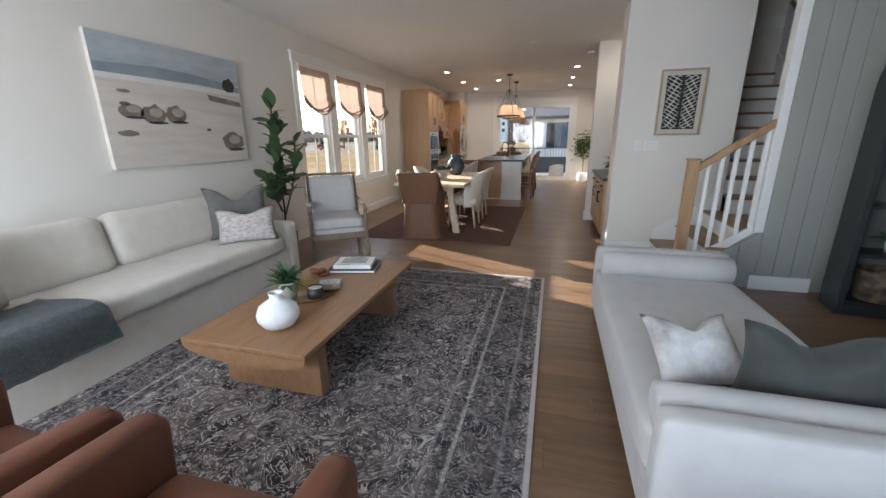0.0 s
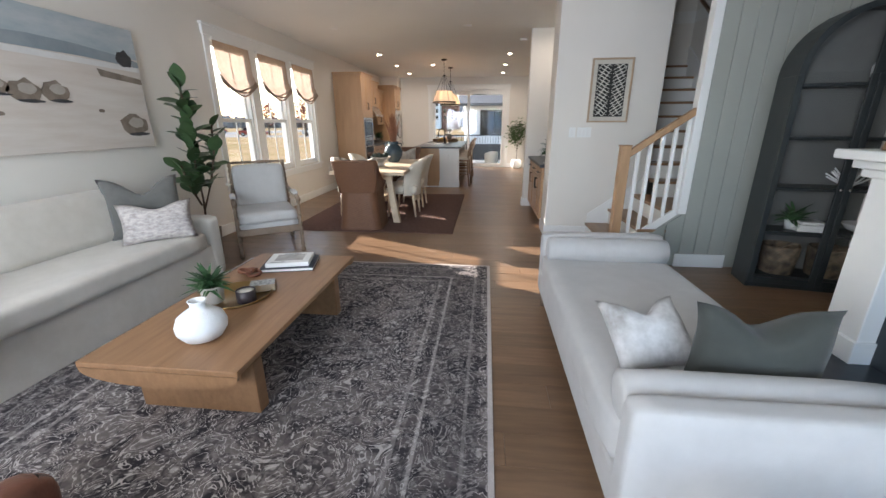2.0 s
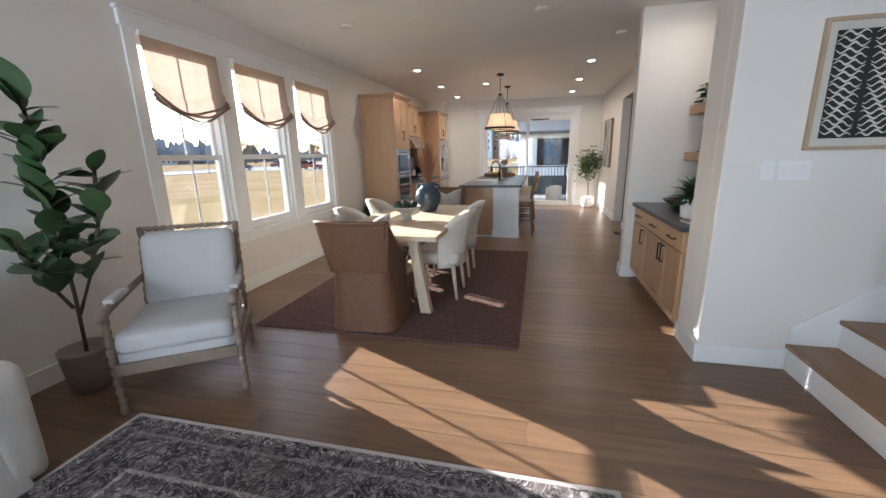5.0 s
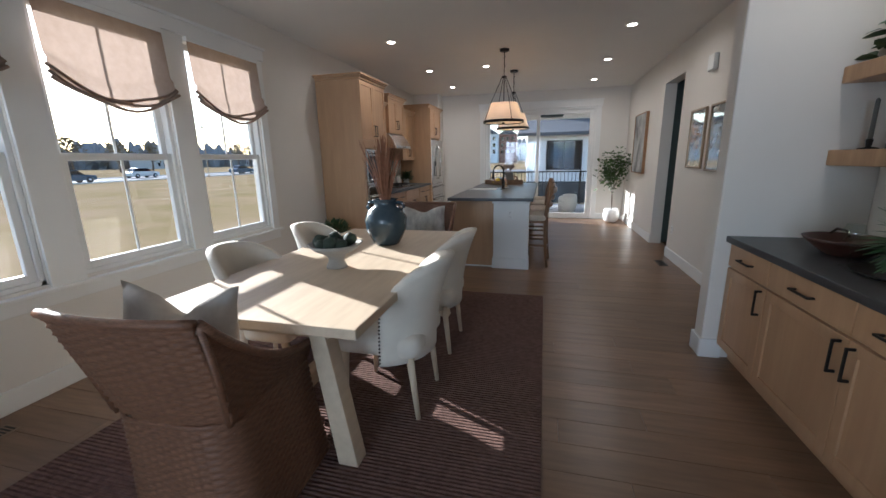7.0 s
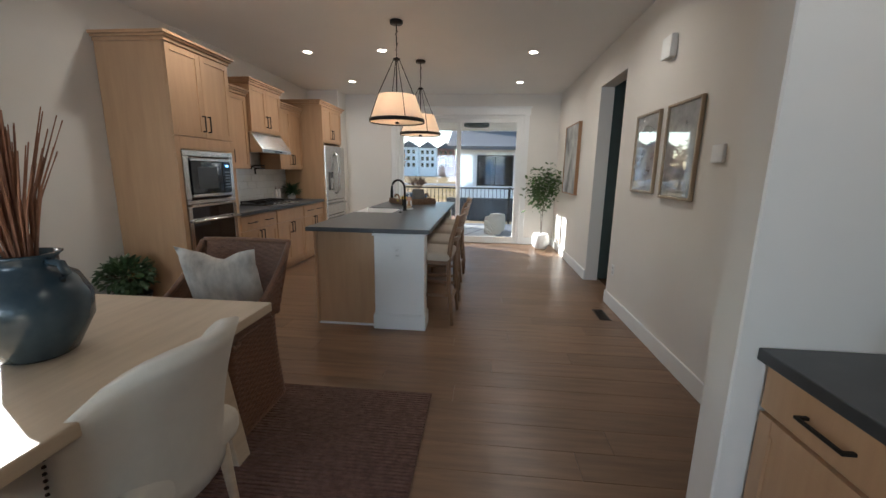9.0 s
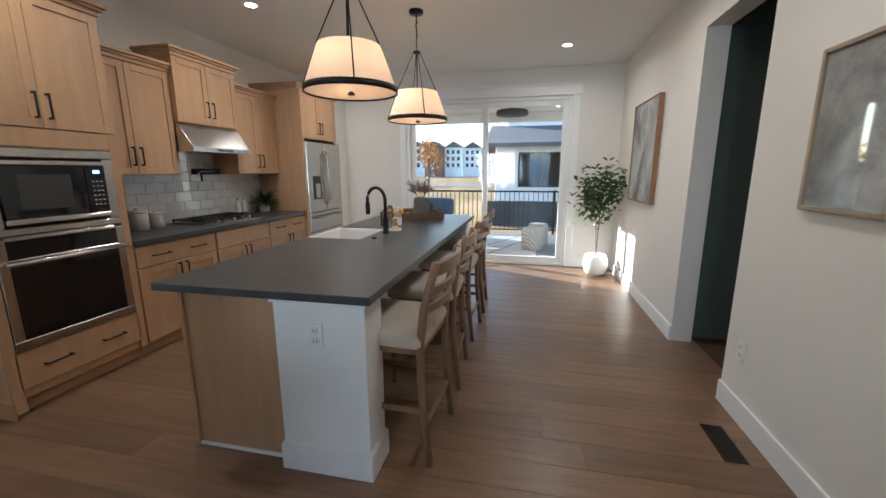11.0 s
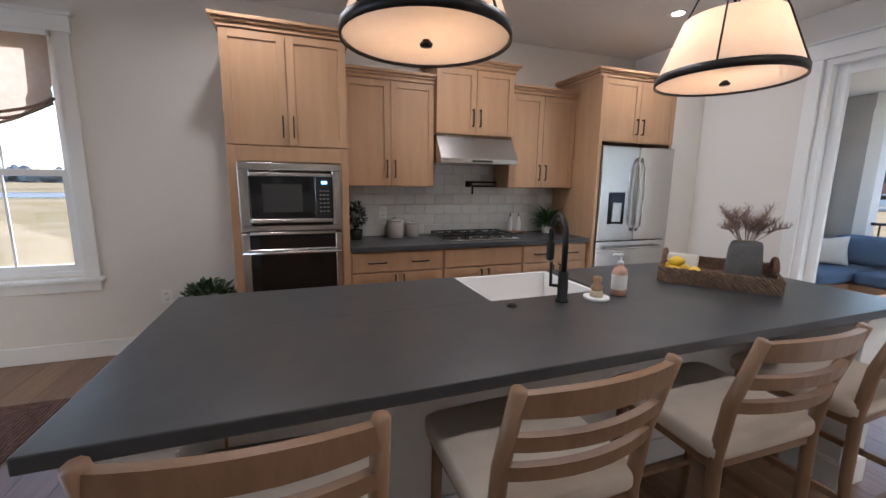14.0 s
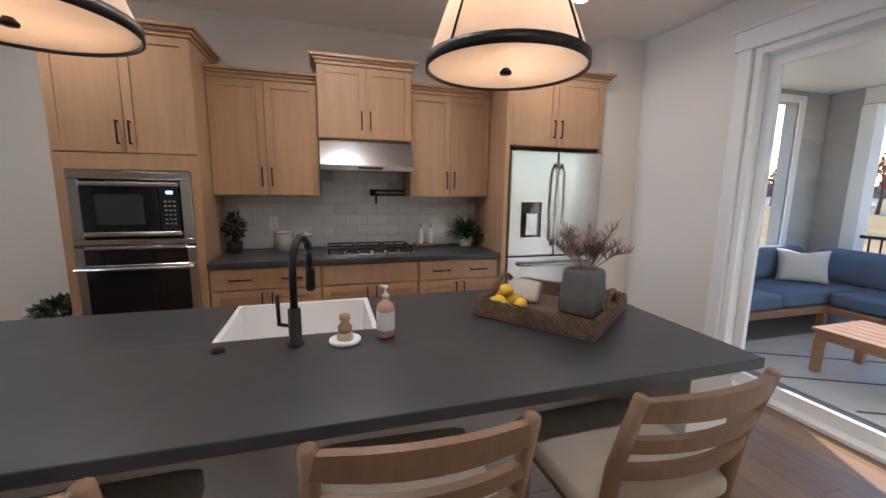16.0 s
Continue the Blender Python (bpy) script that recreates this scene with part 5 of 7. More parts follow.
def bobbin(paths, r, name, parent, beads=9):
    """A turned bobbin spindle between two points."""
    a, b = Vector(paths[0]), Vector(paths[1])
    n = beads * 6
    pts = [a.lerp(b, i / n) for i in range(n + 1)]
    rs = [r * (0.62 + 0.38 * abs(math.sin(math.pi * beads * i / n))) for i in range(n + 1)]
    bm = bmesh.new()
    add_tube(bm, pts, rs, 10)
    return finish(name, bm, GREYWOOD, parent, True)


ac = thing("spindle_armchair", pose(-2.20, 4.60, 0, 0, 0, 35), "grey-blue upholstered armchair with bobbin-turned wooden frame", "armchair")
# local: faces -y
for x in (-0.32, 0.32):
    bobbin(((x, -0.30, 0.0), (x, -0.30, 0.42)), 0.024, "front_leg", ac, 7)
    bobbin(((x, -0.30, 0.42), (x, -0.28, 0.60)), 0.022, "arm_post", ac, 3)
    bobbin(((x * 0.95, 0.42, 0.0), (x * 0.95, 0.30, 0.34)), 0.024, "back_leg", ac, 5)
    bobbin(((x * 0.95, 0.30, 0.34), (x * 0.93, 0.46, 0.97)), 0.022, "back_post", ac, 10)
    tubes("arm", [[(x, -0.33, 0.60), (x, -0.26, 0.625), (x, 0.05, 0.635), (x * 0.95, 0.37, 0.66)]], [0.026, 0.026, 0.022, 0.02], GREYWOOD, ac, 10)
    soft_box("arm_pad", (x - 0.03, x + 0.03, -0.20, 0.05, 0.64, 0.675), LINENB, ac, 0.4, 6)
    boxes("side_rail", [(x - 0.02, x + 0.02, -0.29, 0.33, 0.26, 0.33)], GREYWOOD, ac, 0.005)
boxes("front_rail", [(-0.31, 0.31, -0.325, -0.285, 0.25, 0.32)], GREYWOOD, ac, 0.005)
bobbin(((-0.32, 0.46, 0.97), (0.32, 0.46, 0.97)), 0.020, "top_rail", ac, 14)
soft_box("seat_deck", (-0.305, 0.305, -0.30, 0.32, 0.30, 0.38), LINENB, ac, 0.3, 6)
soft_box("seat_cushion", (-0.30, 0.30, -0.33, 0.28, 0.37, 0.50), LINENB, ac, 0.35, 10, 0.006, seed=6)
bc = soft_box("back_cushion", (-0.285, 0.285, -0.085, 0.07, 0, 0.50), LINENB, ac, 0.35, 10, 0.008, seed=7)
bc.matrix_basis = pose(0, 0.29, 0.46, -15, 0, 0)


# ---- plants ----
def leaf_mesh(name, length, width, material, curl=0.25, fold=0.15, n=4):
    """A pointed leaf from the origin along +x, bent down and folded along its rib."""
    bm = bmesh.new()
    prev = None
    for i in range(n + 1):
        t = i / n
        w = width / 2 * (math.sin(math.pi * min(1, t * 0.92 + 0.06)) ** 0.75)
        x, z = length * t, -curl * length * t * t
        row = [bm.verts.new((x, w, z + fold * w)), bm.verts.new((x, 0, z)), bm.verts.new((x, -w, z + fold * w))]
        if prev:
            bm.faces.new((prev[0], row[0], row[1], prev[1]))
            bm.faces.new((prev[1], row[1], row[2], prev[2]))
        prev = row
    me = bpy.data.meshes.new(name)
    bm.to_mesh(me)
    bm.free()
    me.shade_smooth()
    me.materials.append(material)
    return me


def leaves_on(parent, meshes, spots, name="leaf"):
    """One object a leaf: spots are (place, yaw, pitch, roll, size)."""
    for k, (p, yaw, pitch, roll, s) in enumerate(spots):
        o = new(name, meshes[k % len(meshes)])
        o.parent = parent
        o.matrix_basis = pose(*p, 0, 0, yaw) @ pose(0, 0, 0, roll, pitch, 0) @ Matrix.Diagonal((s, s, s, 1))


def foliage(name, parent, me, spots):
    """Many small leaves joined into one part."""
    bm = bmesh.new()
    for p, yaw, pitch, roll, s in spots:
        t = bmesh.new()
        t.from_mesh(me)
        merge(bm, t, pose(*p, 0, 0, yaw) @ pose(0, 0, 0, roll, pitch, 0) @ Matrix.Diagonal((s, s, s, 1)))
    o = finish(name, bm, me.materials[0], parent, True)
    return tagged(o, kind="stuff")


R = random.Random(21)
fig = thing("rubber_plant", pose(-2.80, 4.37, 0), "tall rubber plant with broad dark leaves in a clay pot", "plant")
lathe("pot", [(0.10, 0), (0.12, 0.02), (0.14, 0.26), (0.145, 0.28), (0.13, 0.28), (0.125, 0.25)], POTGREY, fig)
lathe("soil", [(0.125, 0.245), (0.02, 0.25)], SOIL, fig)
stems = [[(0, 0, 0.25), (0.02, 0.0, 0.6), (-0.01, 0.02, 1.0), (0.02, -0.02, 1.4), (0.0, 0.0, 1.80)], [(0.01, 0.01, 0.5), (0.08, 0.10, 0.8), (0.12, 0.17, 1.1), (0.13, 0.2, 1.42)], [(0.0, -0.01, 0.55), (-0.02, -0.12, 0.8), (0.0, -0.2, 1.0)]]
tubes("stem", stems, 0.011, BARK, fig)
big = [leaf_mesh("leaf", 0.22, 0.14, LEAFDK, 0.12, n=6), leaf_mesh("leaf", 0.20, 0.13, LEAFDK, 0.25, n=6), leaf_mesh("leaf", 0.23, 0.145, LEAFDK, 0.04, n=6)]
spots = []
for st_, cnt in zip(stems, (40, 22, 10)):
    for k in range(cnt):
        t = 0.35 + 0.65 * k / cnt if st_ is stems[0] else 0.25 + 0.75 * k / cnt
        f = t * (len(st_) - 1)
        i = min(int(f), len(st_) - 2)
        p = Vector(st_[i]).lerp(Vector(st_[i + 1]), f - i)
        spots.append((tuple(p), k * 137.5 + R.uniform(-25, 25), R.uniform(-62, 12) - 25 * t, R.uniform(-25, 25), R.uniform(0.75, 1.15)))
leaves_on(fig, big, spots)

fic = thing("ficus_plant", pose(1.32, 13.55, 0), "slender ficus tree in a round white pot", "plant")
lathe("pot", [(0.09, 0), (0.14, 0.04), (0.165, 0.14), (0.15, 0.25), (0.13, 0.29), (0.115, 0.28)], PLASTER, fic)
lathe("soil", [(0.115, 0.255), (0.02, 0.26)], SOIL, fic)
stems = [[(0, 0, 0.25), (0.01, 0.02, 0.7), (0.03, 0, 1.1), (0.05, 0.0, 1.45)], [(0, 0, 0.3), (-0.03, 0, 0.75), (-0.1, -0.03, 1.1), (-0.18, -0.02, 1.35)], [(0.02, 0, 0.7), (0.1, 0.02, 1.05), (0.2, -0.05, 1.3)], [(-0.03, 0, 0.75), (-0.1, -0.12, 1.0), (-0.16, -0.15, 1.15)]]
tubes("stem", stems, 0.006, BARK, fic, 6)
sm = leaf_mesh("leaf", 0.085, 0.046, LEAFLT, 0.2, n=2)
spots = []
for _ in range(720):
    st_ = R.choice(stems)
    f = R.uniform(0.45, 1) * (len(st_) - 1)
    i = min(int(f), len(st_) - 2)
    p = Vector(st_[i]).lerp(Vector(st_[i + 1]), f - i) + Vector((R.gauss(0, 0.10), R.gauss(0, 0.085), R.gauss(0, 0.10)))
    spots.append((tuple(p), R.uniform(0, 360), R.uniform(-40, 40), R.uniform(-50, 50), R.uniform(0.7, 1.25)))
foliage("foliage", fic, sm, spots)


def bush(name, m, pot_prof, pot_mat, centre, rad, count, leaf, label, flat=1.0):
    b = thing(name, m, label, "plant")
    lathe("pot", pot_prof, pot_mat, b)
    zt = pot_prof[-1][1]
    lathe("soil", [(pot_prof[-1][0], zt - 0.01), (0.01, zt - 0.005)], SOIL, b)
    c = Vector(centre)
    sp, st2 = [], []
    for k in range(count):
        d = Vector((R.gauss(0, 1), R.gauss(0, 1), R.gauss(0.25, 0.9))).normalized()
        p = c + Vector((d.x * rad, d.y * rad, d.z * rad * flat)) * R.uniform(0.45, 1.08)
        sp.append((tuple(p), math.degrees(math.atan2(d.y, d.x)) + R.uniform(-40, 40), -math.degrees(math.asin(d.z)) + R.uniform(-35, 35), R.uniform(-40, 40), R.uniform(0.7, 1.2)))
        if k % 25 == 0:
            st2.append([(0, 0, zt - 0.01), tuple(c.lerp(p, 0.5)), tuple(p)])
    tubes("stem", st2, 0.003, BARK, b, 5)
    foliage("foliage", b, leaf, sp)
    return b


mid = leaf_mesh("leaf", 0.055, 0.034, LEAFDK, 0.2, n=2)
bush("potted_bush", pose(-2.84, 9.17, 0), [(0.11, 0), (0.125, 0.01), (0.155, 0.27), (0.165, 0.30), (0.15, 0.30), (0.145, 0.27)], BLACK, (0, 0, 0.46), 0.185, 700, mid, "round leafy green bush in a black pot", 0.8)
fernleaf = leaf_mesh("leaf", 0.13, 0.020, LEAFMID, 0.5, n=4)


def fern(m, pot_prof, count, size, label, pot_mat=None):
    b = thing("potted_fern", m, label, "plant")
    lathe("pot", pot_prof, pot_mat or PLASTER, b)
    zt = pot_prof[-1][1]
    lathe("soil", [(pot_prof[-1][0], zt - 0.006), (0.01, zt - 0.002)], SOIL, b)
    foliage("foliage", b, fernleaf, [((R.gauss(0, 0.012), R.gauss(0, 0.012), zt + R.uniform(-0.01, 0.04)), R.uniform(0, 360), R.uniform(-85, -5), R.uniform(-30, 30), size * R.uniform(0.7, 1.25)) for _ in range(count)])
    return b


fern(pose(-1.24, 2.33, 0.412), [(0.052, 0), (0.056, 0.005), (0.063, 0.10), (0.064, 0.105), (0.058, 0.105), (0.056, 0.09)], 120, 0.9, "feathery green plant in a textured grey pot", STONEWARE)
fern(pose(1.30, 6.33, 0.8735), [(0.09, 0), (0.10, 0.01), (0.11, 0.16), (0.10, 0.16), (0.098, 0.14)], 300, 1.3, "bushy fern in a square white pot", PORCELAIN)
fern(pose(-2.93, 12.38, 0.914), [(0.055, 0), (0.06, 0.01), (0.062, 0.10), (0.056, 0.10), (0.054, 0.09)], 150, 1.25, "small green plant in a white pot on the counter", PORCELAIN)
bush("potted_boxwood", pose(-2.90, 10.34, 0.914), [(0.045, 0), (0.05, 0.01), (0.06, 0.09), (0.052, 0.09), (0.05, 0.08)], BLACK, (0, 0, 0.20), 0.075, 260, leaf_mesh("leaf", 0.04, 0.022, mat("blackish_leaf", (0.016, 0.02, 0.014), (0.03, 0.035, 0.022), 0.6, 6), 0.2, n=2), "dark little shrub in a black pot", 1.5)
ivy = thing("ivy_plant", pose(1.66, 6.82, 1.87), "trailing ivy lying along the upper shelf", "plant")
boxes("planter", [(-0.06, 0.06, -0.42, 0.42, 0, 0.05)], BARK, ivy, 0.01)
foliage("foliage", ivy, leaf_mesh("leaf", 0.085, 0.075, LEAFDK, 0.2, n=3), [((R.gauss(-0.01, 0.05), R.uniform(-0.5, 0.5), R.uniform(0.02, 0.19)), R.uniform(0, 360), R.uniform(-50, 30), R.uniform(-40, 40), R.uniform(0.6, 1.2)) for _ in range(240)])

# ---- roman blinds ----
for a, b in WIN:
    w = thing("roman_blind", pose(XL - 0.012, (a + b) / 2, 0), "tan linen roman blind half drawn, with sagging folds", "blind", "window blinds")
    hw = (b - a) / 2 - 0.012
    bm = bmesh.new()
    nx, nz = 20, 16
    g = {}
    for i in range(nx + 1):
        u = 2 * i / nx - 1
        for j in range(nz + 1):
            v = j / nz
            zb = 1.95 - 0.15 * (1 - u * u)
            z = WZ1 - 0.005 - (WZ1 - zb) * v
            x = 0.055 + 0.008 * math.sin(u * 7 + v * 2) * v + 0.02 * v
            if v > 0.8:
                x += 0.022 * abs(math.sin((v - 0.8) / 0.2 * math.pi * 2.5)) + 0.012
            g[i, j] = bm.verts.new((x, u * hw * (1 + 0.03 * max(0, v - 0.75) * 4), z))
    for i in range(nx):
        for j in range(nz):
            bm.faces.new((g[i, j], g[i + 1, j], g[i + 1, j + 1], g[i, j + 1]))
    finish("cloth", bm, SHADE, w, True)
    bm = bmesh.new()
    for k in range(3):
        pts = []
        for i in range(15):
            u = 2 * i / 14 - 1
            pts.append((0.098 + 0.012 * k, u * hw * 1.03, 1.99 - 0.028 * k - 0.15 * (1 - u * u) + 0.012 * math.sin(5 * u + 2 * k)))
        add_tube(bm, pts, 0.017, 6, 0.6)
    finish("fold", bm, SHADE, w, True)
    boxes("head_rail", [(0.02, 0.06, -hw, hw, WZ1 - 0.04, WZ1 - 0.003)], TRIM, w, 0.003)

# ---- pictures ----
cv = thing("landscape_painting", pose(XL, 3.45, 1.725), "large unframed canvas of pale shore with dark rocks", "painting")
boxes("canvas", [(0.002, 0.04, -0.75, 0.75, -0.53, 0.53)], mat("pale_sand_paint", (0.60, 0.53, 0.47), (0.68, 0.63, 0.58), 0.8, 3, 0.4, 60, stretch=(1, 0.6, 5)), cv, 0.003)


def daub(pts, material, dx, name="brushwork"):
    bm = bmesh.new()
    bm.faces.new([bm.verts.new((0.04 + dx, y, z)) for y, z in pts])
    return finish(name, bm, material, cv)


def blob(y, z, w, h, n=14, seed=0.0):
    return [(y + w / 2 * math.cos(2 * math.pi * k / n) * (1 + 0.25 * noise.noise(Vector((k * 0.9, seed, 0)))), z + h / 2 * math.sin(2 * math.pi * k / n) * (1 + 0.4 * noise.noise(Vector((k * 0.8, seed, 5))))) for k in range(n)]


SKYP = mat("grey_blue_paint", (0.33, 0.40, 0.44), (0.50, 0.53, 0.54), 0.8, 4, 0.3, 60, stretch=(1, 0.6, 2))
HILL = mat("slate_paint", (0.22, 0.27, 0.30), (0.30, 0.34, 0.36), 0.8, 6, 0.3, 60)
ROCK = mat("umber_paint", (0.17, 0.13, 0.10), (0.30, 0.25, 0.20), 0.8, 8, 0.4, 60)
INK = mat("black_paint", (0.03, 0.03, 0.035), (0.06, 0.06, 0.06), 0.7, 10)
daub([(-0.748, 0.528), (0.748, 0.528), (0.748, 0.27), (0.3, 0.27), (-0.1, 0.29), (-0.45, 0.27), (-0.748, 0.27)], SKYP, 0.001)
daub([(-0.748, 0.30), (-0.2, 0.33), (0.15, 0.32), (0.6, 0.28), (0.748, 0.25), (0.748, 0.20), (0.2, 0.23), (-0.748, 0.23)], HILL, 0.002)
daub([(-0.748, 0.235), (0.748, 0.205), (0.748, 0.16), (-0.748, 0.19)], mat("white_paint", (0.75, 0.74, 0.72), None, 0.8), 0.0015)
daub(blob(0.60, 0.26, 0.17, 0.14, seed=2), INK, 0.003)
daub([(0.30, 0.15), (0.74, 0.10), (0.745, 0.05), (0.52, 0.07), (0.32, 0.09)], ROCK, 0.003)
for y, z, w, h, s in ((-0.52, -0.06, 0.22, 0.12, 1), (-0.32, -0.08, 0.24, 0.16, 2), (-0.10, -0.07, 0.22, 0.16, 3), (0.56, -0.32, 0.30, 0.20, 4), (-0.55, 0.10, 0.12, 0.03, 5), (-0.58, -0.24, 0.18, 0.05, 6), (0.25, -0.2, 0.06, 0.03, 8), (-0.56, 0.0, 0.10, 0.03, 7)):
    daub(blob(y, z, w, h, seed=s), ROCK, 0.003)
    if w > 0.2:
        daub(blob(y + 0.02, z + 0.02, w * 0.55, h * 0.5, seed=s + 9), mat("stone_paint", (0.45, 0.40, 0.35), (0.33, 0.29, 0.25), 0.8, 8), 0.0045)
        daub(blob(y + 0.03, z - h * 0.42, w * 0.8, h * 0.16, seed=s + 4), INK, 0.004)

fa = thing("framed_print", pose(1.745, 5.47, 1.765), "black and white coral print in a thin oak frame", "picture")
fm = mat("print_frame_wood", (0.50, 0.37, 0.25), (0.42, 0.30, 0.2), 0.5, 6)
boxes("frame", [(-0.23, -0.21, -0.03, -0.002, -0.35, 0.35), (0.21, 0.23, -0.03, -0.002, -0.35, 0.35), (-0.21, 0.21, -0.03, -0.002, 0.33, 0.35), (-0.21, 0.21, -0.03, -0.002, -0.35, -0.33)], fm, fa, 0.002)
boxes("mount", [(-0.21, 0.21, -0.012, -0.002, -0.33, 0.33)], mat("cream_mount", (0.64, 0.60, 0.52), None, 0.8), fa, 0)
boxes("print_ground", [(-0.165, 0.165, -0.0135, -0.012, -0.285, 0.285)], mat("print_black", (0.02, 0.02, 0.018), None, 0.7), fa, 0)
bm = bmesh.new()
for s in (-1, 1):
    for k in range(19):
        z0 = -0.27 + 0.03 * k
        pts = []
        for i in range(13):
            t = i / 12
            x = s * (0.012 + 0.15 * t)
            z = z0 * (1 - 0.2 * t) + 0.012 * math.sin(t * 13 + k * 1.7) + (0.05 * t * (1 if z0 > 0 else -0.6)) * (abs(z0) / 0.27)
            pts.append((x, max(-0.28, min(0.28, z)), 0.0042 * (0.5 + math.sin(math.pi * t))))
        for (xa, za, wa), (xb, zb, wb) in zip(pts, pts[1:]):
            bm.faces.new([bm.verts.new(q) for q in ((xa, -0.0145, za - wa), (xb, -0.0145, zb - wb), (xb, -0.0145, zb + wb), (xa, -0.0145, za + wa))])
tagged(finish("print_strokes", bm, mat("print_white", (0.68, 0.65, 0.58), None, 0.8), fa), kind="stuff")

for y0, y1, z0, z1 in ((8.97, 9.45, 1.22, 1.91), (9.58, 10.05, 1.24, 1.91)):
    f = thing("framed_picture", pose(XR, (y0 + y1) / 2, (z0 + z1) / 2), "glazed picture in a thin champagne frame", "picture", "pair of glazed pictures")
    hy, hz = (y1 - y0) / 2, (z1 - z0) / 2
    boxes("frame", [(-0.03, -0.002, -hy, -hy + 0.02, -hz, hz), (-0.03, -0.002, hy - 0.02, hy, -hz, hz), (-0.03, -0.002, -hy + 0.02, hy - 0.02, -hz, -hz + 0.02), (-0.03, -0.002, -hy + 0.02, hy - 0.02, hz - 0.02, hz)], mat("champagne_frame", (0.40, 0.31, 0.22), None, 0.35, metal=0.5), f, 0.003)
    boxes("glazed_print", [(-0.016, -0.002, -hy + 0.02, hy - 0.02, -hz + 0.02, hz - 0.02)], MIRROR, f, 0)
f = thing("framed_canvas", pose(XR, 12.64, 1.61), "grey abstract portrait canvas in a brown frame", "painting")
boxes("frame", [(-0.05, -0.002, -0.44, -0.425, -0.53, 0.53), (-0.05, -0.002, 0.425, 0.44, -0.53, 0.53), (-0.05, -0.002, -0.425, 0.425, -0.53, -0.515), (-0.05, -0.002, -0.425, 0.425, 0.515, 0.53)], OAKX, f, 0.002)
boxes("canvas", [(-0.04, -0.002, -0.424, 0.424, -0.514, 0.514)], mat("ink_wash", (0.55, 0.55, 0.54), (0.08, 0.085, 0.09), 0.7, 2.6, 0.2, detail=6, stretch=(1, 1.6, 1)), f, 0)
# wall fittings
tagged(boxes("thermostat", [(XR - 0.022, XR - 0.001, 8.68, 8.80, 1.47, 1.58)], PLASTICW, None, 0.006, 2), "white square wall thermostat", "thermostat")
tagged(boxes("door_chime", [(XR - 0.05, XR - 0.001, 9.48, 9.64, 2.27, 2.43)], PLASTICW, None, 0.008, 2), "white square door chime high on the wall", "chime")


def plate(m, w, rockers, label):
    p = thing("wall_plate", m, label, "switch", "switches and outlets")
    boxes("cover", [(-w / 2, w / 2, -0.006, -0.0005, -0.058, 0.058)], PLASTICW, p, 0.002)
    for k in range(rockers):
        x = (k - (rockers - 1) / 2) * 0.046
        boxes("rocker", [(x - 0.016, x + 0.016, -0.010, -0.0061, -0.033, 0.033)], PORCELAIN, p, 0.002)
    return p


plate(pose(1.36, 5.47, 1.30), 0.075, 1, "white single rocker switch plate")
plate(pose(1.50, 5.47, 1.30), 0.165, 3, "white triple rocker switch plate")
for m in (pose(-0.52, 9.43, 0.70), pose(XL, 8.80, 0.46, 0, 0, 90), pose(XL + 0.013, 10.62, 1.14, 0, 0, 90), pose(XR, 10.35, 0.40, 0, 0, -90), pose(1.80, 6.5, 1.16, 0, 0, -90)):
    o = thing("power_outlet", m, "white duplex power outlet plate", "outlet", "power outlets")
    boxes("cover", [(-0.036, 0.036, -0.006, -0.0005, -0.058, 0.058)], PLASTICW, o, 0.002)
    for z in (-0.024, 0.024):
        boxes("socket", [(-0.017, 0.017, -0.009, -0.0061, z - 0.015, z + 0.015)], PORCELAIN, o, 0.003)
        boxes("slot", [(-0.009, -0.006, -0.0098, -0.0091, z - 0.006, z + 0.006), (0.006, 0.009, -0.0098, -0.0091, z - 0.006, z + 0.006)], BLACK, o, 0)


def register(m, wood=False):
    v = thing("floor_register", m, "slotted metal floor vent set in the boards", "vent", "floor vents")
    boxes("plate", [(-0.15, 0.15, -0.055, 0.055, 0.0005, 0.004)], GREYWOOD if wood else BRONZE, v, 0.001)
    for k in range(14):
        boxes("slot", [(-0.134 + 0.02 * k, -0.124 + 0.02 * k, -0.04, 0.04, 0.0041, 0.0055)], BLACK, v, 0)


register(pose(1.43, 10.06, 0, 0, 0, 90))
register(pose(-0.15, 13.78, 0), True)
register(pose(-2.92, 5.6, 0, 0, 0, 90), True)

# ---- fireplace and black display cabinet ----
fp = thing("fireplace", pose(2.55, 0, 0), "white painted mantelpiece with dark slate hearth surround", "fireplace")
SLATE = mat("dark_slate", (0.025, 0.032, 0.04), (0.04, 0.047, 0.055), 0.3, 6, 0.1)
for y0 in (2.68, 1.18):
    boxes("pilaster", [(0.0, 0.30, y0, y0 + 0.24, 0, 1.10)], TRIM, fp, 0.004)
    boxes("plinth", [(-0.02, 0.30, y0 - 0.015, y0 + 0.255, 0, 0.16)], TRIM, fp, 0.004)
boxes("frieze", [(0.0, 0.30, 1.42, 2.68, 0.90, 1.10)], TRIM, fp, 0.004)
boxes("mantel_shelf", [(-0.03, 0.32, 1.14, 2.96, 1.10, 1.15), (-0.07, 0.32, 1.11, 2.99, 1.15, 1.20), (-0.13, 0.34, 1.05, 3.06, 1.20, 1.255)], TRIM, fp, 0.01, 2)
boxes("surround", [(0.10, 0.30, 1.42, 1.72, 0, 0.90), (0.10, 0.30, 2.38, 2.68, 0, 0.90), (0.10, 0.30, 1.72, 2.38, 0.66, 0.90)], SLATE, fp, 0.002)
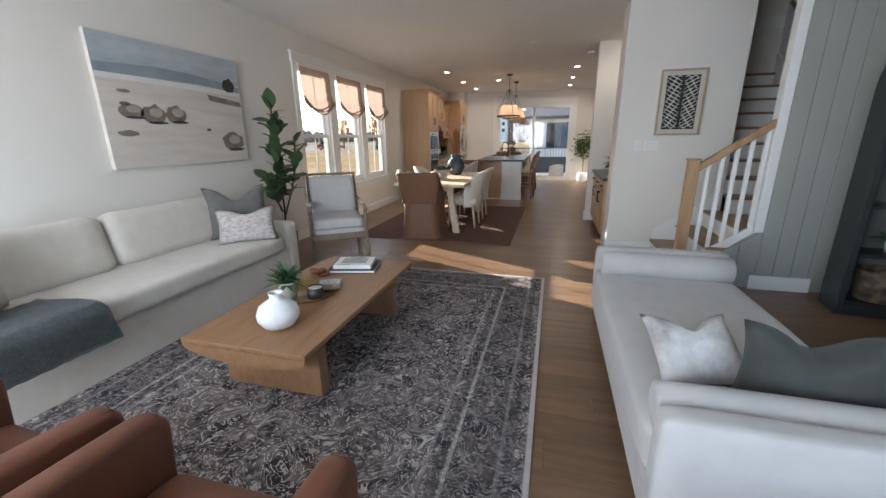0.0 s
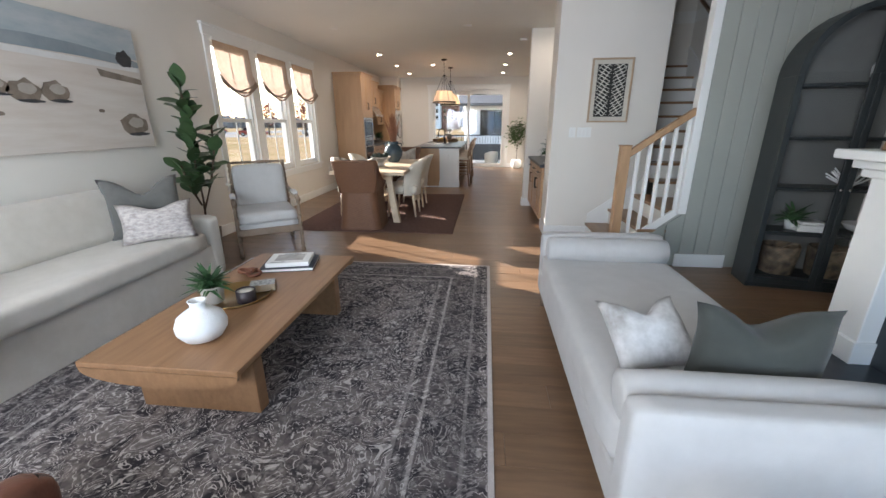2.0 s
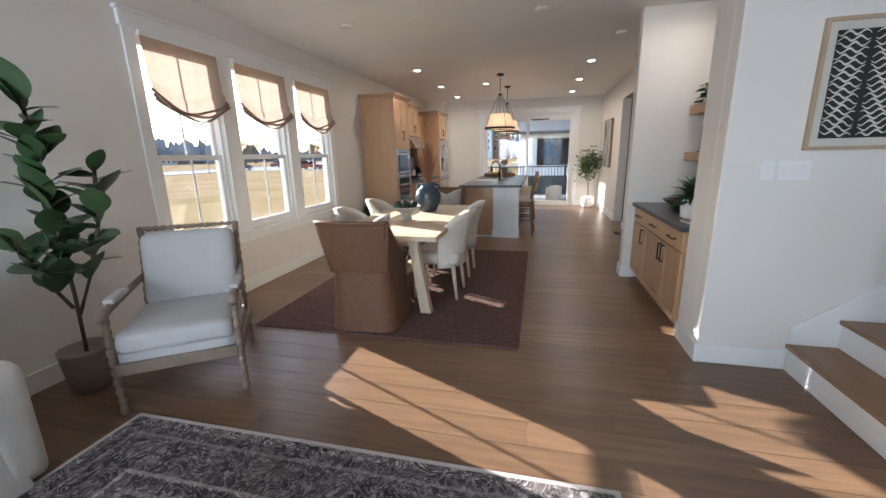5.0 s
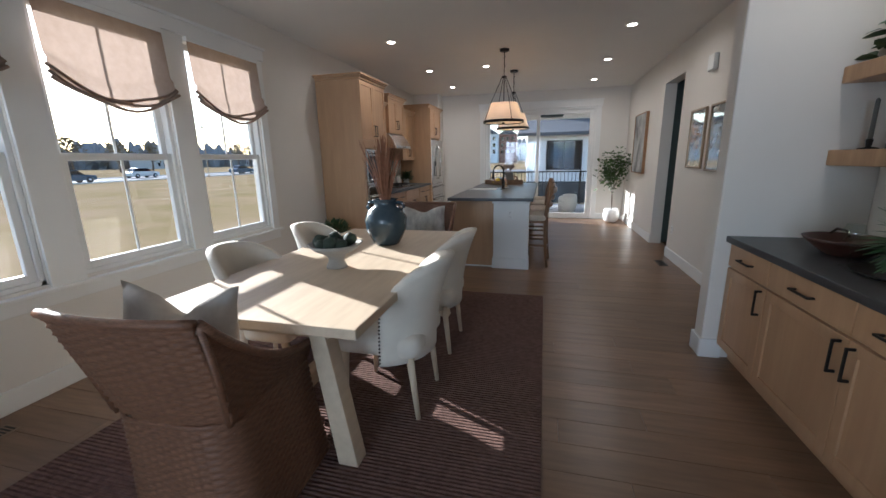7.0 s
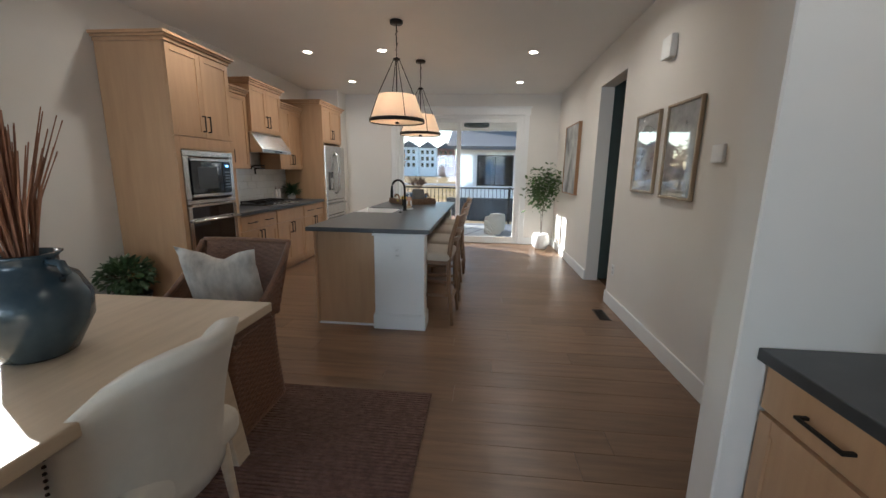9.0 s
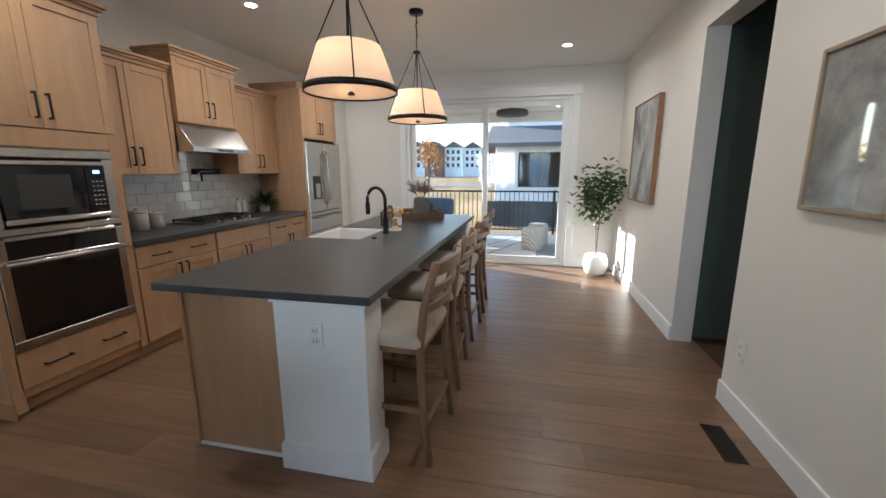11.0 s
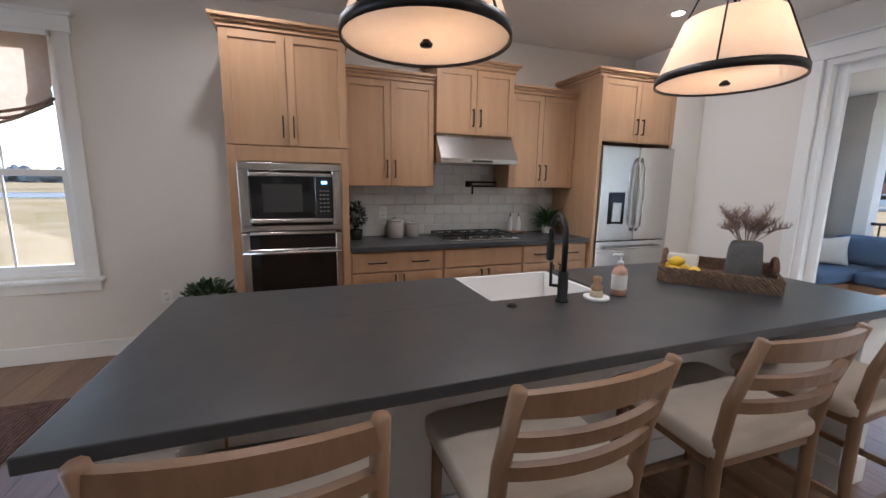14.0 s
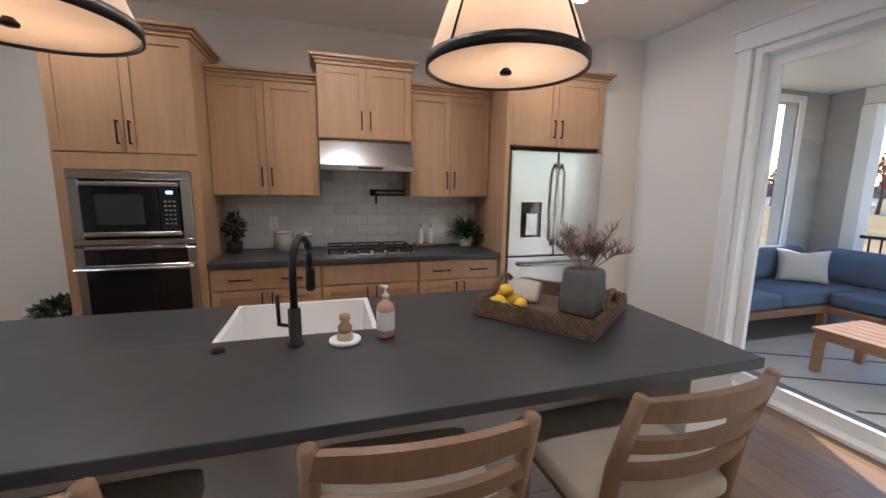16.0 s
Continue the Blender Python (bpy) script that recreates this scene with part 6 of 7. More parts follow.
boxes("firebox", [(0.27, 0.30, 1.72, 2.38, 0, 0.66)], BLACK, fp, 0)
boxes("hearth", [(-0.35, 0.10, 1.10, 3.0, 0.001, 0.02)], SLATE, fp, 0.003)
structure(boxes("chimney_breast", [(2.86, 3.548, 1.0, 3.10, 0, H)], PANEL, bevel=0.004), "sage panelled chimney breast", "wall")
for y, h in ((2.86, 0.16), (2.72, 0.11)):
    cs = thing("candlestick", pose(2.55, y, 1.256), "turned wooden candlestick with a tall ivory taper", "candlestick", "mantel candlesticks")
    lathe("holder", [(0.036, 0), (0.04, 0.005), (0.024, h * 0.5), (0.02, h), (0.012, h)], TREAD, cs)
    lathe("candle", [(0.011, h), (0.010, h + 0.28), (0.002, h + 0.29)], WAX, cs)
tagged(boxes("wooden_box", [(2.48, 2.70, 2.35, 2.62, 1.256, 1.30)], BRONZE, None, 0.006, 2), "dark lidded box on the mantel", "box")

dc = thing("display_cabinet", pose(2.74, 4.22, 0, 0, 0, -10), "tall black arched cabinet with glazed doors", "cabinet")
CW, CD, ZS = 1.0, 0.30, 1.75   # width, depth, where the arch springs
def arch(r_in, r_out, n=18):
    """Band of an arch in the xz plane about the cabinet's middle."""
    return [(CW / 2 + r * math.cos(math.pi * k / n), ZS + r * math.sin(math.pi * k / n)) for r, ks in ((r_out, range(n + 1)), (r_in, range(n, -1, -1))) for k in ks]
boxes("side", [(0, 0.03, -CD, 0, 0.0, ZS)], BLACKWOOD, dc, 0.003)
boxes("side", [(CW - 0.03, CW, -CD, 0, 0.0, ZS)], BLACKWOOD, dc, 0.003)
prism("arched_top", arch(0.47, 0.50), "y", -CD, 0, BLACKWOOD, dc)
prism("back_board", [(0.03, 0.1), (CW - 0.03, 0.1)] + [(CW / 2 + 0.47 * math.cos(math.pi * k / 18), ZS + 0.47 * math.sin(math.pi * k / 18)) for k in range(19)], "y", -0.015, -0.003, mat("cabinet_back", (0.15, 0.15, 0.142), None, 0.7), dc)
for z in (0.10, 0.50, 0.88, 1.28, 1.68):
    boxes("shelf", [(0.03, CW - 0.03, -CD + 0.03, -0.016, z - 0.0125, z + 0.0125)], BLACKWOOD, dc, 0.002)
boxes("plinth", [(0.03, CW - 0.03, -CD + 0.01, -0.02, 0, 0.085)], BLACKWOOD, dc, 0.003)
for a, b in ((0.0, 0.498), (0.502, 1.0)):
    d_ = boxes("door", [(a, a + 0.045, -CD - 0.022, -CD - 0.002, 0.05, ZS), (b - 0.045, b, -CD - 0.022, -CD - 0.002, 0.05, ZS + (0.0 if a else 0.0)), (a + 0.045, b - 0.045, -CD - 0.022, -CD - 0.002, 0.05, 0.10), (a + 0.045, b - 0.045, -CD - 0.02, -CD - 0.004, 0.49, 0.505), (a + 0.045, b - 0.045, -CD - 0.02, -CD - 0.004, 0.87, 0.885), (a + 0.045, b - 0.045, -CD - 0.02, -CD - 0.004, 1.28, 1.295)], BLACKWOOD, dc, 0.003)
    g_ = boxes("pane", [(a + 0.045, b - 0.045, -CD - 0.013, -CD - 0.011, 0.10, ZS + 0.02)], PANE, d_, 0)
    g_.visible_shadow = False
    lathe("knob", [(0.008, 0), (0.012, 0.01), (0.004, 0.02)], STEEL, d_, (0.47 if a == 0 else 0.53, -CD - 0.03, 0.88))
prism("arched_rail", arch(0.455, 0.50), "y", -CD - 0.022, -CD - 0.002, BLACKWOOD, dc)
boxes("centre_stile", [(0.46, 0.54, -CD - 0.0225, -CD - 0.003, ZS, ZS + 0.46)], BLACKWOOD, dc, 0.002)


def in_cab(x, y, z):
    return pose(2.74, 4.22, 0, 0, 0, -10) @ pose(x, y, z)


jug = thing("ceramic_jug", in_cab(0.66, -0.15, 1.693), "large ivory jug with a loop handle", "jug")
lathe("body", [(0.07, 0), (0.11, 0.05), (0.115, 0.12), (0.075, 0.2), (0.085, 0.25), (0.075, 0.25)], PLASTER, jug)
tubes("handle", [[(0.08, 0, 0.22), (0.15, 0, 0.23), (0.16, 0, 0.14), (0.11, 0, 0.08)]], 0.012, PLASTER, jug)
co = thing("coral_ornament", in_cab(0.62, -0.15, 0.893), "white branching coral ornament", "ornament")
cpaths = []
for k in range(26):
    a, e = R.uniform(0, 6.28), R.uniform(0.3, 1.4)
    d1 = Vector((math.cos(a) * math.cos(e), math.sin(a) * math.cos(e) * 0.6, math.sin(e)))
    p1 = d1 * 0.1
    cpaths.append([(0, 0, 0.005), tuple(p1), tuple(p1 + d1 * 0.07 + Vector((R.gauss(0, 0.02), 0, 0.02)))])
tubes("branch", cpaths, 0.007, PLASTER, co, 6)
tagged(lathe("clay_jar", [(0.05, 0), (0.075, 0.05), (0.06, 0.11), (0.035, 0.13), (0.03, 0.13)], STONEWARE, None, in_cab(0.82, -0.15, 0.893).translation), "brown clay jar on the cabinet shelf", "jar")
bk = thing("book_stack", in_cab(0.42, -0.16, 0.513), "short stack of pale books", "books")
for k, (w, h) in enumerate(((0.22, 0.03), (0.2, 0.025), (0.18, 0.022))):
    boxes("book", [(-w / 2, w / 2, -0.08, 0.08, 0.03 * k, 0.03 * k + h)], PAPERW, bk, 0.003)
fern(in_cab(0.30, -0.14, 0.513), [(0.04, 0), (0.05, 0.08), (0.044, 0.08), (0.04, 0.07)], 70, 1.0, "small potted fern in the cabinet")
tagged(lathe("white_bowl", [(0.03, 0), (0.09, 0.03), (0.13, 0.08), (0.122, 0.08), (0.08, 0.035), (0.01, 0.02)], PORCELAIN, None, in_cab(0.78, -0.16, 0.513).translation), "white bowl on the cabinet shelf", "bowl")
BASKET = wave_bump(mat("checked_basket", (0.36, 0.27, 0.18), (0.08, 0.06, 0.045), 0.8, 14, detail=1), 25, "Z", 0.8)
for x in (0.27, 0.62):
    b_ = thing("woven_basket", in_cab(x, -0.15, 0.113), "woven storage basket in brown and cream", "basket", "cabinet baskets")
    lathe("body", [(0.11, 0), (0.125, 0.01), (0.14, 0.24), (0.135, 0.26), (0.125, 0.25), (0.12, 0.03), (0.01, 0.02)], BASKET, b_)
    tubes("handle", [[(0.1, -0.09, 0.25), (0.06, -0.13, 0.30), (-0.02, -0.14, 0.30), (-0.06, -0.13, 0.25)]], 0.009, BASKET, b_)

# ---- coffee table things ----
TZ = 0.4005
tagged(lathe("round_vase", [(0.045, 0), (0.085, 0.015), (0.112, 0.055), (0.115, 0.085), (0.10, 0.125), (0.06, 0.155), (0.036, 0.165), (0.034, 0.19), (0.042, 0.205), (0.034, 0.205), (0.028, 0.17)], PLASTER, None, (-1.03, 1.96, TZ), 36), "squat white matt ceramic vase with narrow neck", "vase")
tagged(lathe("brass_tray", [(0.005, 0.002), (0.185, 0.002), (0.20, 0.018), (0.205, 0.018), (0.19, 0), (0.005, 0)], BRASS, None, (-1.17, 2.44, TZ), 48), "round brass tray with raised rim", "tray")
cd = thing("candle", pose(-1.06, 2.37, TZ + 0.004), "white wax candle in a dark glass jar", "candle")
lathe("jar", [(0.05, 0), (0.054, 0.004), (0.054, 0.075), (0.049, 0.075), (0.049, 0.06)], mat("plum_jar", (0.035, 0.025, 0.03), None, 0.3), cd)
lathe("wax", [(0.0485, 0.058), (0.0485, 0.066), (0.002, 0.067)], WAX, cd)
mb = thing("match_box", pose(-1.06, 2.55, TZ + 0.004, 0, 0, 25), "small printed box on the brass tray", "box")
boxes("body", [(-0.075, 0.075, -0.05, 0.05, 0, 0.045)], mat("box_side", (0.33, 0.25, 0.17), None, 0.6), mb, 0.003)
boxes("label", [(-0.073, 0.073, -0.048, 0.048, 0.0451, 0.0462)], mat("bw_print", (0.6, 0.6, 0.58), (0.06, 0.06, 0.06), 0.5, 45), mb, 0)
kn = thing("wooden_knot", pose(-1.29, 2.78, TZ + 0.014), "carved reddish wooden chain-link knot", "ornament")
KN = mat("carved_redwood", (0.24, 0.085, 0.04), (0.16, 0.055, 0.03), 0.5, 12, 0.1)
for k in range(3):
    a = 2.1 * k
    tubes("link", [[(0.03 * math.cos(a) + 0.042 * math.cos(t), 0.03 * math.sin(a) + 0.034 * math.sin(t), 0.012 * k + 0.006 * math.sin(t + a)) for t in [2 * math.pi * i / 16 for i in range(17)]]], 0.012, KN, kn, 8)
bks = thing("book_pair", pose(-1.10, 3.0, TZ, 0, 0, 14), "two large coffee-table books, the upper one with a picture cover", "books")
boxes("lower_book", [(-0.18, 0.18, -0.14, 0.14, 0.004, 0.022)], PAPERW, bks, 0.002)
boxes("lower_cover", [(-0.185, 0.185, -0.145, 0.145, 0, 0.0038), (-0.185, 0.185, -0.145, 0.145, 0.0222, 0.026), (-0.187, -0.1822, -0.145, 0.145, 0, 0.026)], NAVY, bks, 0.001)
boxes("upper_book", [(-0.15, 0.15, -0.115, 0.12, 0.0265, 0.058)], PAPERW, bks, 0.003)
boxes("cover_picture", [(-0.10, 0.10, -0.06, 0.08, 0.0581, 0.0588)], PAPERG, bks, 0)
boxes("cover_line", [(-0.06, 0.06, 0.09, 0.098, 0.0581, 0.0588), (-0.12, -0.02, -0.095, -0.088, 0.0581, 0.0588)], NAVY, bks, 0)

# ---- dining table things ----
dv = thing("dried_grass_vase", pose(-1.29, 7.29, 0.764), "blue-black jar vase holding tall rust dried grasses", "vase")
lathe("vase", [(0.085, 0), (0.10, 0.01), (0.155, 0.12), (0.16, 0.20), (0.13, 0.27), (0.085, 0.30), (0.085, 0.335), (0.10, 0.35), (0.085, 0.35), (0.075, 0.30)], BLUEGLAZE, dv, seg=36)
for s in (-1, 1):
    tubes("ear", [[(s * 0.088, 0, 0.325), (s * 0.135, 0, 0.32), (s * 0.15, 0, 0.29), (s * 0.125, 0, 0.262)]], 0.014, BLUEGLAZE, dv)
gp = []
for _ in range(110):
    a, s = R.uniform(0, 6.28), min(0.17, abs(R.gauss(0, 0.11)))
    h = R.uniform(0.28, 0.47)
    gp.append([(0.03 * math.cos(a), 0.03 * math.sin(a), 0.30), (s * 0.5 * math.cos(a), s * 0.5 * math.sin(a), 0.35 + h * 0.5), (s * math.cos(a), s * math.sin(a), 0.35 + h)])
bm = bmesh.new()
for p in gp:
    add_tube(bm, p, [0.002, 0.004, 0.002], 4)
tagged(finish("grass", bm, DRIED, dv), kind="stuff")
bw = thing("footed_bowl", pose(-1.34, 6.60, 0.764), "grey stoneware footed bowl filled with dark moss balls", "bowl")
lathe("bowl", [(0.065, 0), (0.06, 0.012), (0.045, 0.05), (0.06, 0.08), (0.13, 0.115), (0.165, 0.15), (0.155, 0.15), (0.11, 0.11), (0.01, 0.095)], STONEWARE, bw, seg=36)
MOSS = mat("dark_moss", (0.018, 0.03, 0.02), (0.035, 0.05, 0.03), 0.7, 40, 0.8)
for k in range(9):
    a = 0.7 * k
    r = 0.09 if k else 0
    bm = bmesh.new()
    bmesh.ops.create_icosphere(bm, subdivisions=2, radius=0.042)
    for v in bm.verts:
        v.co = v.co * (1 + 0.2 * noise.noise(v.co * 30 + Vector((k, 0, 0)))) + Vector((r * math.cos(a), r * math.sin(a), 0.145 + 0.02 * (k % 2)))
    finish("moss_ball", bm, MOSS, bw, True)

# ---- island things ----
IZ = 0.9145
bs = thing("basket_tray", pose(-0.86, 12.06, IZ, 0, 0, 37), "rectangular seagrass tray with woven handles", "tray")
SEAG = wave_bump(mat("seagrass", (0.40, 0.25, 0.15), (0.23, 0.135, 0.08), 0.85, 50), 38, "DIAGONAL", 1.0, 0.02)
bm = bmesh.new()
add_box(bm, (-0.25, 0.25, -0.25, 0.25, 0.0, 0.012), 0.003)
for b in ((-0.265, 0.265, -0.265, -0.24), (-0.265, 0.265, 0.24, 0.265), (-0.265, -0.24, -0.24, 0.24), (0.24, 0.265, -0.24, 0.24)):
    add_box(bm, (*b, 0.0, 0.065), 0.008, 2)
finish("body", bm, SEAG, bs)
bm = bmesh.new()
rim = [(-0.253, -0.253), (0.253, -0.253), (0.253, 0.253), (-0.253, 0.253), (-0.253, -0.253)]
for s in range(3):
    pts = []
    for (x0, y0), (x1, y1) in zip(rim, rim[1:]):
        for i in range(22):
            t = i / 22
            ph = 2 * math.pi * (i / 5.5 + s / 3)
            nx_, ny_ = (0, 1) if y0 == y1 else (1, 0)
            pts.append((x0 + (x1 - x0) * t + nx_ * 0.008 * math.cos(ph), y0 + (y1 - y0) * t + ny_ * 0.008 * math.cos(ph), 0.068 + 0.008 * math.sin(ph)))
    add_tube(bm, pts, 0.0085, 5)
finish("braided_rim", bm, SEAG, bs, True)
for s in (-1, 1):
    tubes("handle", [[(s * 0.25, 0.09 * math.cos(a), 0.065 + 0.075 * math.sin(a)) for a in [math.pi * i / 10 for i in range(11)]]], 0.013, SEAG, bs)
vs = thing("pampas_vase", pose(-0.78, 12.16, IZ + 0.0135, 0, 0, 30), "square grey vase with dusty pink dried plumes", "vase")
prism("vase", [(-0.075, 0), (0.075, 0), (0.085, 0.02), (0.072, 0.19), (0.06, 0.205), (-0.06, 0.205), (-0.072, 0.19), (-0.085, 0.02)], "y", -0.07, 0.07, GREYVASE, vs, 0.014)
bm = bmesh.new()
fl = leaf_mesh("plume_tuft", 0.035, 0.010, PAMPAS, 0.3, n=1)
tuft = []
for k in range(20):
    a, s = k * 2.4, 0.05 + 0.16 * ((k * 37) % 20) / 20
    tip = Vector((s * math.cos(a), s * math.sin(a), 0.26 + 0.14 * ((k * 53) % 20) / 20))
    base = Vector((0.03 * math.cos(a), 0.03 * math.sin(a), 0.2))
    add_tube(bm, [tuple(base), tuple(base.lerp(tip, 0.6) + Vector((0, 0, 0.02))), tuple(tip)], 0.002, 4)
    for i in range(46):
        t = 0.35 + 0.65 * i / 46
        p = base.lerp(tip, t) + Vector((0, 0, 0.02 * math.sin(math.pi * t)))
        tuft.append((tuple(p), i * 137.5, -55 + R.uniform(-15, 15), R.uniform(-30, 30), 1.9 - 1.1 * (t - 0.35)))
finish("stalk", bm, PAMPAS, vs)
foliage("plume", vs, fl, tuft)
for k, (x, y, z) in enumerate(((-1.00, 11.86, 0.035), (-0.92, 11.82, 0.035), (-0.93, 11.91, 0.035), (-0.86, 11.90, 0.035), (-0.95, 11.87, 0.08))):
    bm = bmesh.new()
    bmesh.ops.create_uvsphere(bm, u_segments=14, v_segments=10, radius=0.03)
    for v in bm.verts:
        v.co.x *= 1.3 + (0.25 if abs(v.co.x) > 0.027 else 0)
    o = finish("lemon", bm, LEMON, None, True)
    o.matrix_basis = pose(x, y, IZ + z + 0.012, 0, 10, 47 * k)
    tagged(o, "bright yellow lemon in the tray", "lemon", "lemons")
nap = soft_box("folded_napkin", (-0.09, 0.09, -0.02, 0.02, 0, 0.11), LINEN, None, 0.4, 8, 0.01)
nap.matrix_basis = pose(-1.02, 11.98, IZ + 0.014, -28, 0, 30)
tagged(nap, "folded natural linen napkin in the tray", "napkin")
sp = thing("soap_bottle", pose(-0.76, 11.28, IZ), "clear pump bottle of peach hand soap", "bottle")
lathe("bottle", [(0.030, 0), (0.034, 0.005), (0.034, 0.11), (0.028, 0.128), (0.013, 0.138), (0.013, 0.148)], mat("peach_soap", (0.60, 0.36, 0.26), (0.55, 0.32, 0.23), 0.2, 4), sp)
lathe("label", [(0.0345, 0.03), (0.0346, 0.031), (0.0346, 0.099), (0.0345, 0.1)], PAPERW, sp)
lathe("pump", [(0.014, 0.148), (0.014, 0.162), (0.005, 0.164), (0.005, 0.185), (0.011, 0.187), (0.010, 0.196)], PLASTICW, sp)
tubes("nozzle", [[(0, 0, 0.191), (-0.025, -0.012, 0.191), (-0.036, -0.017, 0.184)]], 0.0045, PLASTICW, sp)
br = thing("dish_brush", pose(-0.735, 11.13, IZ), "wooden dish brush on a round white dish", "brush")
lathe("dish", [(0.05, 0), (0.056, 0.004), (0.056, 0.014), (0.05, 0.015), (0.01, 0.011)], PLASTER, br)
lathe("bristles", [(0.028, 0.013), (0.03, 0.02), (0.024, 0.042)], mat("bristle", (0.62, 0.52, 0.36), (0.5, 0.4, 0.27), 0.9, 90), br)
lathe("grip", [(0.024, 0.042), (0.026, 0.06), (0.013, 0.075), (0.02, 0.09), (0.018, 0.102), (0.004, 0.108)], OAK, br)

# ---- counter things ----
ck = thing("gas_cooktop", pose(-2.77, 11.43, IZ), "steel gas cooktop with black cast-iron grates", "cooktop")
boxes("tray", [(-0.24, 0.235, -0.375, 0.375, 0, 0.012)], STEEL, ck, 0.004, 2)
boxes("hob_plate", [(-0.225, 0.14, -0.36, 0.36, 0.0121, 0.016)], BLACK, ck, 0.002)
for y in (-0.24, 0.0, 0.24):
    boxes("grate", [(-0.22, 0.135, y - 0.115, y - 0.10, 0.038, 0.05), (-0.22, 0.135, y + 0.10, y + 0.115, 0.038, 0.05), (-0.22, -0.205, y - 0.10, y + 0.10, 0.038, 0.05), (0.12, 0.135, y - 0.10, y + 0.10, 0.038, 0.05), (-0.205, 0.12, y - 0.006, y + 0.006, 0.04, 0.05), (-0.05, -0.035, y - 0.10, y + 0.10, 0.04, 0.05)] + [(a, a + 0.012, y + b, y + b + 0.012, 0.0161, 0.038) for a in (-0.215, 0.12) for b in (-0.112, 0.102)], BLACK, ck, 0.002)
    lathe("burner", [(0.04, 0.0161), (0.04, 0.026), (0.02, 0.03)], BLACK, ck, (-0.04, y, 0))
for k in range(5):
    lathe("knob", [(0.017, 0.012), (0.016, 0.034), (0.004, 0.036)], STEEL, ck, (0.185, -0.22 + 0.11 * k, 0))
for y, s in ((10.71, 1.0), (10.88, 0.82)):
    cn = thing("canister", pose(-2.95, y, IZ), "cream stoneware canister with lid", "canister", "kitchen canisters")
    lathe("body", [(0.072 * s, 0), (0.078 * s, 0.006), (0.078 * s, 0.14 * s), (0.07 * s, 0.15 * s)], STONEWARE, cn)
    lathe("lid", [(0.08 * s, 0.15 * s), (0.08 * s, 0.163 * s), (0.03 * s, 0.172 * s), (0.016 * s, 0.18 * s), (0.016 * s, 0.19 * s), (0.002, 0.194 * s)], STONEWARE, cn)
tr = thing("footed_tray", pose(-2.95, 11.98, IZ), "small wooden footed tray", "tray")
boxes("board", [(-0.07, 0.07, -0.11, 0.11, 0.018, 0.03)], TREAD, tr, 0.004)
for y in (-0.085, 0.085):
    boxes("foot", [(-0.06, 0.06, y - 0.01, y + 0.01, 0, 0.018)], TREAD, tr, 0.002)
for y in (11.93, 12.03):
    bt = thing("oil_cruet", pose(-2.95, y, IZ + 0.0305), "slim white oil cruet with steel spout", "bottle", "oil cruets")
    lathe("bottle", [(0.026, 0), (0.028, 0.004), (0.026, 0.10), (0.012, 0.13), (0.010, 0.15)], PORCELAIN, bt)
    lathe("spout", [(0.010, 0.15), (0.006, 0.165), (0.003, 0.19)], STEEL, bt)
pf = thing("pot_filler", pose(XL + 0.013, 11.50, 1.42), "matt black folding pot filler tap", "faucet")
lathe("flange", [(0.03, -0.03), (0.03, 0.03)], BLACK, pf, (0.012, 0, 0), 16)
tubes("arm", [[(0.0, 0, 0), (0.06, 0, 0), (0.06, 0.02, 0)], [(0.06, 0.0, 0.02), (0.06, 0.30, 0.02)], [(0.06, 0.30, -0.03), (0.06, 0.30, 0.04)], [(0.06, 0.30, -0.02), (0.075, 0.02, -0.02)], [(0.075, 0.02, -0.01), (0.075, 0.02, -0.10)]], 0.010, BLACK, pf, 10)

# ---- buffet things ----
wb = thing("wooden_bowl", pose(1.42, 6.95, BZ), "dark red wooden bowl with bent handle", "bowl")
lathe("bowl", [(0.08, 0), (0.09, 0.005), (0.17, 0.07), (0.185, 0.09), (0.175, 0.09), (0.08, 0.02), (0.01, 0.018)], mat("mahogany", (0.075, 0.028, 0.018), (0.045, 0.018, 0.012), 0.35, 10), wb, seg=36)
tubes("handle", [[(0.02, 0.17, 0.085), (0.03, 0.14, 0.115), (0.03, 0.06, 0.115), (0.02, 0.03, 0.09)]], 0.007, BRONZE, wb)
for x, y in ((1.28, 6.70), (1.40, 6.52)):
    gl = thing("wine_glass", pose(x, y, BZ), "clear balloon wine glass", "glass", "wine glasses")
    lathe("glass", [(0.036, 0), (0.034, 0.003), (0.005, 0.008), (0.004, 0.09), (0.02, 0.10), (0.043, 0.135), (0.042, 0.165), (0.033, 0.20), (0.031, 0.20), (0.040, 0.165), (0.041, 0.136), (0.018, 0.104), (0.002, 0.1)], CLEAR, gl)
bl = thing("wine_bottle", pose(1.55, 6.42, BZ), "dark green wine bottle with pale label", "bottle")
lathe("bottle", [(0.037, 0), (0.038, 0.004), (0.038, 0.19), (0.016, 0.23), (0.014, 0.30), (0.016, 0.305)], mat("bottle_glass", (0.01, 0.02, 0.014), None, 0.06), bl)
lathe("label", [(0.0383, 0.06), (0.0386, 0.061), (0.0386, 0.149), (0.0383, 0.15)], PAPERW, bl)
tagged(lathe("black_tray", [(0.005, 0.001), (0.19, 0.001), (0.20, 0.014), (0.205, 0.014), (0.195, 0), (0.005, 0)], BLACK, None, (1.42, 6.55, BZ - 0.0003), 40), "round black metal serving tray", "tray")
ck2 = thing("cook_book", pose(1.27, 6.02, BZ, 0, 0, 8), "thin pale book lying on the counter", "book")
boxes("pages", [(-0.11, 0.11, -0.14, 0.14, 0.002, 0.012)], PAPERW, ck2, 0.001)
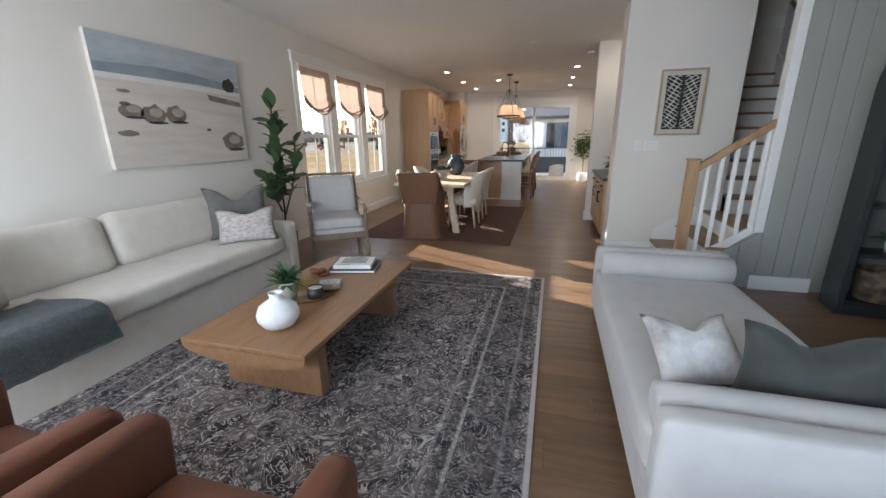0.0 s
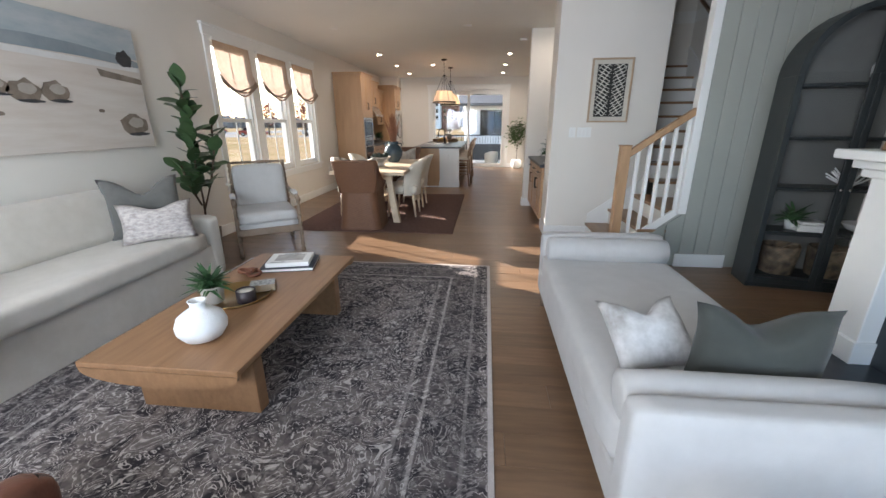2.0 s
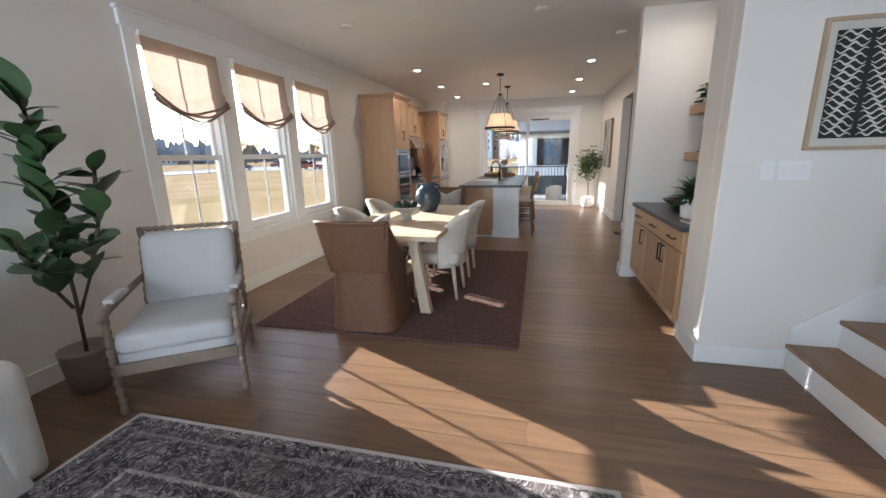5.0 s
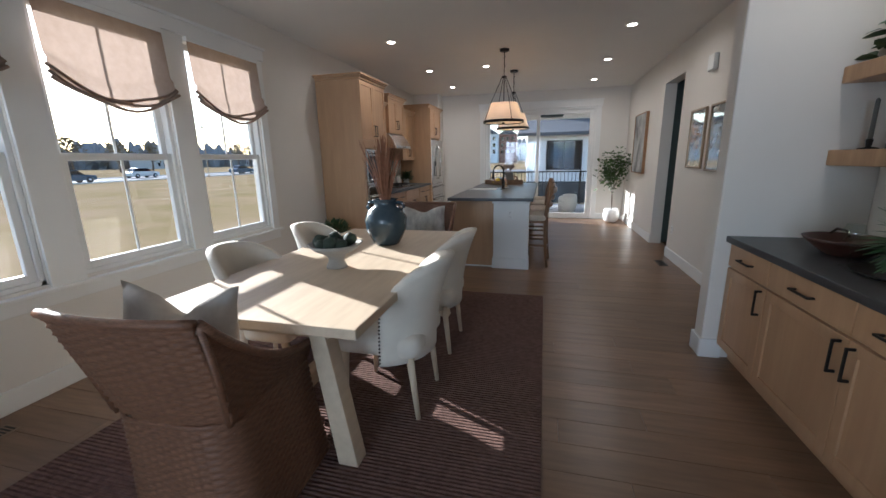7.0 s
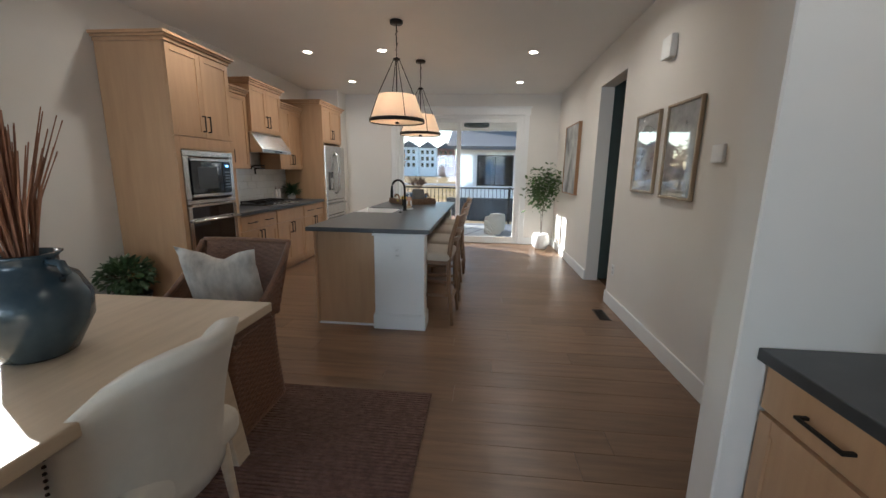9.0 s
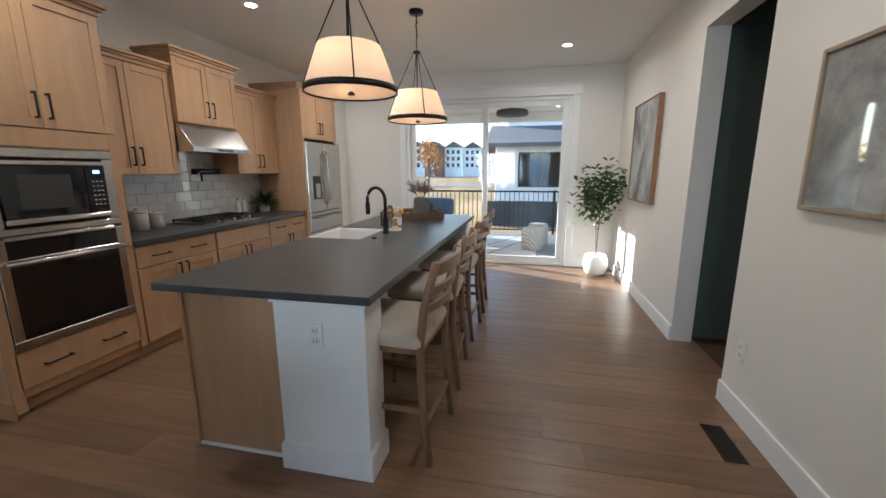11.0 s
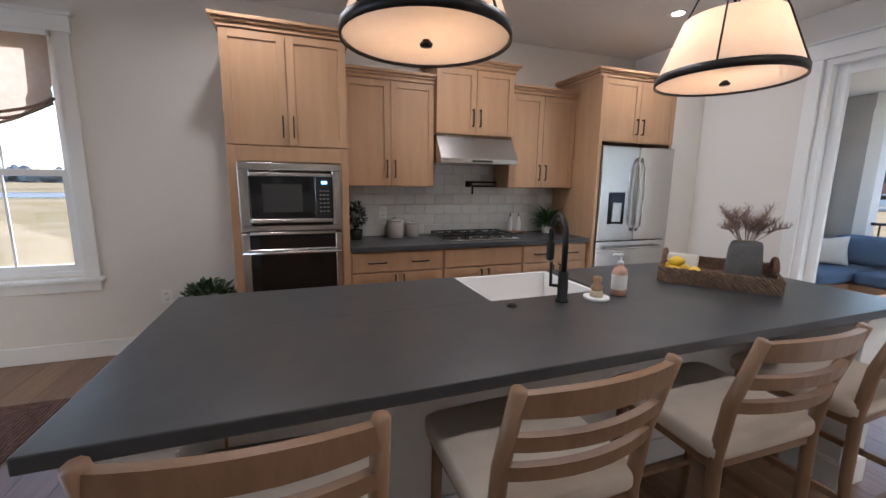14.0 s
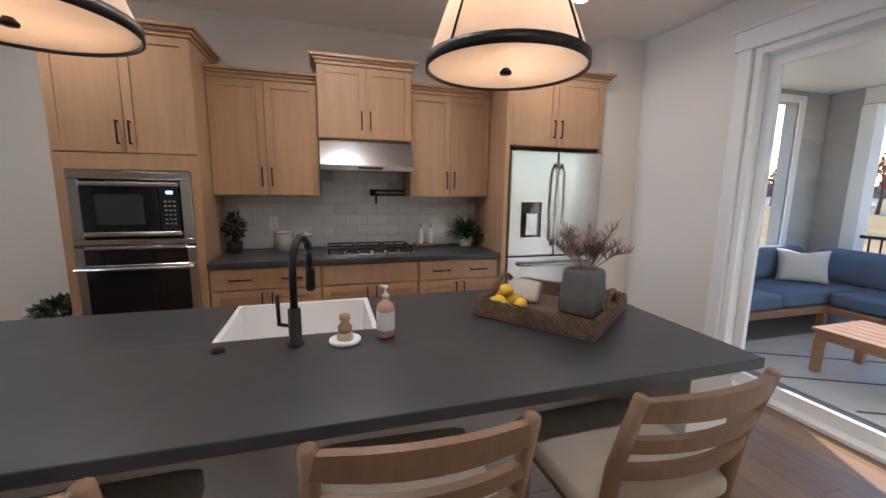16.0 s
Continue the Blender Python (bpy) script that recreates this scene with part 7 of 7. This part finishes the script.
boxes("cover", [(-0.113, 0.113, -0.143, 0.143, 0, 0.0018), (-0.113, 0.113, -0.143, 0.143, 0.0122, 0.014)], PAPERG, ck2, 0.0005)
cdd = thing("name_card", pose(1.34, 6.10, BZ + 0.0145, 0, -35, 0), "small folded white card", "card")
boxes("card", [(-0.05, 0.05, -0.04, 0.04, 0.033, 0.036)], PAPERW, cdd, 0)
for x, y, h in ((1.62, 7.27, 0.26), (1.66, 7.14, 0.22)):
    cs = thing("iron_candlestick", pose(x, y, 1.41), "black iron candlestick with grey taper", "candlestick", "shelf candlesticks")
    lathe("base", [(0.045, 0), (0.045, 0.006), (0.012, 0.012), (0.016, 0.05), (0.012, 0.055)], BLACK, cs)
    lathe("taper", [(0.011, 0.055), (0.010, h), (0.002, h + 0.01)], mat("grey_wax", (0.14, 0.14, 0.13), None, 0.6), cs)
for y in (6.98, 6.88, 6.78):
    gl = thing("coupe_glass", pose(1.64, y, 1.41), "clear stemmed coupe glass", "glass", "shelf glasses")
    lathe("glass", [(0.032, 0), (0.004, 0.006), (0.004, 0.08), (0.03, 0.1), (0.034, 0.16), (0.032, 0.16), (0.028, 0.103), (0.002, 0.088)], CLEAR, gl)
pfm = thing("photo_frame", pose(1.68, 6.45, 1.412, 0, -12, 0), "black photo frame leaning on the shelf", "picture")
boxes("frame", [(-0.02, 0, -0.17, -0.13, 0, 0.30), (-0.02, 0, 0.13, 0.17, 0, 0.30), (-0.02, 0, -0.13, 0.13, 0, 0.04), (-0.02, 0, -0.13, 0.13, 0.26, 0.30)], BLACKWOOD, pfm, 0.003)
boxes("print", [(-0.012, -0.002, -0.13, 0.13, 0.04, 0.26)], mat("sepia_print", (0.45, 0.38, 0.3), (0.2, 0.16, 0.12), 0.3, 5, stretch=(1, 1, 3)), pfm, 0)

# ---- outdoors ----
GZ = -0.55
structure(boxes("ground", [(-900, 900, -900, 900, GZ - 0.5, GZ)], GRASS, bevel=0), "dry winter lawn and bare earth", "ground")
structure(boxes("road", [(-66, -50, -300, 500, GZ + 0.001, GZ + 0.02), (-50, 60, 62, 72, GZ + 0.001, GZ + 0.02)], ASPHALT, bevel=0), "grey asphalt road beyond the lawn", "road")
structure(boxes("kerb", [(-50, -49.8, -300, 62, GZ, GZ + 0.12), (-66.2, -66, -300, 500, GZ, GZ + 0.12)], mat("concrete", (0.5, 0.49, 0.46), None, 0.9, 5), bevel=0.01), "pale concrete kerb", "kerb")
# porch
structure(boxes("porch_floor", [(-3.3, 4.2, YN + TH + 0.005, 17.45, -0.5, -0.075)], DECK, bevel=0), "grey deck boards on the porch", "floor")
pf_ = bpy.data.objects["porch_floor"]
bm = bmesh.new()
add_box(bm, (-3.74, 3.74, -0.067, 0.067, 0, 0.022), 0.003)
dm = bpy.data.meshes.new("deck_board")
bm.to_mesh(dm)
bm.free()
dm.materials.append(DECK)
for k in range(23):
    o = new("deck_board", dm)
    o.parent = pf_
    o.location = (0.45, 14.24 + 0.14 * k, -0.074)
structure(boxes("porch_ceiling", [(-3.4, 4.3, YN + TH, 17.6, 2.72, 2.9)], TRIM, bevel=0), "white boarded porch ceiling", "ceiling")
structure(boxes("porch_beam", [(-3.4, 4.3, 17.3, 17.5, 2.52, 2.72)], TRIM, bevel=0.01), "white porch beam", "beam")
structure(boxes("wall_porch", [(-3.1, -2.95, YN + TH, 14.9, -0.4, 2.72), (-3.1, -2.95, 16.75, 17.3, -0.4, 2.72), (-3.1, -2.95, 14.9, 16.75, -0.4, 0.75), (-3.1, -2.95, 14.9, 16.75, 2.58, 2.72), (-3.1, -2.60, 17.3, 17.45, -0.4, 2.72)], SIDING, bevel=0), "grey clapboard porch wall with openings", "wall")
wp = bpy.data.objects["wall_porch"]
for k in range(24):
    z = -0.05 + 0.115 * k
    for y0, y1 in ((YN + TH, 14.9), (16.75, 17.3)) if 0.72 < z < 2.57 else ((YN + TH, 17.3),):
        prism("clapboard", [(-2.95, z), (-2.935, z), (-2.945, z + 0.112), (-2.95, z + 0.112)], "y", y0, y1, SIDING, wp)
    prism("clapboard", [(17.3, z), (17.285, z), (17.295, z + 0.112), (17.3, z + 0.112)], "x", -2.93, -2.60, SIDING, wp)
structure(boxes("porch_trim", [(-2.96, -2.92, 14.8, 14.9, 0.65, 2.66), (-2.96, -2.92, 16.75, 16.85, 0.65, 2.66), (-2.96, -2.92, 14.9, 16.75, 2.58, 2.66), (-2.98, -2.90, 14.8, 16.85, 0.65, 0.75), (-2.60, -2.45, 17.27, 17.48, -0.05, 2.52), (2.9, 3.1, 17.3, 17.5, -0.05, 2.52)], TRIM, bevel=0.006), "white porch posts and opening trim", "trim")
rl = thing("porch_railing", pose(0, 17.38, -0.05), "black metal porch railing with slim balusters", "railing")
boxes("rail", [(-2.45, 2.9, -0.02, 0.02, 0.98, 1.02), (-2.45, 2.9, -0.015, 0.015, 0.08, 0.11)], BLACK, rl, 0.003)
boxes("post", [(0.95, 1.0, -0.025, 0.025, 0, 1.04)], BLACK, rl, 0.003)
for k in range(48):
    x = -2.36 + 0.11 * k
    boxes("baluster", [(x - 0.008, x + 0.008, -0.008, 0.008, 0.1, 0.99)], BLACK, rl, 0)
fn = thing("ceiling_fan", pose(0.02, 15.7, 2.72), "dark teal drum ceiling fan on the porch", "fan")
lathe("drum", [(0.05, -0.30), (0.28, -0.285), (0.30, -0.24), (0.28, -0.19), (0.06, -0.15), (0.05, -0.0)], mat("teal_metal", (0.03, 0.05, 0.055), None, 0.5), fn, seg=36)
c1 = can(pose(-1.2, 15.2, 2.72))
for x, y in ((0.9, 15.2), (-1.2, 16.6), (0.9, 16.6)):
    copy_thing(c1, pose(x, y, 2.72))
rgo = tagged(boxes("porch_rug", [(-2.1, 0.55, 14.55, 16.9, -0.05, -0.04)], mat("ivory_rug", (0.62, 0.61, 0.58), (0.52, 0.51, 0.48), 0.95, 6, 0.5, 120), None, 0.003), "ivory outdoor rug with dark lattice lines", "rug")
for k in range(-3, 6):
    prism("lattice_line", [(-2.05 + 0.55 * k if -2.05 + 0.55 * k > -2.1 else -2.1, 14.6), (-2.02 + 0.55 * k if -2.02 + 0.55 * k > -2.07 else -2.07, 14.6), (min(0.53, -0.9 + 0.55 * k), 16.85), (min(0.5, -0.93 + 0.55 * k), 16.85)], "z", -0.0399, -0.039, NAVY, rgo) if -1 < k < 4 else None
sf = thing("outdoor_sofa", pose(0, 0, -0.04), "corner outdoor sofa with blue cushions on a teak frame", "sofa")
boxes("frame", [(-2.90, -2.08, 14.45, 17.05, 0.22, 0.30), (-2.08, -1.30, 16.25, 17.05, 0.22, 0.30)], TEAK, sf, 0.008)
for x, y in ((-2.12, 14.5), (-2.85, 14.5), (-2.12, 16.3), (-1.34, 16.3), (-1.34, 17.0), (-2.85, 17.0)):
    boxes("leg", [(x - 0.035, x + 0.035, y - 0.035, y + 0.035, 0, 0.22)], TEAK, sf, 0.004)
for b in ((-2.88, -2.10, 14.47, 15.65), (-2.88, -2.10, 15.67, 17.03), (-2.08, -1.31, 16.27, 17.03)):
    soft_box("seat_cushion", (*b, 0.30, 0.46), BLUECLOTH, sf, 0.3, 8, 0.006)
for b in ((-2.92, -2.70, 14.5, 15.65, 0.45, 0.85), (-2.92, -2.70, 15.67, 16.9, 0.45, 0.85), (-2.6, -1.32, 16.85, 17.08, 0.45, 0.85)):
    soft_box("back_cushion", b, BLUECLOTH, sf, 0.35, 8, 0.01)
put_pillow(0.5, 0.40, 0.16, LINEN, pose(-2.45, 16.45, 0.42, -14, 0, 45), "natural pillow with bobble edge outdoors", 0.03, 31)
ot = thing("outdoor_table", pose(-0.95, 15.35, -0.04), "low teak slatted outdoor coffee table", "table")
for k in range(6):
    boxes("slat", [(-0.55, 0.55, -0.33 + 0.112 * k, -0.225 + 0.112 * k, 0.36, 0.385)], TEAK, ot, 0.003)
boxes("apron", [(-0.53, 0.53, -0.31, -0.28, 0.29, 0.359), (-0.53, 0.53, 0.28, 0.31, 0.29, 0.359)], TEAK, ot, 0.003)
for x in (-0.5, 0.5):
    for y in (-0.29, 0.29):
        boxes("leg", [(x - 0.03, x + 0.03, y - 0.03, y + 0.03, 0, 0.29)], TEAK, ot, 0.003)
pouf = thing("woven_pouf", pose(0.48, 15.45, -0.05), "round cream woven outdoor pouf", "pouf", "poufs on the porch")
lathe("body", [(0.17, 0), (0.20, 0.03), (0.205, 0.36), (0.18, 0.42), (0.02, 0.43)], wave_bump(mat("cream_weave", (0.68, 0.64, 0.56), (0.55, 0.51, 0.44), 0.95, 30), 9, "DIAGONAL", 1.0, 0.03), pouf)
copy_thing(pouf, pose(0.60, 16.05, -0.05))

# neighbouring house
nh = thing("neighbour_house", pose(-0.95, 24.0, GZ), "white two-storey house with dark windows and grey roofs", "house")
boxes("wall", [(0, 14, 0, 9, 0, 3.0), (0.3, 14, 2.2, 9, 3.0, 7.2)], STUCCO, nh, 0.02)
prism("porch_roof", [(-0.5, 2.9), (2.4, 3.9), (2.4, 4.0), (-0.5, 3.05)], "x", -0.4, 14, ROOFING, nh)
prism("roof", [(1.6, 7.2), (5.6, 9.2), (9.5, 7.2)], "x", -0.1, 14.3, ROOFING, nh)
for x0, x1, y, z0, z1 in ((0.9, 2.5, 0, 1.35, 2.7), (4.2, 5.6, 0, 1.35, 2.7), (1.5, 2.4, 2.2, 4.6, 5.6), (3.1, 4.0, 2.2, 4.6, 5.6), (6.0, 7.2, 2.2, 4.6, 5.6)):
    w_ = boxes("window", [(x0 + 0.06, x1 - 0.06, y - 0.02, y - 0.005, z0 + 0.06, z1 - 0.06)], OVENGLASS, nh, 0)
    boxes("frame", [(x0, x0 + 0.06, y - 0.05, y - 0.005, z0, z1), (x1 - 0.06, x1, y - 0.05, y - 0.005, z0, z1), (x0 + 0.06, x1 - 0.06, y - 0.05, y - 0.005, z0, z0 + 0.06), (x0 + 0.06, x1 - 0.06, y - 0.05, y - 0.005, z1 - 0.06, z1), ((x0 + x1) / 2 - 0.03, (x0 + x1) / 2 + 0.03, y - 0.05, y - 0.005, z0 + 0.06, z1 - 0.06)], BLACK, w_, 0)
boxes("skirt_wall", [(-0.3, 14, -1.6, -1.4, 0, 0.9)], mat("dark_retaining", (0.07, 0.075, 0.08), None, 0.9), nh, 0.01)

# distant row houses on the slope
for k in range(7):
    h_ = thing("row_house", pose(-62 + 7.2 * k, 150 + 4 * k, GZ + 3.0), "distant three-storey row house", "house", "row of distant houses")
    boxes("wall", [(0, 7, 0, 10, -3, 8.5)], STUCCO if k % 3 else BRICKM, h_, 0)
    prism("roof", [(-0.3, 8.5), (3.5, 11), (7.3, 8.5)], "y", -0.4, 10.4, ROOFING, h_)
    for i in range(3):
        for j in range(3):
            boxes("window", [(0.8 + 2.1 * i, 1.9 + 2.1 * i, -0.06, -0.01, 0.8 + 2.6 * j, 2.3 + 2.6 * j)], OVENGLASS, h_, 0)
for k in range(5):
    h_ = thing("far_house", pose(-190, 40 + 55 * k, GZ, 0, 0, 8 * k), "low distant house with pale walls", "house", "far houses across the road")
    boxes("wall", [(0, 12, 0, 22, 0, 4.5)], STUCCO if k % 2 else SIDING, h_, 0)
    prism("roof", [(-0.6, 4.5), (6, 8), (12.6, 4.5)], "y", -0.5, 22.5, ROOFING, h_)
    for i in range(5):
        boxes("window", [(12.01, 12.06, 2 + 4 * i, 3.5 + 4 * i, 1.2, 2.8)], OVENGLASS, h_, 0)


def tree(m, h, canopy, label, seed, bare=False):
    """Tapered trunk, forking limbs, and a crown of many small leaf clumps."""
    q = random.Random(seed)
    t = thing("tree", m, label, "tree", "trees outdoors")
    limbs, tips = [[(0, 0, 0), (0.02 * h, 0, 0.3 * h), (0, 0.02 * h, 0.6 * h), (0, 0, 0.9 * h)]], []
    for k in range(11):
        a, z = k * 2.4, h * (0.28 + 0.055 * k)
        l = h * (0.34 - 0.02 * k)
        e = (l * math.cos(a), l * math.sin(a), z + l * 0.75)
        limbs.append([(0, 0, z), (e[0] * 0.5, e[1] * 0.5, z + l * 0.3), e])
        tips += [(e[0] * s, e[1] * s, z + l * (0.1 + 0.65 * s)) for s in (0.45, 0.7, 1.0)]
    bm = bmesh.new()
    add_tube(bm, limbs[0], [0.03 * h, 0.022 * h, 0.014 * h, 0.004 * h], 7)
    for l_ in limbs[1:]:
        add_tube(bm, l_, [0.010 * h, 0.006 * h, 0.003 * h], 5)
    finish("trunk", bm, BARK, t, True)
    lf = leaf_mesh("leaf_clump", 0.075 * h, 0.05 * h, canopy, 0.3, n=2)
    foliage("crown", t, lf, [((p[0] + q.gauss(0, 0.055 * h), p[1] + q.gauss(0, 0.055 * h), p[2] + q.gauss(0, 0.06 * h)), q.uniform(0, 360), q.uniform(-60, 60), q.uniform(-60, 60), q.uniform(0.5, 1.2)) for p in tips for _ in range(12)])
    return t


t1 = tree(pose(-13, 60, GZ), 6.5, GOLDLEAF, "golden autumn tree by the street", 1)
t2 = tree(pose(-30, 66, GZ), 6.0, mat("rust_canopy", (0.27, 0.06, 0.03), (0.2, 0.045, 0.02), 0.9, 2), "rust-red autumn tree by the street", 2)
t3 = tree(pose(-90, 40, GZ), 9, CANOPY, "brownish autumn tree across the road", 3)
for x, y, s in ((-24, 63, 40), (-41, 74, 80)):
    copy_thing(t2, pose(x, y, GZ, 0, 0, s))
for k in range(14):
    copy_thing(t3, pose(-105 - 9 * (k % 3), -30 + 17 * k, GZ, 0, 0, 50 * k))
wd = tagged(new("far_woods", bpy.data.meshes.new("far_woods")), "line of distant bare woods, with haze put into the colour", "woods", kind="stuff")
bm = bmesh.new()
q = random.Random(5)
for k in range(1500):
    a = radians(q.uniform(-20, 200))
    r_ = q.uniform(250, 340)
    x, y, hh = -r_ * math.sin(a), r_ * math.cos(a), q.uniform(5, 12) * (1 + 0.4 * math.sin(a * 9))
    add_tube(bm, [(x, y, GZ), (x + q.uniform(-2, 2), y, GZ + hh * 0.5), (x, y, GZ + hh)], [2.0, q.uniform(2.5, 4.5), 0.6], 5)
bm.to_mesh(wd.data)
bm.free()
# lightened blue-grey: distance haze is painted into the woods' own colour
wd.data.materials.append(mat("woods_haze_tint", (0.22, 0.225, 0.235), (0.17, 0.17, 0.17), 1.0, 0.2))


def car(m, colour, label):
    c = thing("parked_car", m, label, "car", "parked cars")
    paint = mat("car_paint", colour, None, 0.25, 3, coat=0.5)
    prism("body", [(-2.2, 0.3), (2.2, 0.3), (2.25, 0.7), (2.1, 0.85), (1.2, 0.95), (-1.9, 1.0), (-2.2, 0.8)], "y", -0.88, 0.88, paint, c, 0.06)
    prism("cabin", [(-1.75, 0.98), (1.1, 0.94), (0.45, 1.43), (-1.2, 1.45)], "y", -0.74, 0.74, OVENGLASS, c, 0.06)
    prism("roof", [(-1.15, 1.44), (0.4, 1.42), (0.3, 1.48), (-1.05, 1.5)], "y", -0.70, 0.70, paint, c, 0.02)
    for x in (-1.4, 1.4):
        for y in (-0.86, 0.86):
            w_ = lathe("tyre", [(0.2, -0.1), (0.33, -0.1), (0.33, 0.1), (0.2, 0.1)], BLACK, c, seg=18)
            w_.matrix_basis = pose(x, y, 0.33, 90, 0, 0)
            r_ = lathe("rim", [(0.02, -0.104), (0.2, -0.104), (0.2, 0.104), (0.02, 0.104)], STEEL, w_, seg=14)
    return c


cc = car(pose(-53, 38, GZ + 0.02, 0, 0, 90), (0.02, 0.06, 0.11), "dark blue car parked along the road")
copy_thing(cc, pose(-54, 66, GZ + 0.02, 0, 0, 90))
cw = car(pose(-60, 52, GZ + 0.02, 0, 0, 90), (0.6, 0.6, 0.6), "silver car parked along the road")
for x, y in ((-53, 24), (-22, 66), (-30, 70)):
    copy_thing(cw, pose(x, y, GZ + 0.02, 0, 0, 90 if x < -40 else 5))
cr = car(pose(-60, 86, GZ + 0.02, 0, 0, 90), (0.25, 0.03, 0.02), "dark red car parked along the road")
copy_thing(cr, pose(-40, 67, GZ + 0.02, 0, 0, 3))
sg = thing("yard_sign", pose(-40, 27.5, GZ, 0, 0, 35), "blue and white board sign on two posts", "sign")
boxes("board", [(-0.03, 0.03, -1.3, 1.3, 0.5, 2.3)], mat("sign_blue", (0.30, 0.42, 0.58), (0.36, 0.47, 0.6), 0.6, 2), sg, 0.01)
boxes("post", [(-0.08, -0.031, -1.1, -1.0, 0, 2.3), (-0.08, -0.031, 1.0, 1.1, 0, 2.3)], TRIM, sg, 0.005)
for k in range(5):
    tagged(lathe("street_lamp", [(0.12, 0), (0.09, 0.5), (0.06, 7), (0.3, 7.05), (0.3, 7.2), (0.02, 7.3)], STEEL, None, (-48.5, 5 + 24 * k, GZ), 10), "tall slim street lamp", "lamp", "street lamps")


# ---- pieces of floor and walls ----
floor = bpy.data.objects["floor"]
rnd = random.Random(7)
plank_mesh = {}


def plank(x0, x1, y0, y1):
    key = (round(x1 - x0, 2), round(y1 - y0, 3))
    if key not in plank_mesh:
        bm = bmesh.new()
        add_box(bm, (-key[0] / 2 + 0.0006, key[0] / 2 - 0.0006, -key[1] / 2 + 0.0006, key[1] / 2 - 0.0006, -0.011, 0.0), 0.0012)
        me = bpy.data.meshes.new("plank")
        bm.to_mesh(me)
        bm.free()
        me.materials.append(OAKFLOOR)
        plank_mesh[key] = me
    p = new("plank", plank_mesh[key])
    p.parent = floor
    p.location = ((x0 + x1) / 2, (y0 + y1) / 2, 0)


PW = 0.19
row, y = 0, YS
while y < YN + 0.02:
    x = XL - (0.0, 0.9, 0.45, 1.35, 0.2)[row % 5]
    while x < 1.8:
        w = 2.0 if (row + int(x * 3)) % 3 else 1.6
        x1 = min(x + w, 1.8 if y > 4.4 else 4.6)
        plank(max(x, XL), x1, y, y + PW)
        x = x1
        if y <= 4.4 and x >= 4.6:
            break
    if y <= 4.4:
        while x < 3.55:
            plank(x, x + 1.9, y, y + PW)
            x += 1.9
    row, y = row + 1, y + PW

splash = structure(boxes("backsplash", [(XL + 0.001, XL + 0.006, 10.24, 12.53, 0.914, 1.85)], GROUT, bevel=0), "grey glazed subway tile backsplash", "backsplash")
bm = bmesh.new()
add_box(bm, (0, 0.006, -0.0985, 0.0985, -0.0485, 0.0485), 0.003)
tile_me = bpy.data.meshes.new("tile")
bm.to_mesh(tile_me)
bm.free()
tile_me.materials.append(TILE)
for r in range(5):
    for k in range(13):
        y = 10.34 + 0.2 * k - (0.1 if r % 2 else 0)
        if y - 0.1 < 10.23 or y + 0.1 > 12.56:
            continue
        t = new("tile", tile_me)
        t.parent = splash
        t.location = (XL + 0.006, y, 0.966 + 0.1 * r)
        t.rotation_euler = (0, rnd.uniform(-0.012, 0.012), rnd.uniform(-0.012, 0.012))
for r in range(5, 9):
    for k in range(3):
        y = 11.24 + 0.2 * k - (0.1 if r % 2 else 0)
        t = new("tile", tile_me)
        t.parent = splash
        t.location = (XL + 0.006, y, 0.966 + 0.1 * r)
        t.rotation_euler = (0, rnd.uniform(-0.012, 0.012), rnd.uniform(-0.012, 0.012))
